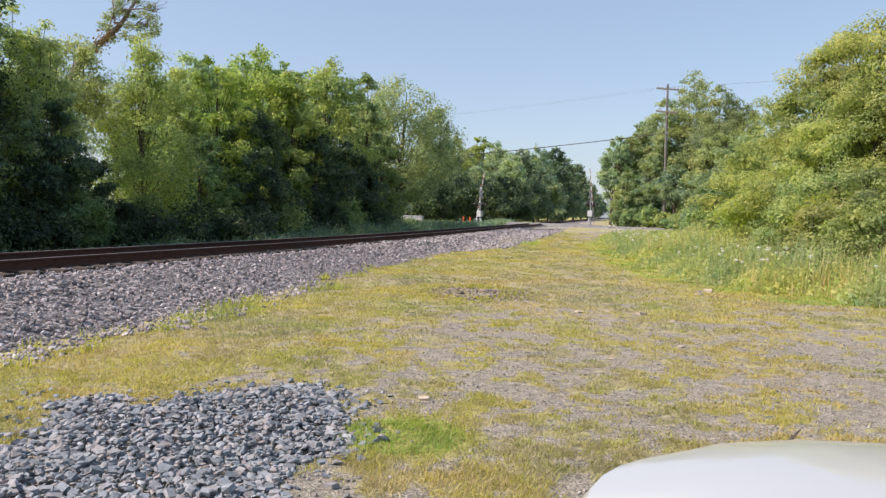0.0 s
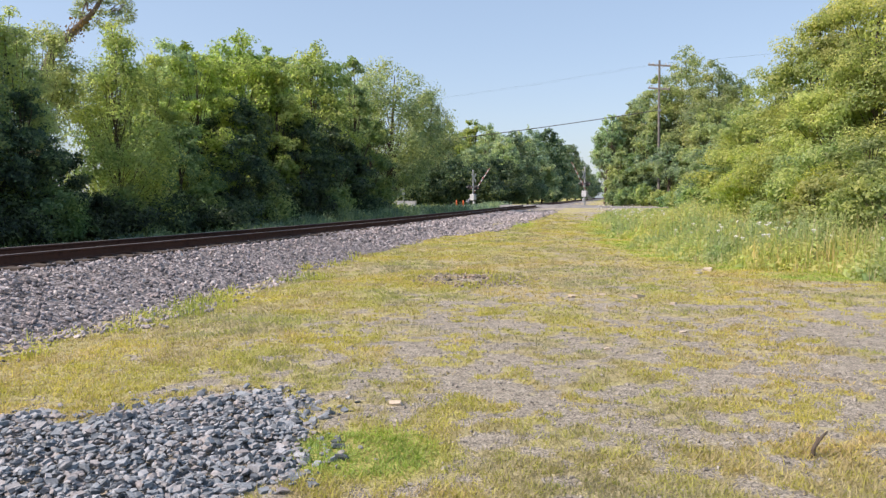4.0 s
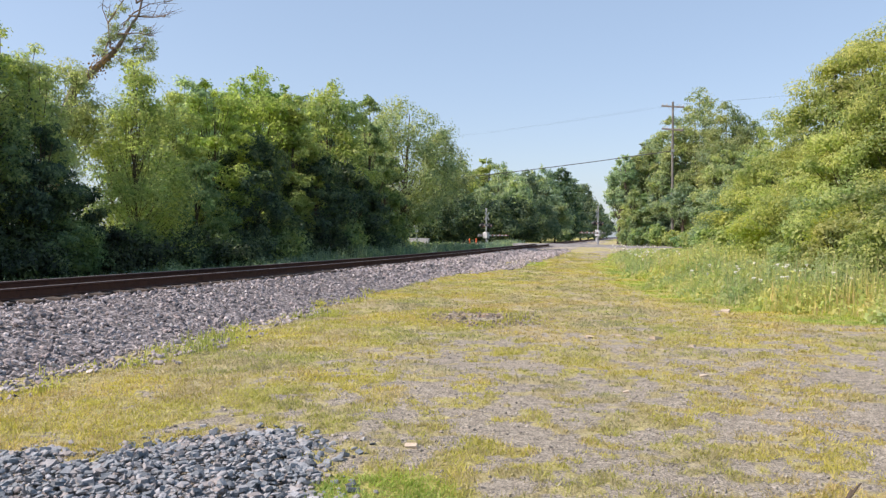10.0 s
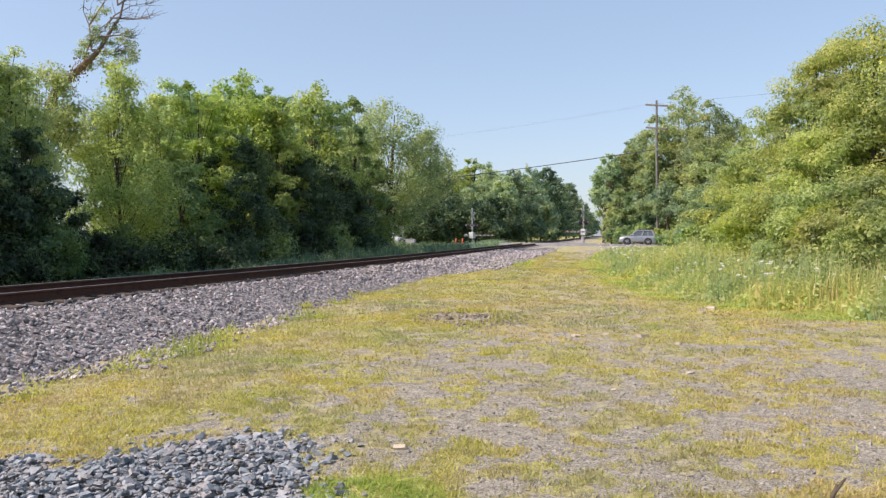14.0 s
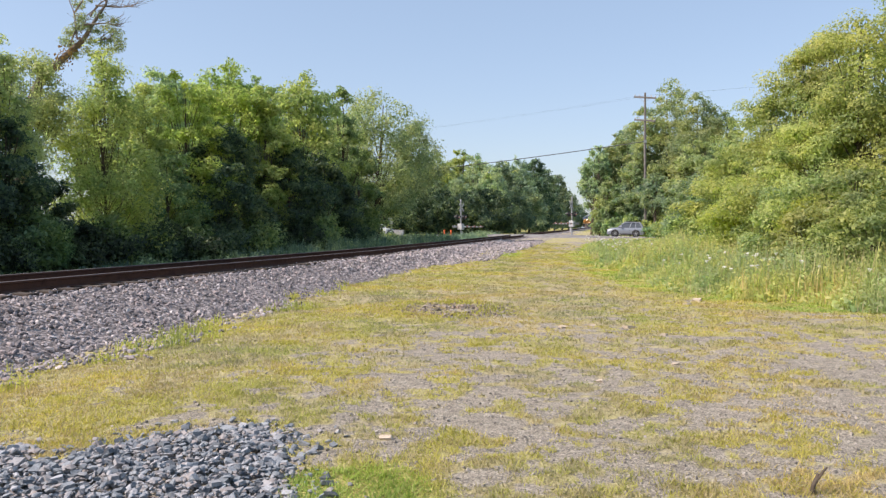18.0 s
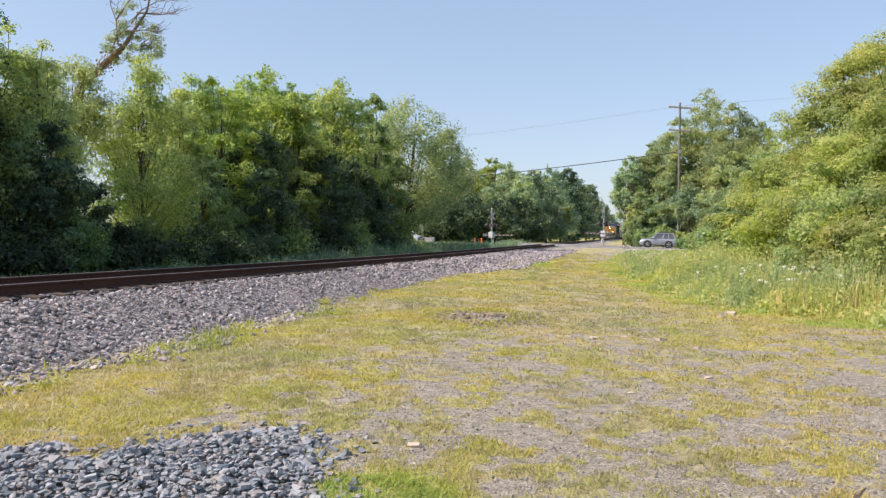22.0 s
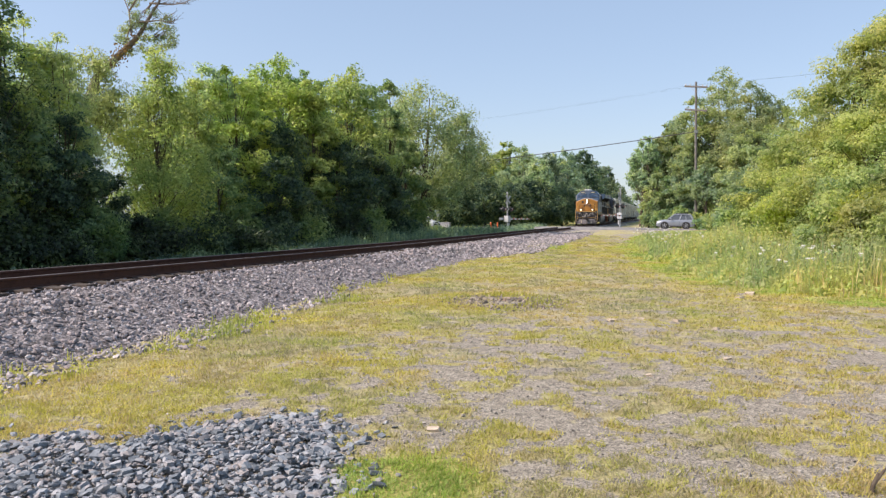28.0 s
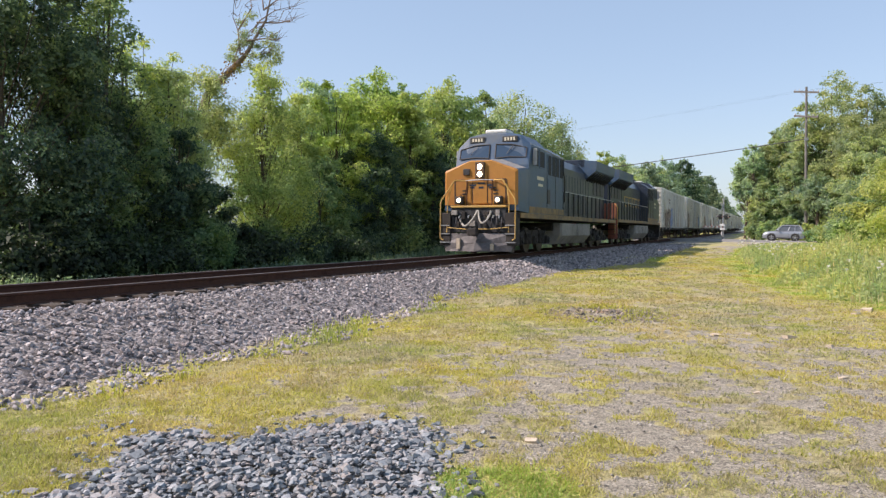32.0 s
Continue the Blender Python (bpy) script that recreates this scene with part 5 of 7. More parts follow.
def truck(parent, x, wheels, radius):
    """A bogie under a railway vehicle: frames, wheels on axles, boxes and springs."""
    for side in (-1, 1):
        m = Mesher()
        y0, y1 = side * 0.98, side * 1.12
        m.prism([(x + wheels[0] - 0.35, 0.55), (x + wheels[0] - 0.35, 0.72), (x + wheels[0] + 0.5, 0.95), (x + wheels[-1] - 0.5, 0.95), (x + wheels[-1] + 0.35, 0.72), (x + wheels[-1] + 0.35, 0.55), (x + wheels[-1] - 0.4, 0.42), (x + wheels[0] + 0.4, 0.42)], min(y0, y1), max(y0, y1), "y")
        for w in wheels:
            m.box(x + w - 0.19, x + w + 0.19, side * 1.10, side * 1.25, 0.36, 0.70, 0.03)
            m.cyl((x + w, side * 1.24, radius), (x + w, side * 1.30, radius), 0.13, 0.11, 10)
        for w0, w1 in zip(wheels[:-1], wheels[1:]):
            c = x + (w0 + w1) / 2
            for k in (-0.22, 0, 0.22):
                m.cyl((c + k, side * 1.16, 0.38), (c + k, side * 1.16, 0.80), 0.085, None, 8)
            m.tube([(c - 0.55, side * 1.2, 0.95), (c, side * 1.24, 0.5), (c + 0.55, side * 1.2, 0.95)], 0.03, 6)
        part("truck_frame", m, GRIME, parent)
    for w in wheels:
        m = Mesher()
        for side in (-1, 1):
            m.cyl((x + w, side * 0.70, radius), (x + w, side * 0.83, radius), radius, None, 24)
            m.cyl((x + w, side * 0.68, radius), (x + w, side * 0.70, radius), radius + 0.025, None, 24)
        m.cyl((x + w, -0.7, radius), (x + w, 0.7, radius), 0.09, None, 10)
        part("wheelset", m, WHEELSTEEL, parent, "steel wheels on an axle")


def coupler(parent, x, d):
    m = Mesher()
    m.box(x, x + d * 0.55, -0.10, 0.10, 0.78, 0.98, 0.02)
    m.box(x + d * 0.45, x + d * 0.72, -0.20, 0.16, 0.72, 1.02, 0.05)
    m.cyl((x + d * 0.60, 0.10, 0.70), (x + d * 0.60, 0.10, 1.05), 0.08, None, 10)
    return part("coupler", m, GRIME, parent)


def locomotive(name_label, body_paint, long_paint):
    """Front to +x, height from the rail's head. About 21 m long."""
    L = thing("locomotive", name_label, "locomotive", "locomotives of the freight train")
    # frame and deck
    m = Mesher().box(-10.1, 9.9, -1.50, 1.50, 1.42, 1.62, 0.02)
    part("frame", m, GRIME, L)
    for side in (-1, 1):
        m = Mesher().box(-10.1, 9.5, side * 1.505, side * 1.535, 1.42, 1.62, 0.008)
        part("sill_stripe", m, SILL, L, "dusty yellow sill stripe")
    # nose: wide, with chamfered edges and a top that falls to the sides
    def nose_ring(x, w, z0, ze, zc, ch):
        return [(x, -w, z0), (x, w, z0), (x, w, ze - ch), (x, w - ch, ze), (x, 0.42, zc), (x, -0.42, zc), (x, -(w - ch), ze), (x, -w, ze - ch)]
    m = Mesher().loft([nose_ring(9.70, 1.36, 1.92, 3.12, 3.46, 0.06), nose_ring(9.64, 1.46, 1.90, 3.16, 3.50, 0.05)])
    part("nose_front", m, ORANGE_PAINT, L, "golden orange nose front", soft=False)
    m = Mesher().loft([nose_ring(9.64, 1.465, 1.70, 3.16, 3.50, 0.05), nose_ring(8.35, 1.50, 1.62, 3.28, 3.62, 0.05)])
    part("nose_hood", m, body_paint, L)
    # nose relief: door, seams, handrail recess, latch plates, emblem bars
    for y0, y1, z0, z1 in ((-0.98, -0.30, 1.97, 2.76), (0.30, 0.98, 1.97, 2.76)):
        part("nose_panel", Mesher().box(9.695, 9.725, y0, y1, z0, z1, 0.012), ORANGE_PAINT, L)
    part("nose_door", Mesher().box(9.70, 9.745, -0.28, 0.28, 1.95, 3.12, 0.015), ORANGE_PAINT, L)
    for y in (-1.02, -0.29, 0.29, 1.02):
        part("door_gap", Mesher().box(9.70, 9.728, y - 0.028, y + 0.028, 1.96, 2.80, 0.004), RECESS, L)
    for y0, y1 in ((-1.02, -0.62), (0.62, 1.02)):
        part("recess_lip", Mesher().box(9.70, 9.73, y0, y1, 2.78, 2.83, 0.004), RECESS, L)
    part("nose_tread", Mesher().add([(9.60, -1.38, 3.175), (9.60, -0.42, 3.515), (9.60, 0.42, 3.515), (9.60, 1.38, 3.175), (8.42, 1.40, 3.29), (8.42, 0.42, 3.63), (8.42, -0.42, 3.63), (8.42, -1.40, 3.29), (9.60, -1.38, 3.16), (9.60, -0.42, 3.50), (9.60, 0.42, 3.50), (9.60, 1.38, 3.16), (8.42, 1.40, 3.27), (8.42, 0.42, 3.61), (8.42, -0.42, 3.61), (8.42, -1.40, 3.27)], [(0, 1, 6, 7), (1, 2, 5, 6), (2, 3, 4, 5), (8, 15, 14, 9), (9, 14, 13, 10), (10, 13, 12, 11), (0, 8, 9, 1), (1, 9, 10, 2), (2, 10, 11, 3), (3, 11, 12, 4), (4, 12, 13, 5), (5, 13, 14, 6), (6, 14, 15, 7), (7, 15, 8, 0)]), TREAD, L, "grey non-slip tread on the nose top")
    for y in (-0.62, 0.62):
        for dz in (2.42, 2.30):
            part("latch", Mesher().box(9.725, 9.74, y - 0.10, y + 0.10, dz - 0.02, dz + 0.02), BLACKPAINT, L)
    m = Mesher()
    m.box(9.747, 9.757, -0.42, -0.16, 2.58, 2.64).box(9.747, 9.757, -0.40, -0.22, 2.50, 2.55).box(9.747, 9.757, -0.08, 0.20, 2.64, 2.71).box(9.747, 9.757, -0.05, 0.14, 2.49, 2.56)
    m.box(9.727, 9.757, 0.30, 0.52, 2.57, 2.64).box(9.727, 9.757, 0.36, 0.62, 2.49, 2.54)
    part("emblem", m, NAVY_PAINT, L, "dark blue emblem bars")
    # headlights on the nose
    m = Mesher().box(9.70, 9.80, -0.19, 0.19, 2.85, 3.44, 0.03)
    part("headlight_housing", m, RECESS, L)
    for z in (3.00, 3.27):
        part("headlight", Mesher().cyl((9.80, 0, z), (9.835, 0, z), 0.095, 0.09, 18), LAMP, L, "lit round headlight")
    part("nose_window", Mesher().box(9.70, 9.76, -0.68, -0.42, 2.98, 3.20, 0.015), BLACKPAINT, L)
    # cab
    def cab_ring(x, w, z0, zs, zr):
        return [(x, -w, z0), (x, w, z0), (x, w, zs), (x, w * 0.70, zr - 0.10), (x, 0.5, zr), (x, -0.5, zr), (x, -w * 0.70, zr - 0.10), (x, -w, zs)]
    m = Mesher().loft([cab_ring(8.40, 1.50, 1.62, 3.40, 3.52), cab_ring(8.10, 1.50, 1.62, 4.10, 4.60), cab_ring(7.9, 1.50, 1.62, 4.14, 4.66), cab_ring(5.75, 1.50, 1.62, 4.14, 4.66)])
    part("cab", m, body_paint, L)
    # windscreens lie on the raked cab front
    def on_front(y, z):
        z0 = float(np.interp(abs(y), [0, 0.5, 1.05, 1.5], [3.52, 3.52, 3.42, 3.40]))
        z1 = float(np.interp(abs(y), [0, 0.5, 1.05, 1.5], [4.60, 4.60, 4.50, 4.10]))
        return 8.40 - 0.30 * (z - z0) / (z1 - z0) + 0.012
    for y0, y1 in ((-1.36, -0.13), (0.13, 1.36)):
        out, inn = [], []
        for y, z in ((y0, 3.68), ((y0 + y1) / 2, 3.72), (y1, 3.68), (y1, 4.04 if abs(y1) > 1 else 4.20), ((y0 + y1) / 2, 4.18), (y0, 4.04 if abs(y0) > 1 else 4.20)):
            out.append((on_front(y, z) + 0.01, y, z))
            inn.append((on_front(y, z) - 0.07, y, z))
        w = part("windscreen", Mesher().loft([inn, out]), CABGLASS, L, "raked windscreen reflecting sky")
        m = Mesher()
        for a, c in zip(out, out[1:] + out[:1]):
            m.tube([a, c], 0.026, 5)
        part("window_frame", m, DARKPLASTIC, w)
        ym = (y0 + y1) / 2
        m = Mesher().tube([(on_front(ym, 4.16) + 0.04, ym + 0.1, 4.16), (on_front(ym, 3.82) + 0.05, ym - 0.15, 3.82)], 0.012, 5)
        part("wiper", m, BLACKPAINT, w)
    for y0, y1 in ((-0.98, -0.36), (0.36, 0.98)):
        nb = part("number_board", Mesher().box(7.98, 8.20, y0, y1, 4.28, 4.50, 0.02), NUMBER_PANEL, L, "dark number board with pale marks")
        m = Mesher()
        for k in range(4):
            c = y0 + 0.13 + k * 0.12
            m.box(8.201, 8.208, c - 0.035, c + 0.035, 4.33, 4.45)
        part("number_marks", m, NUMBER_BAR, nb)
    part("roof_unit", Mesher().box(7.0, 7.9, -0.45, 0.45, 4.64, 4.80, 0.05), CREAM_ROOF, L, "pale roof-top cooling unit")
    for x in (6.3, 6.6, 6.9):
        part("horn", Mesher().cyl((x, 0.2, 4.66), (x, 0.2, 4.86), 0.03, None, 8).cyl((x - 0.1, 0.2, 4.84), (x + 0.25, 0.2, 4.84), 0.03, 0.08, 8), BLACKPAINT, L)
    # cab sides: windows, deflectors, door, marks
    for side in (-1, 1):
        for x0, x1 in ((7.05, 7.80), (6.15, 6.85)):
            w = part("side_window", Mesher().box(x0, x1, side * 1.47, side * 1.512, 3.36, 4.02, 0.02), SLOT, L)
            m = Mesher().box(x0 - 0.05, x1 + 0.05, side * 1.495, side * 1.52, 3.36, 3.42, 0.008).box(x0 - 0.05, x1 + 0.05, side * 1.495, side * 1.52, 4.02, 4.08, 0.008).box(x0 - 0.05, x0, side * 1.495, side * 1.52, 3.36, 4.08, 0.008).box(x1, x1 + 0.05, side * 1.495, side * 1.52, 3.36, 4.08, 0.008)
            part("window_frame", m, BLUE_PAINT, w)
        part("wind_deflector", Mesher().box(7.86, 7.90, side * 1.51, side * 1.68, 3.42, 4.04, 0.008), GALV, L)
        part("side_door", Mesher().box(5.2, 5.62, side * 1.49, side * 1.512, 2.05, 2.62, 0.01), BLACKPAINT, L, "dark louvred side panel")
        part("number_marks", Mesher().box(6.2, 7.2, side * 1.501, side * 1.506, 2.92, 3.05).box(6.35, 7.05, side * 1.501, side * 1.506, 2.68, 2.78), NUMBER_BAR, L, "faded pale marking bars")
        # full-width cabinet behind the cab
        m = Mesher().box(2.75, 5.75, side * 0.4, side * 1.49, 1.62, 4.06, 0.03)
        part("equipment_cabinet", m, body_paint, L)
        for c in range(4):
            x = 3.0 + c * 0.66
            part("louvre_panel", Mesher().box(x, x + 0.46, side * 1.488, side * 1.505, 3.20, 3.98, 0.01), SLOT, L)
        for x in (2.9, 4.25, 5.65):
            part("panel_seam", Mesher().box(x, x + 0.025, side * 1.488, side * 1.50, 1.70, 4.0), GRIME, L)
        part("dust_band", Mesher().box(2.80, 8.30, side * 1.486, side * 1.507, 1.64, 1.88, 0.004), SILL, L, "band of tan road dust")
        part("side_hose", Mesher().tube([(2.95, side * 1.53, 4.0), (3.05, side * 1.55, 3.5), (2.8, side * 1.55, 3.1), (2.78, side * 1.53, 2.2)], 0.03, 6), BLACKPAINT, L)
        part("side_hatch", Mesher().box(4.35, 5.55, side * 1.488, side * 1.508, 2.15, 3.05, 0.012), body_paint, L)
        part("roof_rail", Mesher().tube([(7.9, side * 1.42, 4.20), (5.8, side * 1.50, 4.12), (2.8, side * 1.50, 4.02)], 0.03, 6), GALV, L)
    part("cabinet_roof", Mesher().prism([(-1.46, 4.06), (1.46, 4.06), (0.9, 4.42), (-0.9, 4.42)], 2.75, 5.75, "x"), body_paint, L)
    # long hood with doors, exhaust and radiator wings
    m = Mesher().prism([(-0.92, 1.62), (0.92, 1.62), (0.92, 3.85), (0.62, 4.25), (-0.62, 4.25), (-0.92, 3.85)], -9.6, 2.75, "x")
    part("long_hood", m, long_paint, L)
    for side in (-1, 1):
        for c in range(13):
            x = -5.6 + c * 0.63
            d = part("hood_door", Mesher().box(x, x + 0.56, side * 0.915, side * 0.945, 1.80, 3.55, 0.012), long_paint, L)
            if c % 3 == 0:
                part("handle", Mesher().box(x + 0.45, x + 0.49, side * 0.945, side * 0.965, 2.5, 2.75), GALV, d)
        for x in (-9.2, -8.2, -7.2):
            part("radiator_grille", Mesher().box(x, x + 0.85, side * 0.915, side * 0.95, 2.9, 3.75, 0.012), BLACKPAINT, L)
        m = Mesher().prism([(side * 0.9, 3.60), (side * 1.50, 4.02), (side * 1.52, 4.52), (side * 0.5, 4.62), (side * 0.5, 4.2)], -9.75, -4.4, "x")
        part("radiator_wing", m, BLUE_PAINT, L, "overhanging radiator wing")
        for c in range(9):
            x = -9.5 + c * 0.6
            part("wing_bracket", Mesher().prism([(side * 0.93, 3.48), (side * 1.46, 3.94), (side * 1.46, 3.99), (side * 0.93, 3.62)], x, x + 0.05, "x"), GRIME, L)
    part("radiator_top", Mesher().box(-9.75, -4.4, -0.9, 0.9, 4.2, 4.62, 0.04), long_paint, L)
    part("exhaust_stack", Mesher().box(-1.2, 0.1, -0.35, 0.35, 4.22, 4.52, 0.03), GRIME, L)
    part("roof_hatch", Mesher().box(0.6, 2.4, -0.5, 0.5, 4.22, 4.38, 0.03), long_paint, L)
    part("rear_end", Mesher().box(-9.95, -9.6, -0.85, 0.85, 1.62, 4.0, 0.04), long_paint, L)
    part("rear_light", Mesher().cyl((-9.95, 0, 3.7), (-10.0, 0, 3.7), 0.12, None, 14), CLEAR, L)
    # handrails on stanchions
    for side in (-1, 1):
        xs_post = [-9.7 + 1.04 * c for c in range(13)]
        for x in xs_post:
            part("stanchion", Mesher().cyl((x, side * 1.47, 1.60), (x, side * 1.47, 2.66), 0.036, None, 6), BLACKPAINT, L)
        part("handrail", Mesher().tube([(-9.75, side * 1.47, 2.66), (0, side * 1.47, 2.66), (2.75, side * 1.47, 2.66)], 0.022, 6), GALV, L, "pale handrail")
        # rear steps and end rail
        part("end_rail", Mesher().tube([(-10.15, side * 1.30, 2.55), (-10.2, side * 1.48, 2.30), (-10.2, side * 1.48, 0.75)], 0.022, 6), STRIPE, L, "yellow end handrail")
        for z in (0.42, 0.72, 1.02, 1.32):
            part("step", Mesher().box(-10.3, -9.85, side * 1.05, side * 1.50, z, z + 0.03), GRIME, L)
        part("step_side", Mesher().box(-10.32, -10.29, side * 1.05, side * 1.5, 0.40, 1.55), RED_STEP, L)
        # front steps inside the corner
        part("front_step_well", Mesher().box(9.55, 10.05, side * 1.08, side * 1.50, 0.34, 1.60, 0.02), GRIME, L)
        for z in (0.45, 0.78, 1.11):
            part("step", Mesher().box(10.05, 10.09, side * 1.10, side * 1.49, z, z + 0.035), GALV, L)
        part("end_cabinet", Mesher().box(-9.98, -9.62, side * 0.90, side * 1.36, 1.66, 2.55, 0.02), RED_STEP, L, "red-brown end cabinet")
        part("front_rail", Mesher().tube([(9.76, side * 0.55, 2.78), (9.95, side * 0.95, 2.78), (10.02, side * 1.44, 2.10), (10.05, side * 1.48, 1.95), (10.08, side * 1.48, 0.62), (10.08, side * 1.36, 0.55)], 0.026, 6), STRIPE, L, "yellow bent grab rail")
        part("front_rail_inner", Mesher().tube([(9.9, side * 1.10, 2.62), (9.98, side * 1.22, 1.95), (10.05, side * 1.22, 0.85)], 0.022, 6), STRIPE, L)
        # ditch lights
        part("ditch_light_box", Mesher().box(9.72, 9.98, side * 0.62, side * 0.92, 1.93, 2.21, 0.04), BLACKPAINT, L)
        part("ditch_light", Mesher().cyl((9.98, side * 0.77, 2.07), (10.02, side * 0.77, 2.07), 0.085, 0.08, 16), LAMP_DIM, L, "lit ditch light")
    part("front_crossrail", Mesher().tube([(9.78, -0.55, 2.78), (9.82, 0.0, 2.80), (9.78, 0.55, 2.78)], 0.022, 6), GALV, L)
    for y in (-0.5, 0.5):
        part("front_post", Mesher().cyl((9.84, y, 1.66), (9.80, y, 2.78), 0.022, None, 6), RUST, L)
    part("front_platform", Mesher().box(9.5, 10.0, -1.10, 1.10, 1.80, 1.88, 0.02), STRIPE, L, "yellow platform edge")
    part("end_plate", Mesher().box(9.62, 9.94, -1.08, 1.08, 0.85, 1.80, 0.02), BLACKPAINT, L)
    rr = np.random.RandomState(4)
    for y, z, w, hh in ((-0.92, 1.62, 0.22, 0.18), (-0.55, 1.52, 0.14, 0.30), (0.34, 1.58, 0.20, 0.16), (0.78, 1.60, 0.16, 0.24), (-0.22, 1.20, 0.24, 0.22), (0.30, 1.05, 0.18, 0.16), (-0.80, 1.15, 0.12, 0.18), (0.88, 1.18, 0.20, 0.12)):
        part("bracket", Mesher().box(9.94, 10.0 + 0.08 * rr.rand(), y - w / 2, y + w / 2, z - hh / 2, z + hh / 2, 0.015), (GRIME, TANK, GRIME)[rr.randint(3)], L)
    for y in (-0.72, -0.35, 0.42, 0.62, 0.86):
        part("air_fitting", Mesher().cyl((9.94, y, 1.50), (10.06, y, 1.48), 0.04, 0.03, 8).cyl((10.05, y, 1.50), (10.06, y, 1.40), 0.03, 0.03, 6), GALV, L)
    for y in (-0.85, -0.65, 0.55, 0.75, 0.95):
        part("brake_hose", Mesher().tube([(10.0, y, 1.45), (10.14, y + 0.03, 1.2), (10.1, y, 0.9)], 0.025, 6), BLACKPAINT, L)
    m = Mesher().tube([(9.98 + 0.26 * math.sin(u * math.pi), -0.70 + 0.68 * u, 1.38 + 0.32 * u - 0.42 * math.sin(u * math.pi) ** 0.8) for u in [k / 20 for k in range(21)]], 0.038, 8)
    part("cable_loop", m, HOSE, L, "pale hanging cable")
    m = Mesher().tube([(9.98 + 0.28 * math.sin(u * math.pi), 0.02 + 0.50 * u, 1.70 - 0.02 * u - 0.48 * math.sin(u * math.pi) ** 0.7) for u in [k / 20 for k in range(21)]], 0.038, 8)
    part("cable_loop", m, HOSE, L, "pale hanging cable")
    m = Mesher().tube([(10.1, -1.2, 1.05), (10.15, -0.5, 0.98), (10.15, 0.5, 0.98), (10.1, 1.2, 1.05)], 0.02, 6)
    part("uncoupling_lever", m, STRIPE, L)
    coupler(L, 9.9, 1)
    coupler(L, -9.9, -1)
    # plough, a folded V
    m = Mesher()
    ring = lambda z, out, w: [(9.85, -w, z), (9.98, -w, z), (10.12 + out, 0, z), (9.98, w, z), (9.85, w, z), (9.95, 0, z)]
    m.loft([ring(0.12, 0.30, 1.30), ring(0.45, 0.18, 1.40), ring(0.82, 0.0, 1.46)])
    part("plough", m, PLOW, L, "scuffed grey snow plough")
    part("plough_bracket", Mesher().box(10.10, 10.26, -0.75, -0.62, 0.22, 0.62), PALE_STONE, L)
    part("plough_bracket", Mesher().box(10.10, 10.26, 0.58, 0.70, 0.16, 0.42), PALE_STONE, L)
    # underneath
    truck(L, 6.4, [-1.95, 0, 1.95], 0.53)
    truck(L, -6.4, [-1.95, 0, 1.95], 0.53)
    rings = []
    for x in (-3.05, -2.98, 2.98, 3.05):
        s = 0.94 if abs(x) > 3 else 1.0
        rings.append([(x, -1.48 * s, 1.28), (x, -1.48 * s, 0.70), (x, -1.15 * s, 0.30), (x, 1.15 * s, 0.30), (x, 1.48 * s, 0.70), (x, 1.48 * s, 1.28)])
    part("fuel_tank", Mesher().loft(rings), TANK, L, "dusty grey fuel tank")
    for x in (3.3, -3.3):
        part("air_reservoir", Mesher().cyl((x - 0.15, -1.1, 1.12), (x - 0.15, 1.1, 1.12), 0.2, None, 12), GRIME, L)
    part("tank_seam", Mesher().box(-0.02, 0.02, -1.49, 1.49, 0.7, 1.28), GRIME, L)
    for ob in L.children_recursive:
        for v in ob.data.vertices:
            v.co.y *= 1.045
            if v.co.z > 1.66:
                v.co.z = 1.66 + (v.co.z - 1.66) * 1.095
    return L


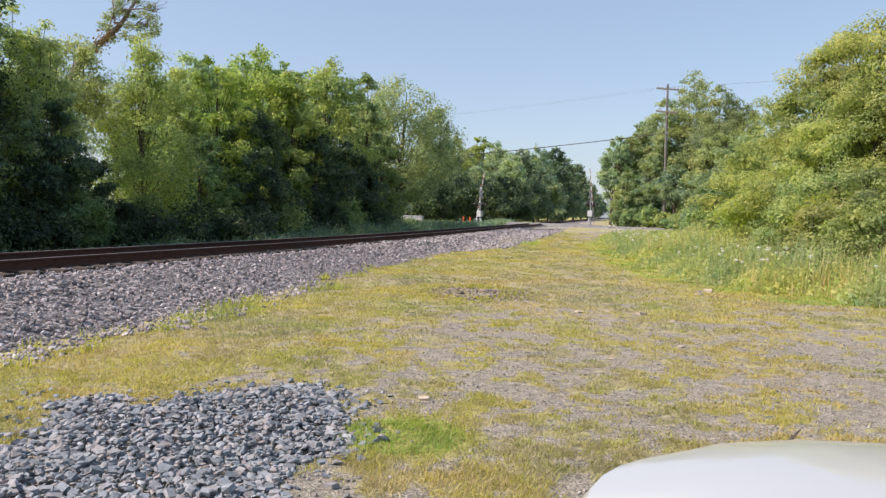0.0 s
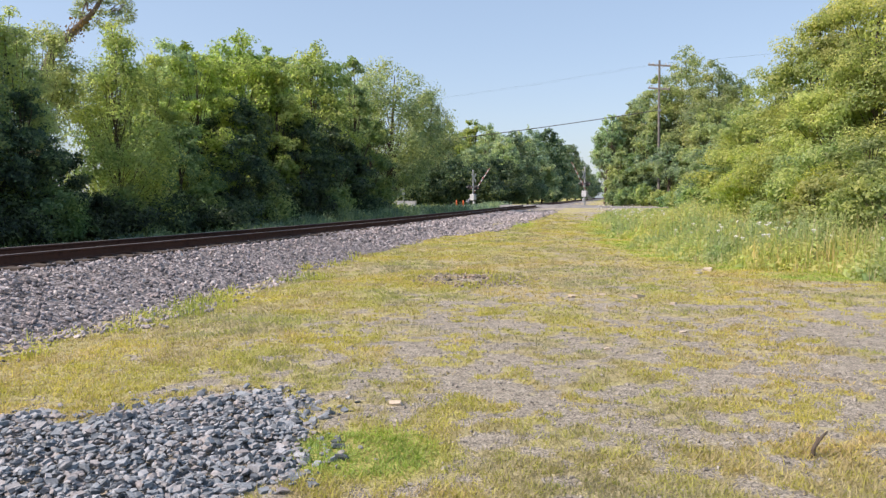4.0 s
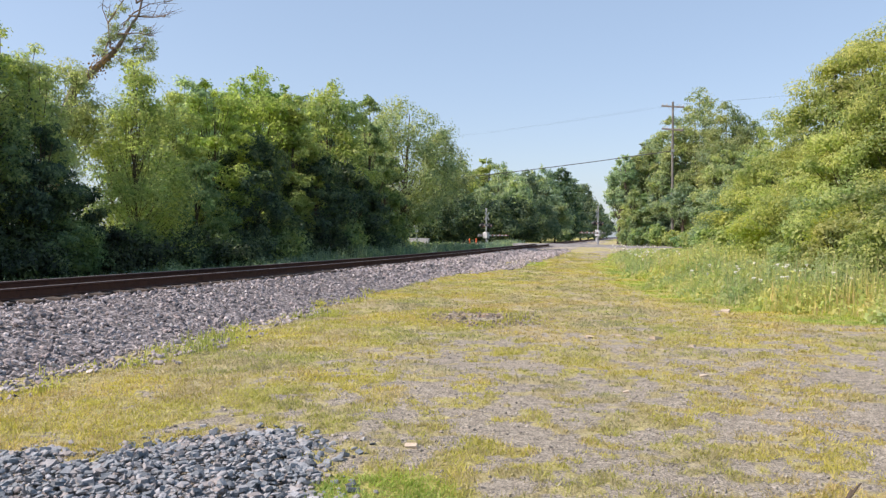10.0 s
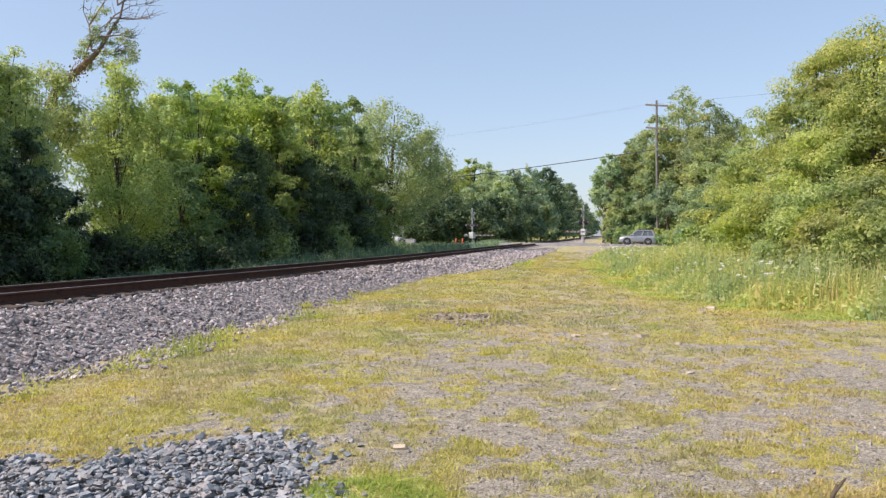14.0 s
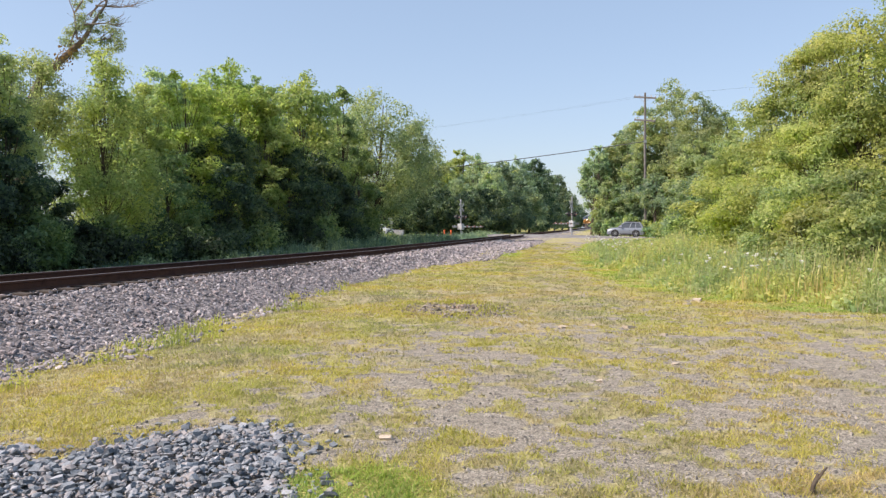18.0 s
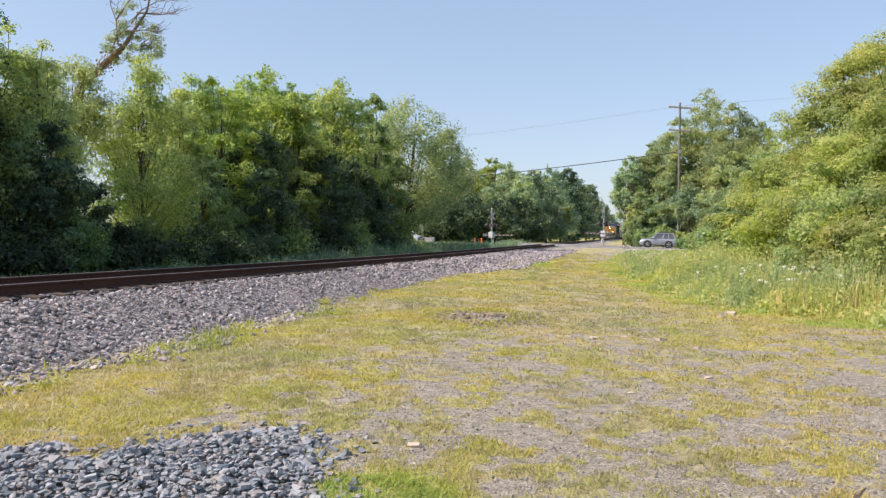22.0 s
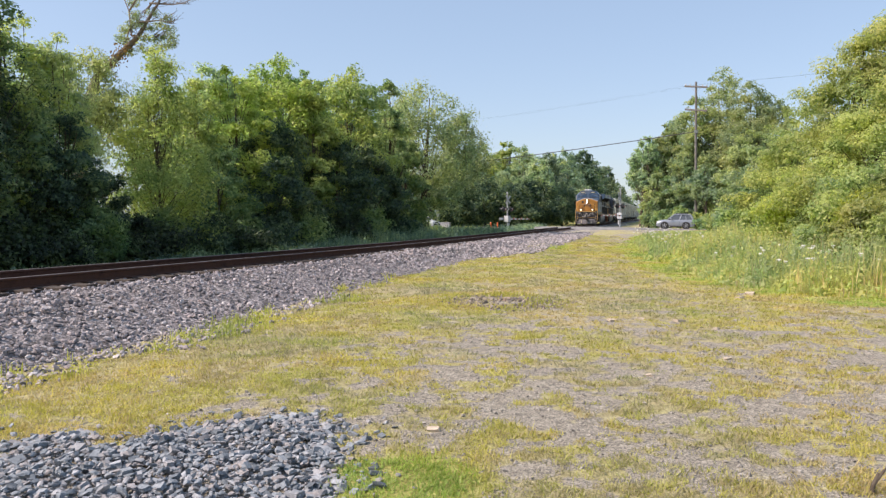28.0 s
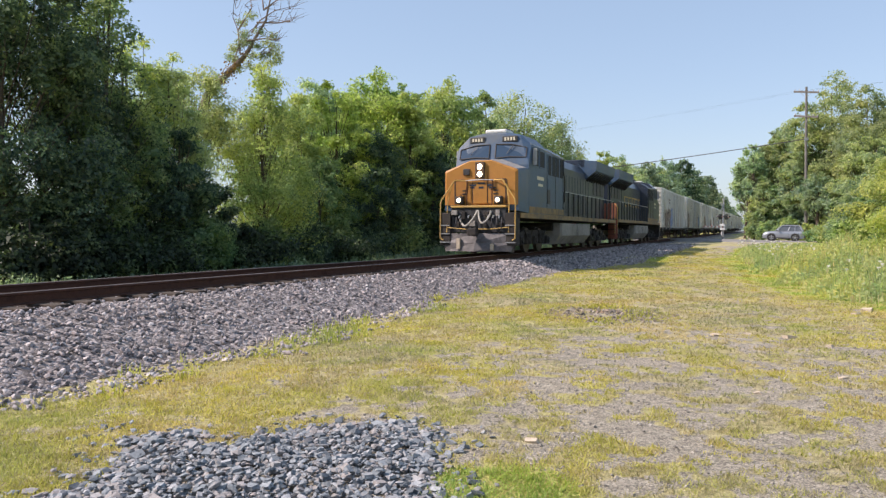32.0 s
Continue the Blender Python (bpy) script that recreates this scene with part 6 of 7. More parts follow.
def boxcar(seed, label):
    r = np.random.RandomState(seed)
    B = thing("boxcar", label, "boxcar", "boxcars of the freight train")
    half = 10.25
    part("body", Mesher().box(-half, half, -1.50, 1.50, 1.12, 4.62, 0.03), CREAM, B)
    part("roof", Mesher().prism([(-1.53, 4.60), (1.53, 4.60), (1.50, 4.68), (0, 4.86), (-1.50, 4.68)], -half - 0.03, half + 0.03, "x"), CREAM_ROOF, B)
    for c in range(13):
        x = -half + 0.6 + c * (2 * half - 1.2) / 12
        part("roof_rib", Mesher().prism([(-1.5, 4.685), (0, 4.865), (1.5, 4.685), (1.5, 4.72), (0, 4.90), (-1.5, 4.72)], x - 0.03, x + 0.03, "x"), CREAM_ROOF, B)
    for side in (-1, 1):
        for c in range(17):
            x = -half + 0.25 + c * (2 * half - 0.5) / 16
            if abs(x) > 1.9:
                part("side_post", Mesher().box(x - 0.05, x + 0.05, side * 1.50, side * 1.535, 1.15, 4.58, 0.01), CREAM, B)
        d = part("plug_door", Mesher().box(-1.6, 1.6, side * 1.50, side * 1.60, 1.22, 4.50, 0.02), CREAM, B)
        for x in (-0.9, 0.9):
            part("lock_rod", Mesher().cyl((x, side * 1.63, 1.3), (x, side * 1.63, 4.4), 0.03, None, 6), GALV, d)
        part("door_rail", Mesher().box(-4.8, 1.8, side * 1.56, side * 1.63, 1.10, 1.20, 0.01), GALV, B)
        part("side_sill", Mesher().box(-half, half, side * 1.42, side * 1.52, 0.95, 1.14, 0.02), GRIME, B)
        for c in range(3):
            x0 = r.uniform(-8.5, 5.5)
            w, hgt = r.uniform(1.4, 3.0), r.uniform(1.0, 1.7)
            if -4.4 < x0 < 1.7:
                x0 = x0 + 6 if x0 > -1.5 else x0 - 3.5
            x0 = min(max(x0, -9.8), 9.8 - w)
            m = Mesher()
            for k in range(9):
                u = k / 8
                cx, cz = x0 + w * u, 1.35 + hgt * (0.5 + 0.35 * math.sin(k * 2.1 + seed))
                tilt = r.uniform(-0.25, 0.25)
                hh = hgt * r.uniform(0.25, 0.5)
                bw = w * r.uniform(0.05, 0.10)
                m.prism([(cx - bw, cz - hh), (cx + bw, cz - hh + tilt * 0.4), (cx + bw * 0.8 + tilt, cz + hh), (cx - bw * 0.9 + tilt, cz + hh * 0.85)], side * 1.5, side * (1.540 + 0.003 * k), "y")
            part("sprayed_patch", m, (SPRAY_BLUE, SPRAY_DARK)[int(r.rand() < 0.5)], B, "unreadable sprayed lettering patch")
        for e in (-1, 1):
            part("end_panel", Mesher().box(e * (half - 1.5), e * half, side * 1.500, side * 1.512, 1.30, 4.56, 0.004), WHITEPAINT, B, "clean white end panel")
        for x in (-6.2, -3.4, 3.2, 6.4):
            part("rust_streak", Mesher().prism([(x - 0.5, 1.2), (x + 0.7, 1.2), (x + 0.35, 2.3), (x + 0.1, 3.1), (x - 0.25, 2.0)], side * 1.5, side * 1.508, "y"), RUSTY, B, "brown rust stain")
        part("marking_bars", Mesher().box(4.0, 5.4, side * 1.552, side * 1.558, 3.7, 3.85).box(4.0, 5.0, side * 1.552, side * 1.558, 3.45, 3.57), SPRAY_DARK, B)
        for e in (-1, 1):
            m = Mesher()
            for c in range(8):
                z = 1.25 + c * 0.42
                m.tube([(e * (half - 0.15), side * 1.60, z), (e * (half - 0.6), side * 1.60, z)], 0.012, 5)
            m.tube([(e * (half - 0.15), side * 1.60, 0.8), (e * (half - 0.15), side * 1.60, 4.3)], 0.012, 5)
            m.tube([(e * (half - 0.6), side * 1.60, 0.8), (e * (half - 0.6), side * 1.60, 4.3)], 0.012, 5)
            part("ladder", m, GALV, B)
    for e in (-1, 1):
        for c in range(9):
            z = 1.4 + c * 0.36
            part("end_rib", Mesher().box(e * half, e * (half + 0.06), -1.38, 1.38, z - 0.06, z + 0.06, 0.02), CREAM, B)
        part("end_platform", Mesher().box(e * half, e * (half + 0.28), -0.7, 0.7, 1.05, 1.10), GALV, B)
        coupler(B, e * half, e)
    part("centre_sill", Mesher().box(-half, half, -0.35, 0.35, 0.75, 1.12, 0.02), GRIME, B)
    truck(B, 7.6, [-0.9, 0.9], 0.46)
    truck(B, -7.6, [-0.9, 0.9], 0.46)
    return B


TRAIN_ANGLE = math.degrees(math.atan2(-TDIR.y, -TDIR.x))
NOSE_Y_32, SPEED_Y = 29.2, 19.87           # where the plough stands at the end, and metres a second along y


def train_pose(back, t, flip=False):
    """The pose of a vehicle whose middle runs so many metres behind the train's front."""
    y = NOSE_Y_32 + SPEED_Y * (32.0 - t) + back * TC
    return pose(track_x(y), y, float(rail_z(y)), 0, 0, TRAIN_ANGLE + (180 if flip else 0))


train = []
lead = locomotive("lead diesel locomotive with golden orange nose and blue-grey sides", BLUE_PAINT, NAVY_PAINT)
train.append((lead, 10.4, False))
second = locomotive("second diesel locomotive, dark navy, running backwards", NAVY_PAINT, NAVY_PAINT)
for ob in second.children:
    if ob.name.split(".")[0] in ("headlight", "ditch_light"):
        ob.data.materials[0] = CLEAR
        ob["label"] = "unlit round lamp"
    if ob.name.split(".")[0] in ("nose_front", "nose_door", "nose_panel"):
        ob.data.materials[0] = NAVY_PAINT
        if "label" in ob:
            del ob["label"]
for side in (-1, 1):
    m = Mesher()
    for k, (x0, x1) in enumerate(((-4.6, -3.2), (-2.9, -1.7), (-1.4, -0.6), (-0.3, 1.1), (1.4, 2.3))):
        m.box(x0, x1, side * 1.0, side * 1.006, 3.25, 3.33).box(x0 + 0.1, x1 - 0.1, side * 1.0, side * 1.006, 2.62 + 0.05 * (k % 2), 2.72 + 0.05 * (k % 2)).box(x0, x0 + 0.14, side * 1.0, side * 1.006, 2.72, 3.25)
    part("lettering_bars", m, STRIPE, second, "yellow unreadable lettering bars")
train.append((second, 10.4 + 21.2, True))
first = boxcar(1, "weathered cream refrigerator boxcar with sprayed patches")
other = boxcar(2, "weathered cream refrigerator boxcar with sprayed patches")
back = 10.4 + 21.2 + 10.6 + 11.0
for c in range(10):
    car = (first, other)[c] if c < 2 else copy_thing((first, other)[c % 2], pose(0, 0, 0))
    train.append((car, back + c * 21.9, c % 3 == 2))


# ---- road vehicles ----
def car_wheel(parent, x, y, radius, width):
    side = 1 if y > 0 else -1
    tyre = Mesher()
    prof = [(radius * 0.66, -width / 2), (radius * 0.93, -width / 2), (radius, -width * 0.32), (radius, width * 0.32), (radius * 0.93, width / 2), (radius * 0.66, width / 2)]
    n = 24
    rings = [[(x + p * math.cos(a), y + q, radius + p * math.sin(a)) for p, q in prof] for a in [2 * math.pi * k / n for k in range(n)]]
    v = [p for ring in rings for p in ring]
    k = len(prof)
    tyre.add(v, [(i * k + j, i * k + (j + 1) % k, ((i + 1) % n) * k + (j + 1) % k, ((i + 1) % n) * k + j) for i in range(n) for j in range(k)])
    w = part("wheel", Mesher().cyl((x, y - width * 0.4, radius), (x, y + width * 0.4, radius), radius * 0.67, None, 24), DARKPLASTIC, parent)
    part("tyre", tyre, TYRE, w, soft=True)
    m = Mesher()
    yo = y + side * width * 0.42
    for s in range(5):
        a = s * 2 * math.pi / 5 + 0.3
        m.prism([(x + math.cos(a - 0.35) * radius * 0.14, radius + math.sin(a - 0.35) * radius * 0.14), (x + math.cos(a - 0.13) * radius * 0.66, radius + math.sin(a - 0.13) * radius * 0.66), (x + math.cos(a + 0.13) * radius * 0.66, radius + math.sin(a + 0.13) * radius * 0.66), (x + math.cos(a + 0.35) * radius * 0.14, radius + math.sin(a + 0.35) * radius * 0.14)], yo - 0.01, yo + 0.015, "y")
    m.cyl((x, yo - 0.01, radius), (x, yo + 0.02 * side, radius), radius * 0.17, None, 12)
    ring = [(x + radius * 0.67 * math.cos(2 * math.pi * k / 24), yo, radius + radius * 0.67 * math.sin(2 * math.pi * k / 24)) for k in range(25)]
    m.tube(ring, 0.012, 5)
    part("rim", m, CHROME, w, "bright spoked rim")
    return w


def passenger_car(label, paint, length, width, height, hood_z, hood_x, rear_x, wind_top, roof_end, suv=True, radius=0.34, blunt=False):
    """Front to +x, ground at z 0. hood_x: foot of the windscreen; wind_top: its top; roof_end, rear_x: top and foot of the rear glass."""
    C = thing("car", label, "car")
    w, f, b = width / 2, length / 2, -length / 2
    belt = hood_z - 0.02

    def ring(x, wide, z0, zb, zc):
        return [(x, -wide * 0.94, z0), (x, -wide, z0 + 0.14), (x, -wide, zb - 0.25), (x, -wide * 0.975, zb - 0.07), (x, -wide * 0.90, zb - 0.005), (x, -wide * 0.55, zc - 0.012), (x, 0, zc), (x, wide * 0.55, zc - 0.012), (x, wide * 0.90, zb - 0.005), (x, wide * 0.975, zb - 0.07), (x, wide, zb - 0.25), (x, wide, z0 + 0.14), (x, wide * 0.94, z0)]
    top = hood_z
    rings = [ring(b, w * 0.86, 0.42, belt - 0.10, top - 0.08), ring(b + 0.06, w * 0.95, 0.34, belt - 0.03, top - 0.02), ring(b + 0.35, w, 0.26, belt + 0.02, top + 0.02), ring(rear_x, w, 0.24, belt + 0.03, top + 0.03),
             ring(hood_x - 0.3, w, 0.24, belt, top + 0.03), ring(hood_x, w, 0.24, belt - 0.02, top + 0.03), ring((hood_x + f) / 2, w * 0.99, 0.24, belt - 0.06, top - 0.01), ring(f - 0.35, w * 0.95, 0.24, belt - 0.12, top - 0.07), ring(f - 0.14, w * 0.90, 0.26, belt - 0.20, top - 0.15), ring(f - 0.03, w * 0.82, 0.30, belt - 0.32, top - 0.29), ring(f, w * 0.76, 0.36, belt - 0.44, top - 0.43)]
    if blunt:
        rings = rings[:6] + [ring(f - 0.95, w, 0.24, belt - 0.05, top - 0.015)]
        for k in range(11):
            u = k / 10
            back = 0.80 * (1 - math.sin(u * math.pi / 2))
            wide = max(math.sqrt(max(1 - ((0.80 - back) / 0.82) ** 2, 0)), 0.12)
            rings.append(ring(f - back, w * wide, 0.24 + 0.12 * u * u, belt - 0.05 - 0.10 * u ** 3, top - 0.025 - 0.10 * u ** 3))
    part("body", Mesher().loft(rings), paint, C, soft=True)

    def cabin(x, wide, z, crown):
        return [(x, -wide, z), (x, -wide * 0.6, z + crown * 0.8), (x, 0, z + crown), (x, wide * 0.6, z + crown * 0.8), (x, wide, z)]
    # roof and pillars in paint, glass set on them
    rt, rw = height - 0.05, w * 0.74
    roof = Mesher().loft([cabin(wind_top, rw * 0.97, rt - 0.06, 0.07) + [(wind_top, 0.0, rt - 0.09)], cabin((wind_top + roof_end) / 2, rw * 1.02, rt - 0.05, 0.10) + [((wind_top + roof_end) / 2, 0.0, rt - 0.08)], cabin(roof_end, rw * 0.97, rt - 0.07, 0.07) + [(roof_end, 0.0, rt - 0.10)]])
    part("roof", roof, paint, C, soft=True)
    for side in (-1, 1):
        part("roof_side", Mesher().tube([(hood_x - 0.15, side * w * 0.87, hood_z + 0.06), (wind_top, side * rw * 0.98, rt - 0.05), ((wind_top + roof_end) / 2, side * rw * 1.02, rt - 0.03), (roof_end, side * rw * 0.98, rt - 0.06), (rear_x + 0.05, side * w * 0.90, hood_z + 0.1)], [0.04, 0.06, 0.065, 0.07, 0.07], 8), paint, C, soft=True)
    base = hood_z + 0.005
    glass_body = Mesher().loft([[(hood_x + 0.02, -w * 0.88, base), (hood_x + 0.02, w * 0.88, base), (rear_x, w * 0.88, base), (rear_x, -w * 0.88, base)], [(wind_top, -rw * 0.96, rt - 0.03), (wind_top, rw * 0.96, rt - 0.03), (roof_end, rw * 0.94, rt - 0.04), (roof_end, -rw * 0.94, rt - 0.04)]])
    part("window_glass", glass_body, DARKGLASS, C, "dark tinted windows")
    for side in (-1, 1):
        for xb, xt, th in ((hood_x + 0.02, wind_top, 0.05), (rear_x + 0.02, roof_end, 0.09), ((hood_x + rear_x) / 2 + 0.1, (wind_top + roof_end) / 2 + 0.05, 0.05)) + (((rear_x + 0.75, roof_end + 0.42, 0.04),) if suv else ()):
            part("pillar", Mesher().tube([(xb, side * w * 0.895, base - 0.02), (xt, side * rw * 0.975, rt - 0.02)], th, 6), paint, C)
        part("mirror", Mesher().box(hood_x - 0.42, hood_x - 0.24, side * (w + 0.02), side * (w + 0.20), hood_z + 0.02, hood_z + 0.16, 0.04), paint, C)
        for x0, x1 in ((hood_x - 1.25, hood_x - 0.22), (hood_x - 2.2, hood_x - 1.30)):
            part("door_seam", Mesher().box(x0 - 0.006, x0 + 0.006, side * w * 0.99, side * (w + 0.004), 0.40, belt - 0.1), DARKPLASTIC, C)
            part("handle", Mesher().box(x0 + 0.10, x0 + 0.28, side * w, side * (w + 0.03), belt - 0.22, belt - 0.18, 0.008), paint, C)
        part("sill_trim", Mesher().box(b + 1.1, f - 1.1, side * w * 0.93, side * (w + 0.015), 0.22, 0.36, 0.02), DARKPLASTIC, C)
        part("headlight", Mesher().box(f - (0.50 if blunt else 0.30), f - (0.26 if blunt else 0.055), side * w * 0.52, side * w * 0.83, hood_z - 0.33, hood_z - 0.20, 0.03), CLEAR, C)
        part("tail_light", Mesher().box(b + 0.0, b + 0.16, side * w * 0.70, side * w * 0.965, belt - 0.30, belt - 0.05, 0.02), TAIL, C)
        for x in (f - 0.88, b + 0.88):
            m = Mesher().cyl((x, side * w * 0.86, radius + 0.01), (x, side * (w + 0.006), radius + 0.01), radius * 1.14, None, 24)
            part("wheel_arch", m, DARKPLASTIC, C)
            car_wheel(C, x, side * (w - 0.07), radius, 0.22)
        if suv:
            part("roof_rail", Mesher().tube([(wind_top - 0.1, side * rw * 0.9, rt + 0.03), (wind_top - 0.25, side * rw * 0.92, rt + 0.08), (roof_end + 0.25, side * rw * 0.92, rt + 0.08), (roof_end + 0.1, side * rw * 0.9, rt + 0.03)], 0.02, 6), DARKPLASTIC, C)
    part("front_bumper", Mesher().box(f - 0.12, f + 0.02, -w * (0.35 if blunt else 0.72), w * (0.35 if blunt else 0.72), 0.30, 0.52, 0.04), DARKPLASTIC, C)
    part("grille", Mesher().box(f - 0.06, f + 0.012, -w * 0.42, w * 0.42, 0.56, 0.70, 0.02), DARKPLASTIC, C)
    part("rear_bumper", Mesher().box(b - 0.03, b + 0.15, -w * 0.85, w * 0.85, 0.36, 0.58, 0.04), DARKPLASTIC, C)
    part("plate", Mesher().box(f + 0.012, f + 0.025, -0.15, 0.15, 0.44, 0.55), WHITEPAINT, C)
    return C


suv = passenger_car("silver sport utility car waiting at the crossing", SILVER, 3.98, 1.80, 1.66, 1.00, 0.78, -1.84, 0.10, -1.50, True, 0.37)
waiting = passenger_car("pale car waiting behind weeds across the track", CARWHITE, 4.5, 1.8, 1.52, 0.95, 0.85, -1.85, 0.15, -1.25, False, 0.33)
own = passenger_car("white car with a plain rounded hood parked on stony grass", CARWHITE, 4.5, 1.84, 1.54, 1.085, 0.95, -1.9, 0.10, -1.25, False, 0.33, True)
own.matrix_basis = pose(1.165, -0.47, float(ground_z(1.1, -0.5)) - 0.020, 0, 0, 95)


def road_pose(s, lane, heading):
    """On the road, s metres past the track; heading 1 runs away from the viewer's side."""
    mid, ahead, across = road_at(s)
    p = mid + across * lane
    ahead = ahead * heading
    slope = math.degrees(math.atan2(float(road_z(s + 1.3) - road_z(s - 1.3)), 2.6))
    return pose(p.x, p.y, float(road_z(s)) + 0.012, 0, -slope * heading, math.degrees(math.atan2(ahead.y, ahead.x)))


# ---- crossing signals ----
def crossing_signal(label):
    """Mast at the origin; its gate reaches along +x, its lamps face along +y and -y."""
    S = thing("crossing_signal", label, "crossing signal", "signals at the crossing")
    part("base", Mesher().box(-0.28, 0.28, -0.28, 0.28, -0.15, 0.12, 0.03), CONCRETE, S)
    part("mast", Mesher().cyl((0, 0, 0.1), (0, 0, 4.45), 0.09, 0.085, 14), GALV, S, "grey metal mast")
    part("finial", Mesher().cyl((0, 0, 4.45), (0, 0, 4.55), 0.085, 0.03, 12), GALV, S)
    for a in (45, -45):
        m = Mesher().box(-0.61, 0.61, -0.105, -0.085, -0.115, 0.115, 0.01)
        part("crossbuck_board", m, ALU, S, "white crossbuck board", at=pose(0, 0, 3.72, 0, a, 0))
    part("lamp_arm", Mesher().tube([(-0.78, 0, 2.62), (0.78, 0, 2.62)], 0.035, 8), GALV, S)
    for x in (-0.70, 0.70):
        for side in (-1, 1):
            lamp = part("flasher", Mesher().cyl((x, side * 0.06, 2.62), (x, side * 0.10, 2.62), 0.305, None, 20).cyl((x, 0, 2.62), (x, side * 0.2, 2.62), 0.12, None, 14), BLACKPAINT, S, "black round flasher target")
            part("lens", Mesher().cyl((x, side * 0.2, 2.62), (x, side * 0.215, 2.62), 0.115, None, 16), REDLENS, lamp)
            m = Mesher()
            rings = []
            for k in range(9):
                a = math.radians(-15 + k * 26.25)
                rings.append((math.cos(a) * 0.13, math.sin(a) * 0.13))
            for k in range(8):
                (a0, c0), (a1, c1) = rings[k], rings[k + 1]
                m.add([(x + a0, side * 0.2, 2.62 + c0), (x + a1, side * 0.2, 2.62 + c1), (x + a1, side * 0.42, 2.62 + c1), (x + a0, side * 0.42, 2.62 + c0), (x + a0 * 1.08, side * 0.2, 2.62 + c0 * 1.08), (x + a1 * 1.08, side * 0.2, 2.62 + c1 * 1.08), (x + a1 * 1.08, side * 0.42, 2.62 + c1 * 1.08), (x + a0 * 1.08, side * 0.42, 2.62 + c0 * 1.08)], [(0, 1, 2, 3), (7, 6, 5, 4), (3, 2, 6, 7), (0, 4, 5, 1)])
            part("hood", m, BLACKPAINT, lamp)
    part("mechanism_box", Mesher().box(-0.28, 0.22, -0.30, 0.30, 1.15, 1.85, 0.03), ALU, S, "pale gate machine housing")
    part("junction_box", Mesher().box(-0.14, 0.14, -0.22, -0.08, 0.5, 1.0, 0.02), ALU, S)
    part("bell", Mesher().cyl((0, 0, 4.50), (0, 0, 4.62), 0.13, 0.10, 14), GALV, S)
    arm = part("gate_arm", Mesher().box(-0.75, 0.35, -0.035, 0.035, -0.07, 0.07, 0.01), GALV, S, "red and white striped gate arm")
    for c in range(12):
        x0 = 0.30 + c * 0.42
        part("stripe", Mesher().box(x0, x0 + 0.42, -0.022, 0.022, -0.085 + 0.003 * c, 0.085 - 0.003 * c, 0.004), (WHITEPAINT, REDPAINT)[c % 2], arm)
    for side in (-1, 1):
        part("counterweight", Mesher().box(-0.95, -0.55, side * 0.08, side * 0.16, -0.14, 0.14, 0.02), GALV, arm)
    for x in (1.9, 3.4, 4.8):
        part("gate_lamp", Mesher().cyl((x, 0, 0.05), (x, 0, 0.16), 0.05, None, 10), REDLENS, arm)
    arm.matrix_basis = pose(0.0, 0.36, 1.5)
    return S, arm


ang = math.degrees(math.atan2(0.80, 0.60))
signal_a, arm_a = crossing_signal("crossing signal with white crossbuck, flashers and lowered gate")
signal_a.matrix_basis = pose(3.98, 88.0, float(ground_z(3.98, 88.0)) + 0.0, 0, 0, ang)
signal_b, arm_b = crossing_signal("crossing signal with flashers and gate beside the road")
signal_b.matrix_basis = pose(16.87, 88.04, float(ground_z(16.87, 88.04)) + 0.0, 0, 0, ang + 180)

# ---- posts, signs and poles ----
for x in (2.0, 2.75):
    gz1 = float(ground_z(x, 85.1))
    o = thing("marker_post", "slim orange plastic marker post by the crossing", "marker post", "orange marker posts", pose(x, 85.1, gz1))
    part("post", Mesher().cyl((0, 0, -0.1), (0, 0, 1.10), 0.095, 0.085, 12), ORANGE, o)
    part("cap", Mesher().cyl((0, 0, 1.10), (0, 0, 1.16), 0.10, 0.06, 12), ORANGE, o)
gz1 = float(ground_z(-3.95, 90))
o = thing("road_sign", "leaning pale grey sign panel on a thin steel post", "road sign", at=pose(-3.95, 90.0, gz1, 0, -8, 10))
part("post", Mesher().box(-0.045, 0.045, -0.02, 0.02, -0.2, 2.9 - gz1), GALV, o)
part("panel", Mesher().box(-0.24, 0.24, -0.035, -0.02, 2.1 - gz1, 2.95 - gz1, 0.01), ALU, o, "back of a flat sign panel")
o = thing("concrete_block", "low pale concrete block half hidden in weeds", "concrete block", at=pose(-4.5, 101.5, float(ground_z(-4.5, 101.5)), 0, 0, -8))
part("block", Mesher().box(-1.45, 1.45, -0.5, 0.5, -0.2, 0.95, 0.05), CONCRETE, o)
part("lid", Mesher().box(-1.5, 1.5, -0.55, 0.55, 0.95, 1.03, 0.02), CONCRETE, o)

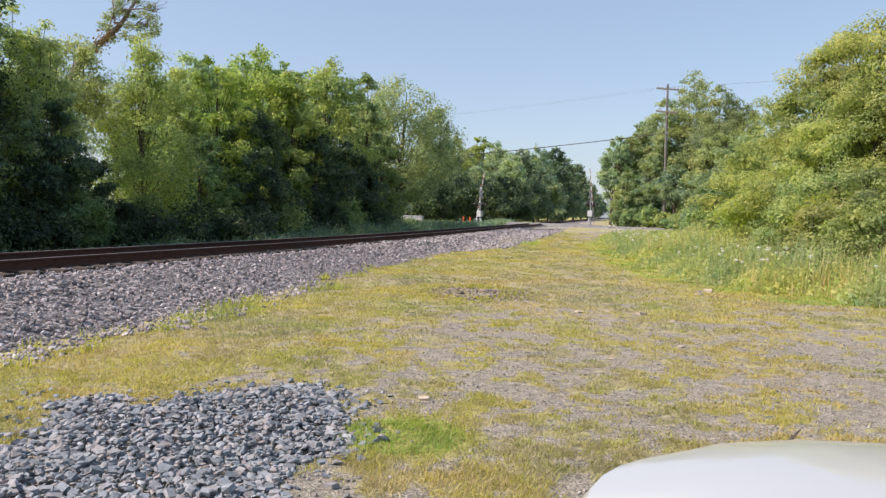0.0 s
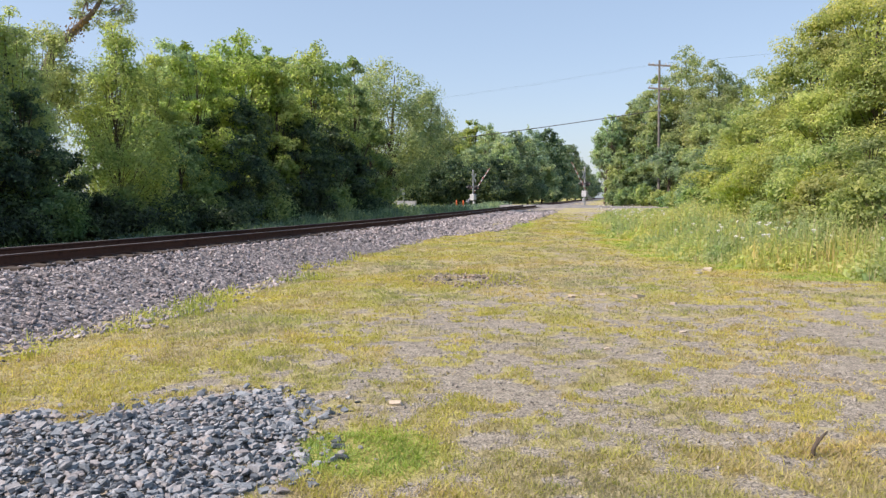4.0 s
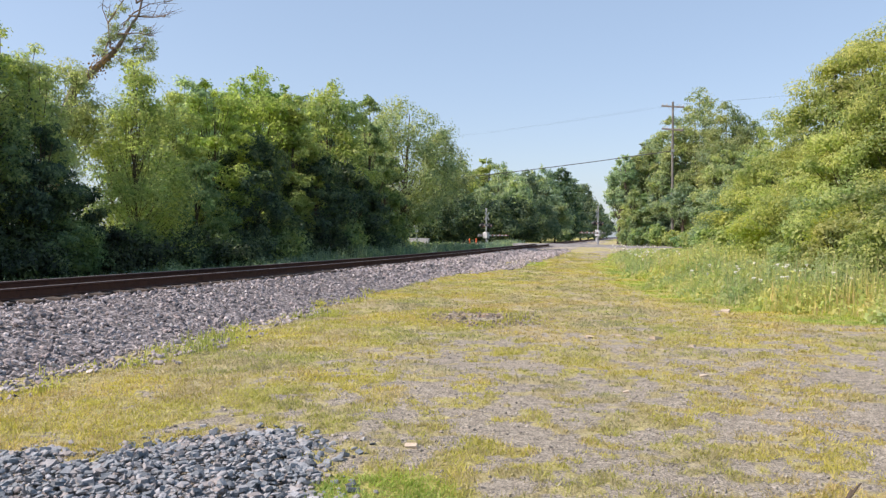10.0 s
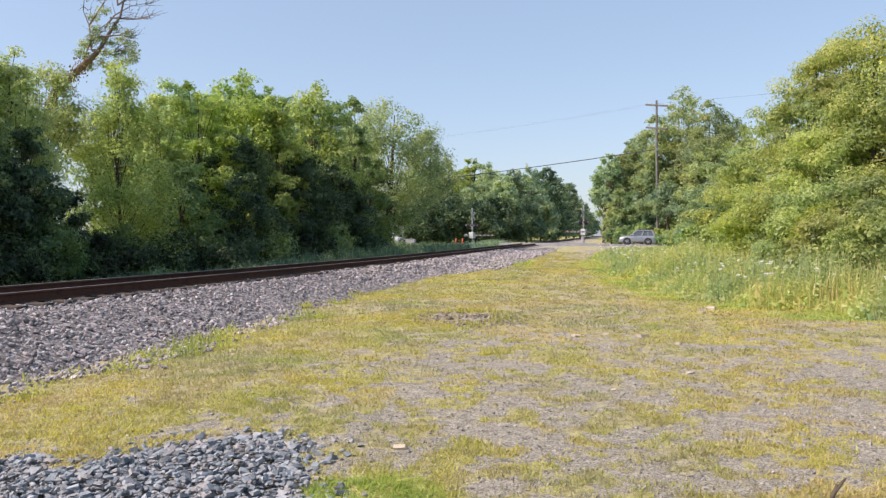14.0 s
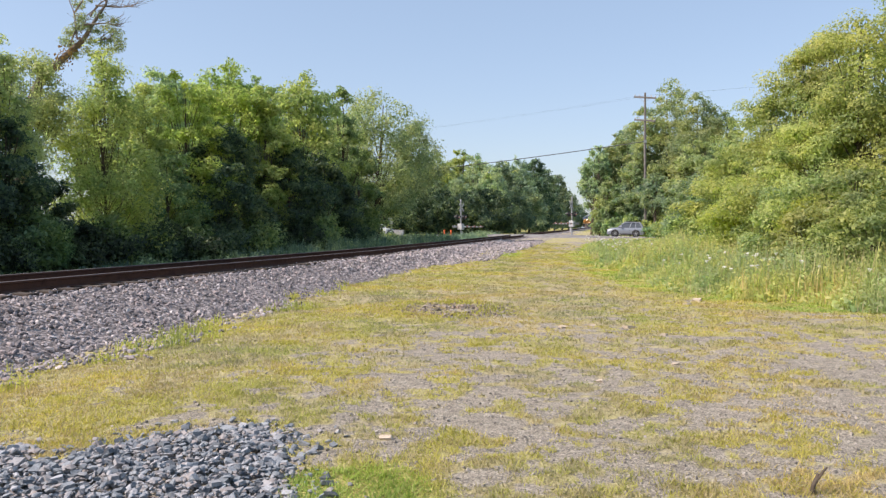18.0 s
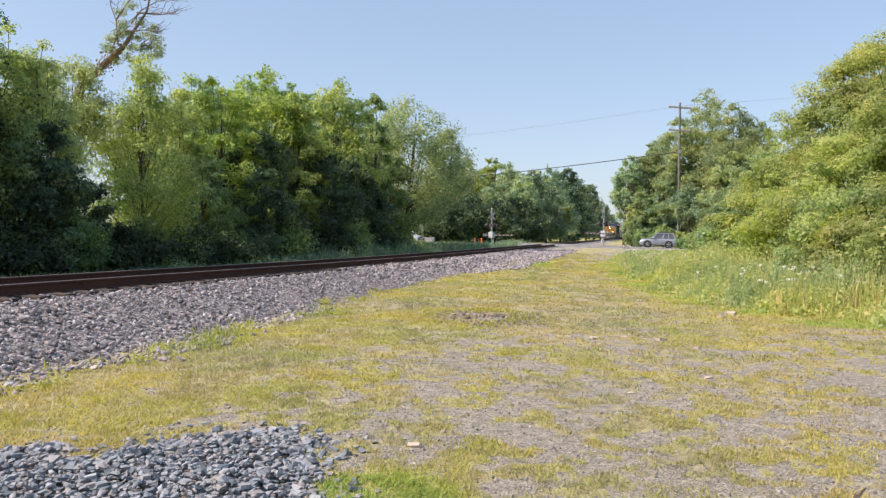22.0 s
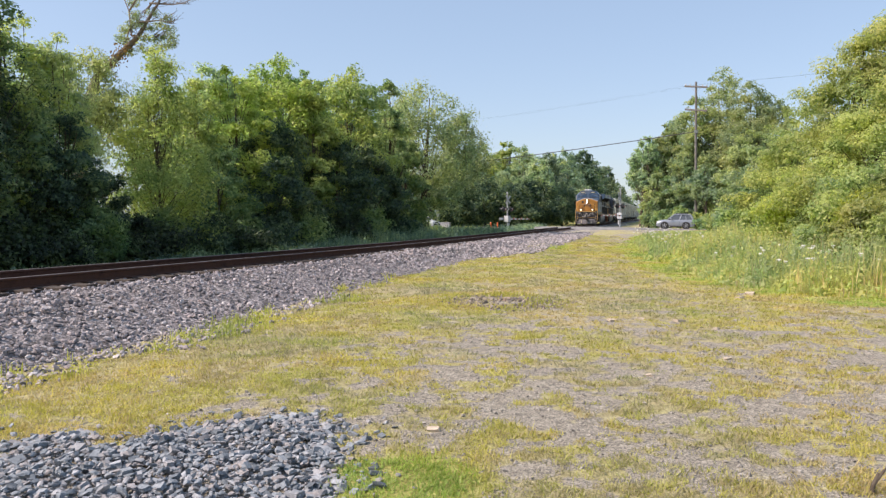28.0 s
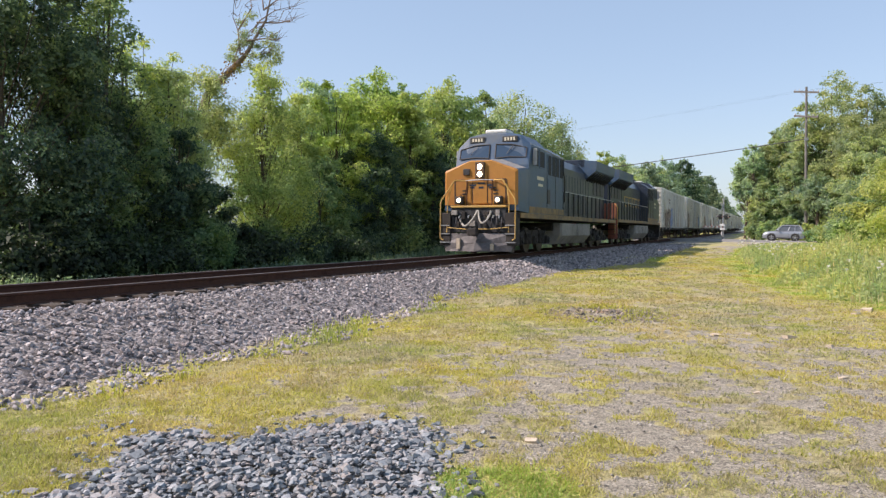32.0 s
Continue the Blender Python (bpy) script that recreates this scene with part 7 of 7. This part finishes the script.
px0, py0 = 26.48, 92.0
pz = float(ground_z(px0, py0))
P = thing("utility_pole", "weathered wooden utility pole with two crossarms", "utility pole", at=pose(px0, py0, pz))
part("pole", Mesher().tube([(0.14, 0, -0.5), (0.07, 0, 5.5), (0, 0, 11), (-0.03, 0, 18.0 - pz)], [0.18, 0.165, 0.145, 0.12], 12), POLEWOOD, P, soft=True)
for z, half in ((17.4 - pz, 1.35), (14.65 - pz, 1.3)):
    arm = part("crossarm", Mesher().box(-half, half, -0.19, -0.06, z - 0.10, z + 0.10, 0.012), POLEWOOD, P, at=pose(0, 0, 0, 0, 0, -30) @ pose(0, 0, z, 0, 8, 0) @ pose(0, 0, -z))
    for x in (-half + 0.12, -half + 0.6, half - 0.6, half - 0.12):
        part("insulator", Mesher().cyl((x, -0.12, z + 0.07), (x, -0.12, z + 0.22), 0.05, 0.065, 8).cyl((x, -0.12, z + 0.22), (x, -0.12, z + 0.31), 0.065, 0.03, 8), ALU, arm)
    part("brace", Mesher().tube([(-0.6, -0.13, z - 0.06), (0, -0.12, z - 0.65), (0.6, -0.13, z - 0.06)], 0.02, 5), GALV, arm)
part("bracket", Mesher().box(-0.2, 0.2, -0.22, -0.10, 11.3, 11.65, 0.01), GALV, P)


def cable(label, a, c, sag, radius):
    a, c = Vector(a), Vector(c)
    pts = [a.lerp(c, u) - Vector((0, 0, sag * 4 * u * (1 - u))) for u in [k / 16 for k in range(17)]]
    return tagged(new("overhead_cable", Mesher().tube(pts, radius, 6).mesh("overhead_cable", CABLE)), label, "cable", "overhead cables")


cable("thick black cable hanging across the track", (26.4, 91.8, 12.1), (-24.5, 140.5, 10.1), 0.55, 0.05)
for dx, z in ((-1.0, 17.65), (0.9, 17.65)):
    cable("thin power line high above the track", (px0 + dx * 0.95, py0 - dx * 0.55, z), (-47 + dx, 158, z + 1.1), 1.4, 0.0045)
    cable("thin power line high above the weeds", (px0 + dx * 0.95, py0 - dx * 0.55, z), (84 + dx, 40, z + 0.5), 1.1, 0.0045)

# short broken stub standing in the gravel
o = thing("dead_stub", "short dark broken plant stub standing in gravel", "plant stub", at=pose(2.42, 4.88, float(ground_z(2.42, 4.88))))
part("stem", Mesher().tube([(0, 0, -0.03), (0.01, 0, 0.05), (0.045, 0.01, 0.12)], [0.017, 0.014, 0.010], 7), BARK, o)
part("twig", Mesher().tube([(0.01, 0, 0.05), (0.07, 0.0, 0.14), (0.10, 0.01, 0.16)], [0.010, 0.008, 0.004], 6), BARK, o)


# ---- what moves ----
GATE = [(0, 76), (1, 70), (2, 61), (2.5, 55), (3.5, 45), (4.5, 36), (5, 31), (5.5, 26), (6, 21), (6.5, 15), (7, 10), (7.5, 7), (8, 4), (9, 0.5), (10, 0), (20, 0), (32, 0)]


def motions():
    for vehicle, behind, flip in train:
        walk(vehicle, [(t, train_pose(behind, t, flip)) for t in (0, 4, 8, 12, 16, 18, 20, 22, 23, 24, 25, 26, 27, 28, 29, 30, 31, 32)])
    stop = -12.25
    roll = [(0, 36.0), (9, 17.5), (10, 13.4), (11, 7.0), (11.6, 3.9), (12, 2.7), (12.5, 1.75), (13, 0.87), (13.5, 0.2), (14, 0.0), (20, 0.0), (32, 0.0)]
    walk(suv, [(t, road_pose(stop - d, 1.5, 1)) for t, d in roll])
    come = [(0, 34.0), (9, 28.0), (11, 20.0), (12, 9.0), (13, 2.5), (13.6, 0.4), (14, 0.0), (20, 0.0), (32, 0.0)]
    walk(waiting, [(t, road_pose(20.0 + d, -1.7, -1)) for t, d in come])
    for arm in (arm_a, arm_b):
        walk(arm, [(t, pose(0.0, 0.36, 1.5, 0, -a, 0)) for t, a in GATE])


motions()
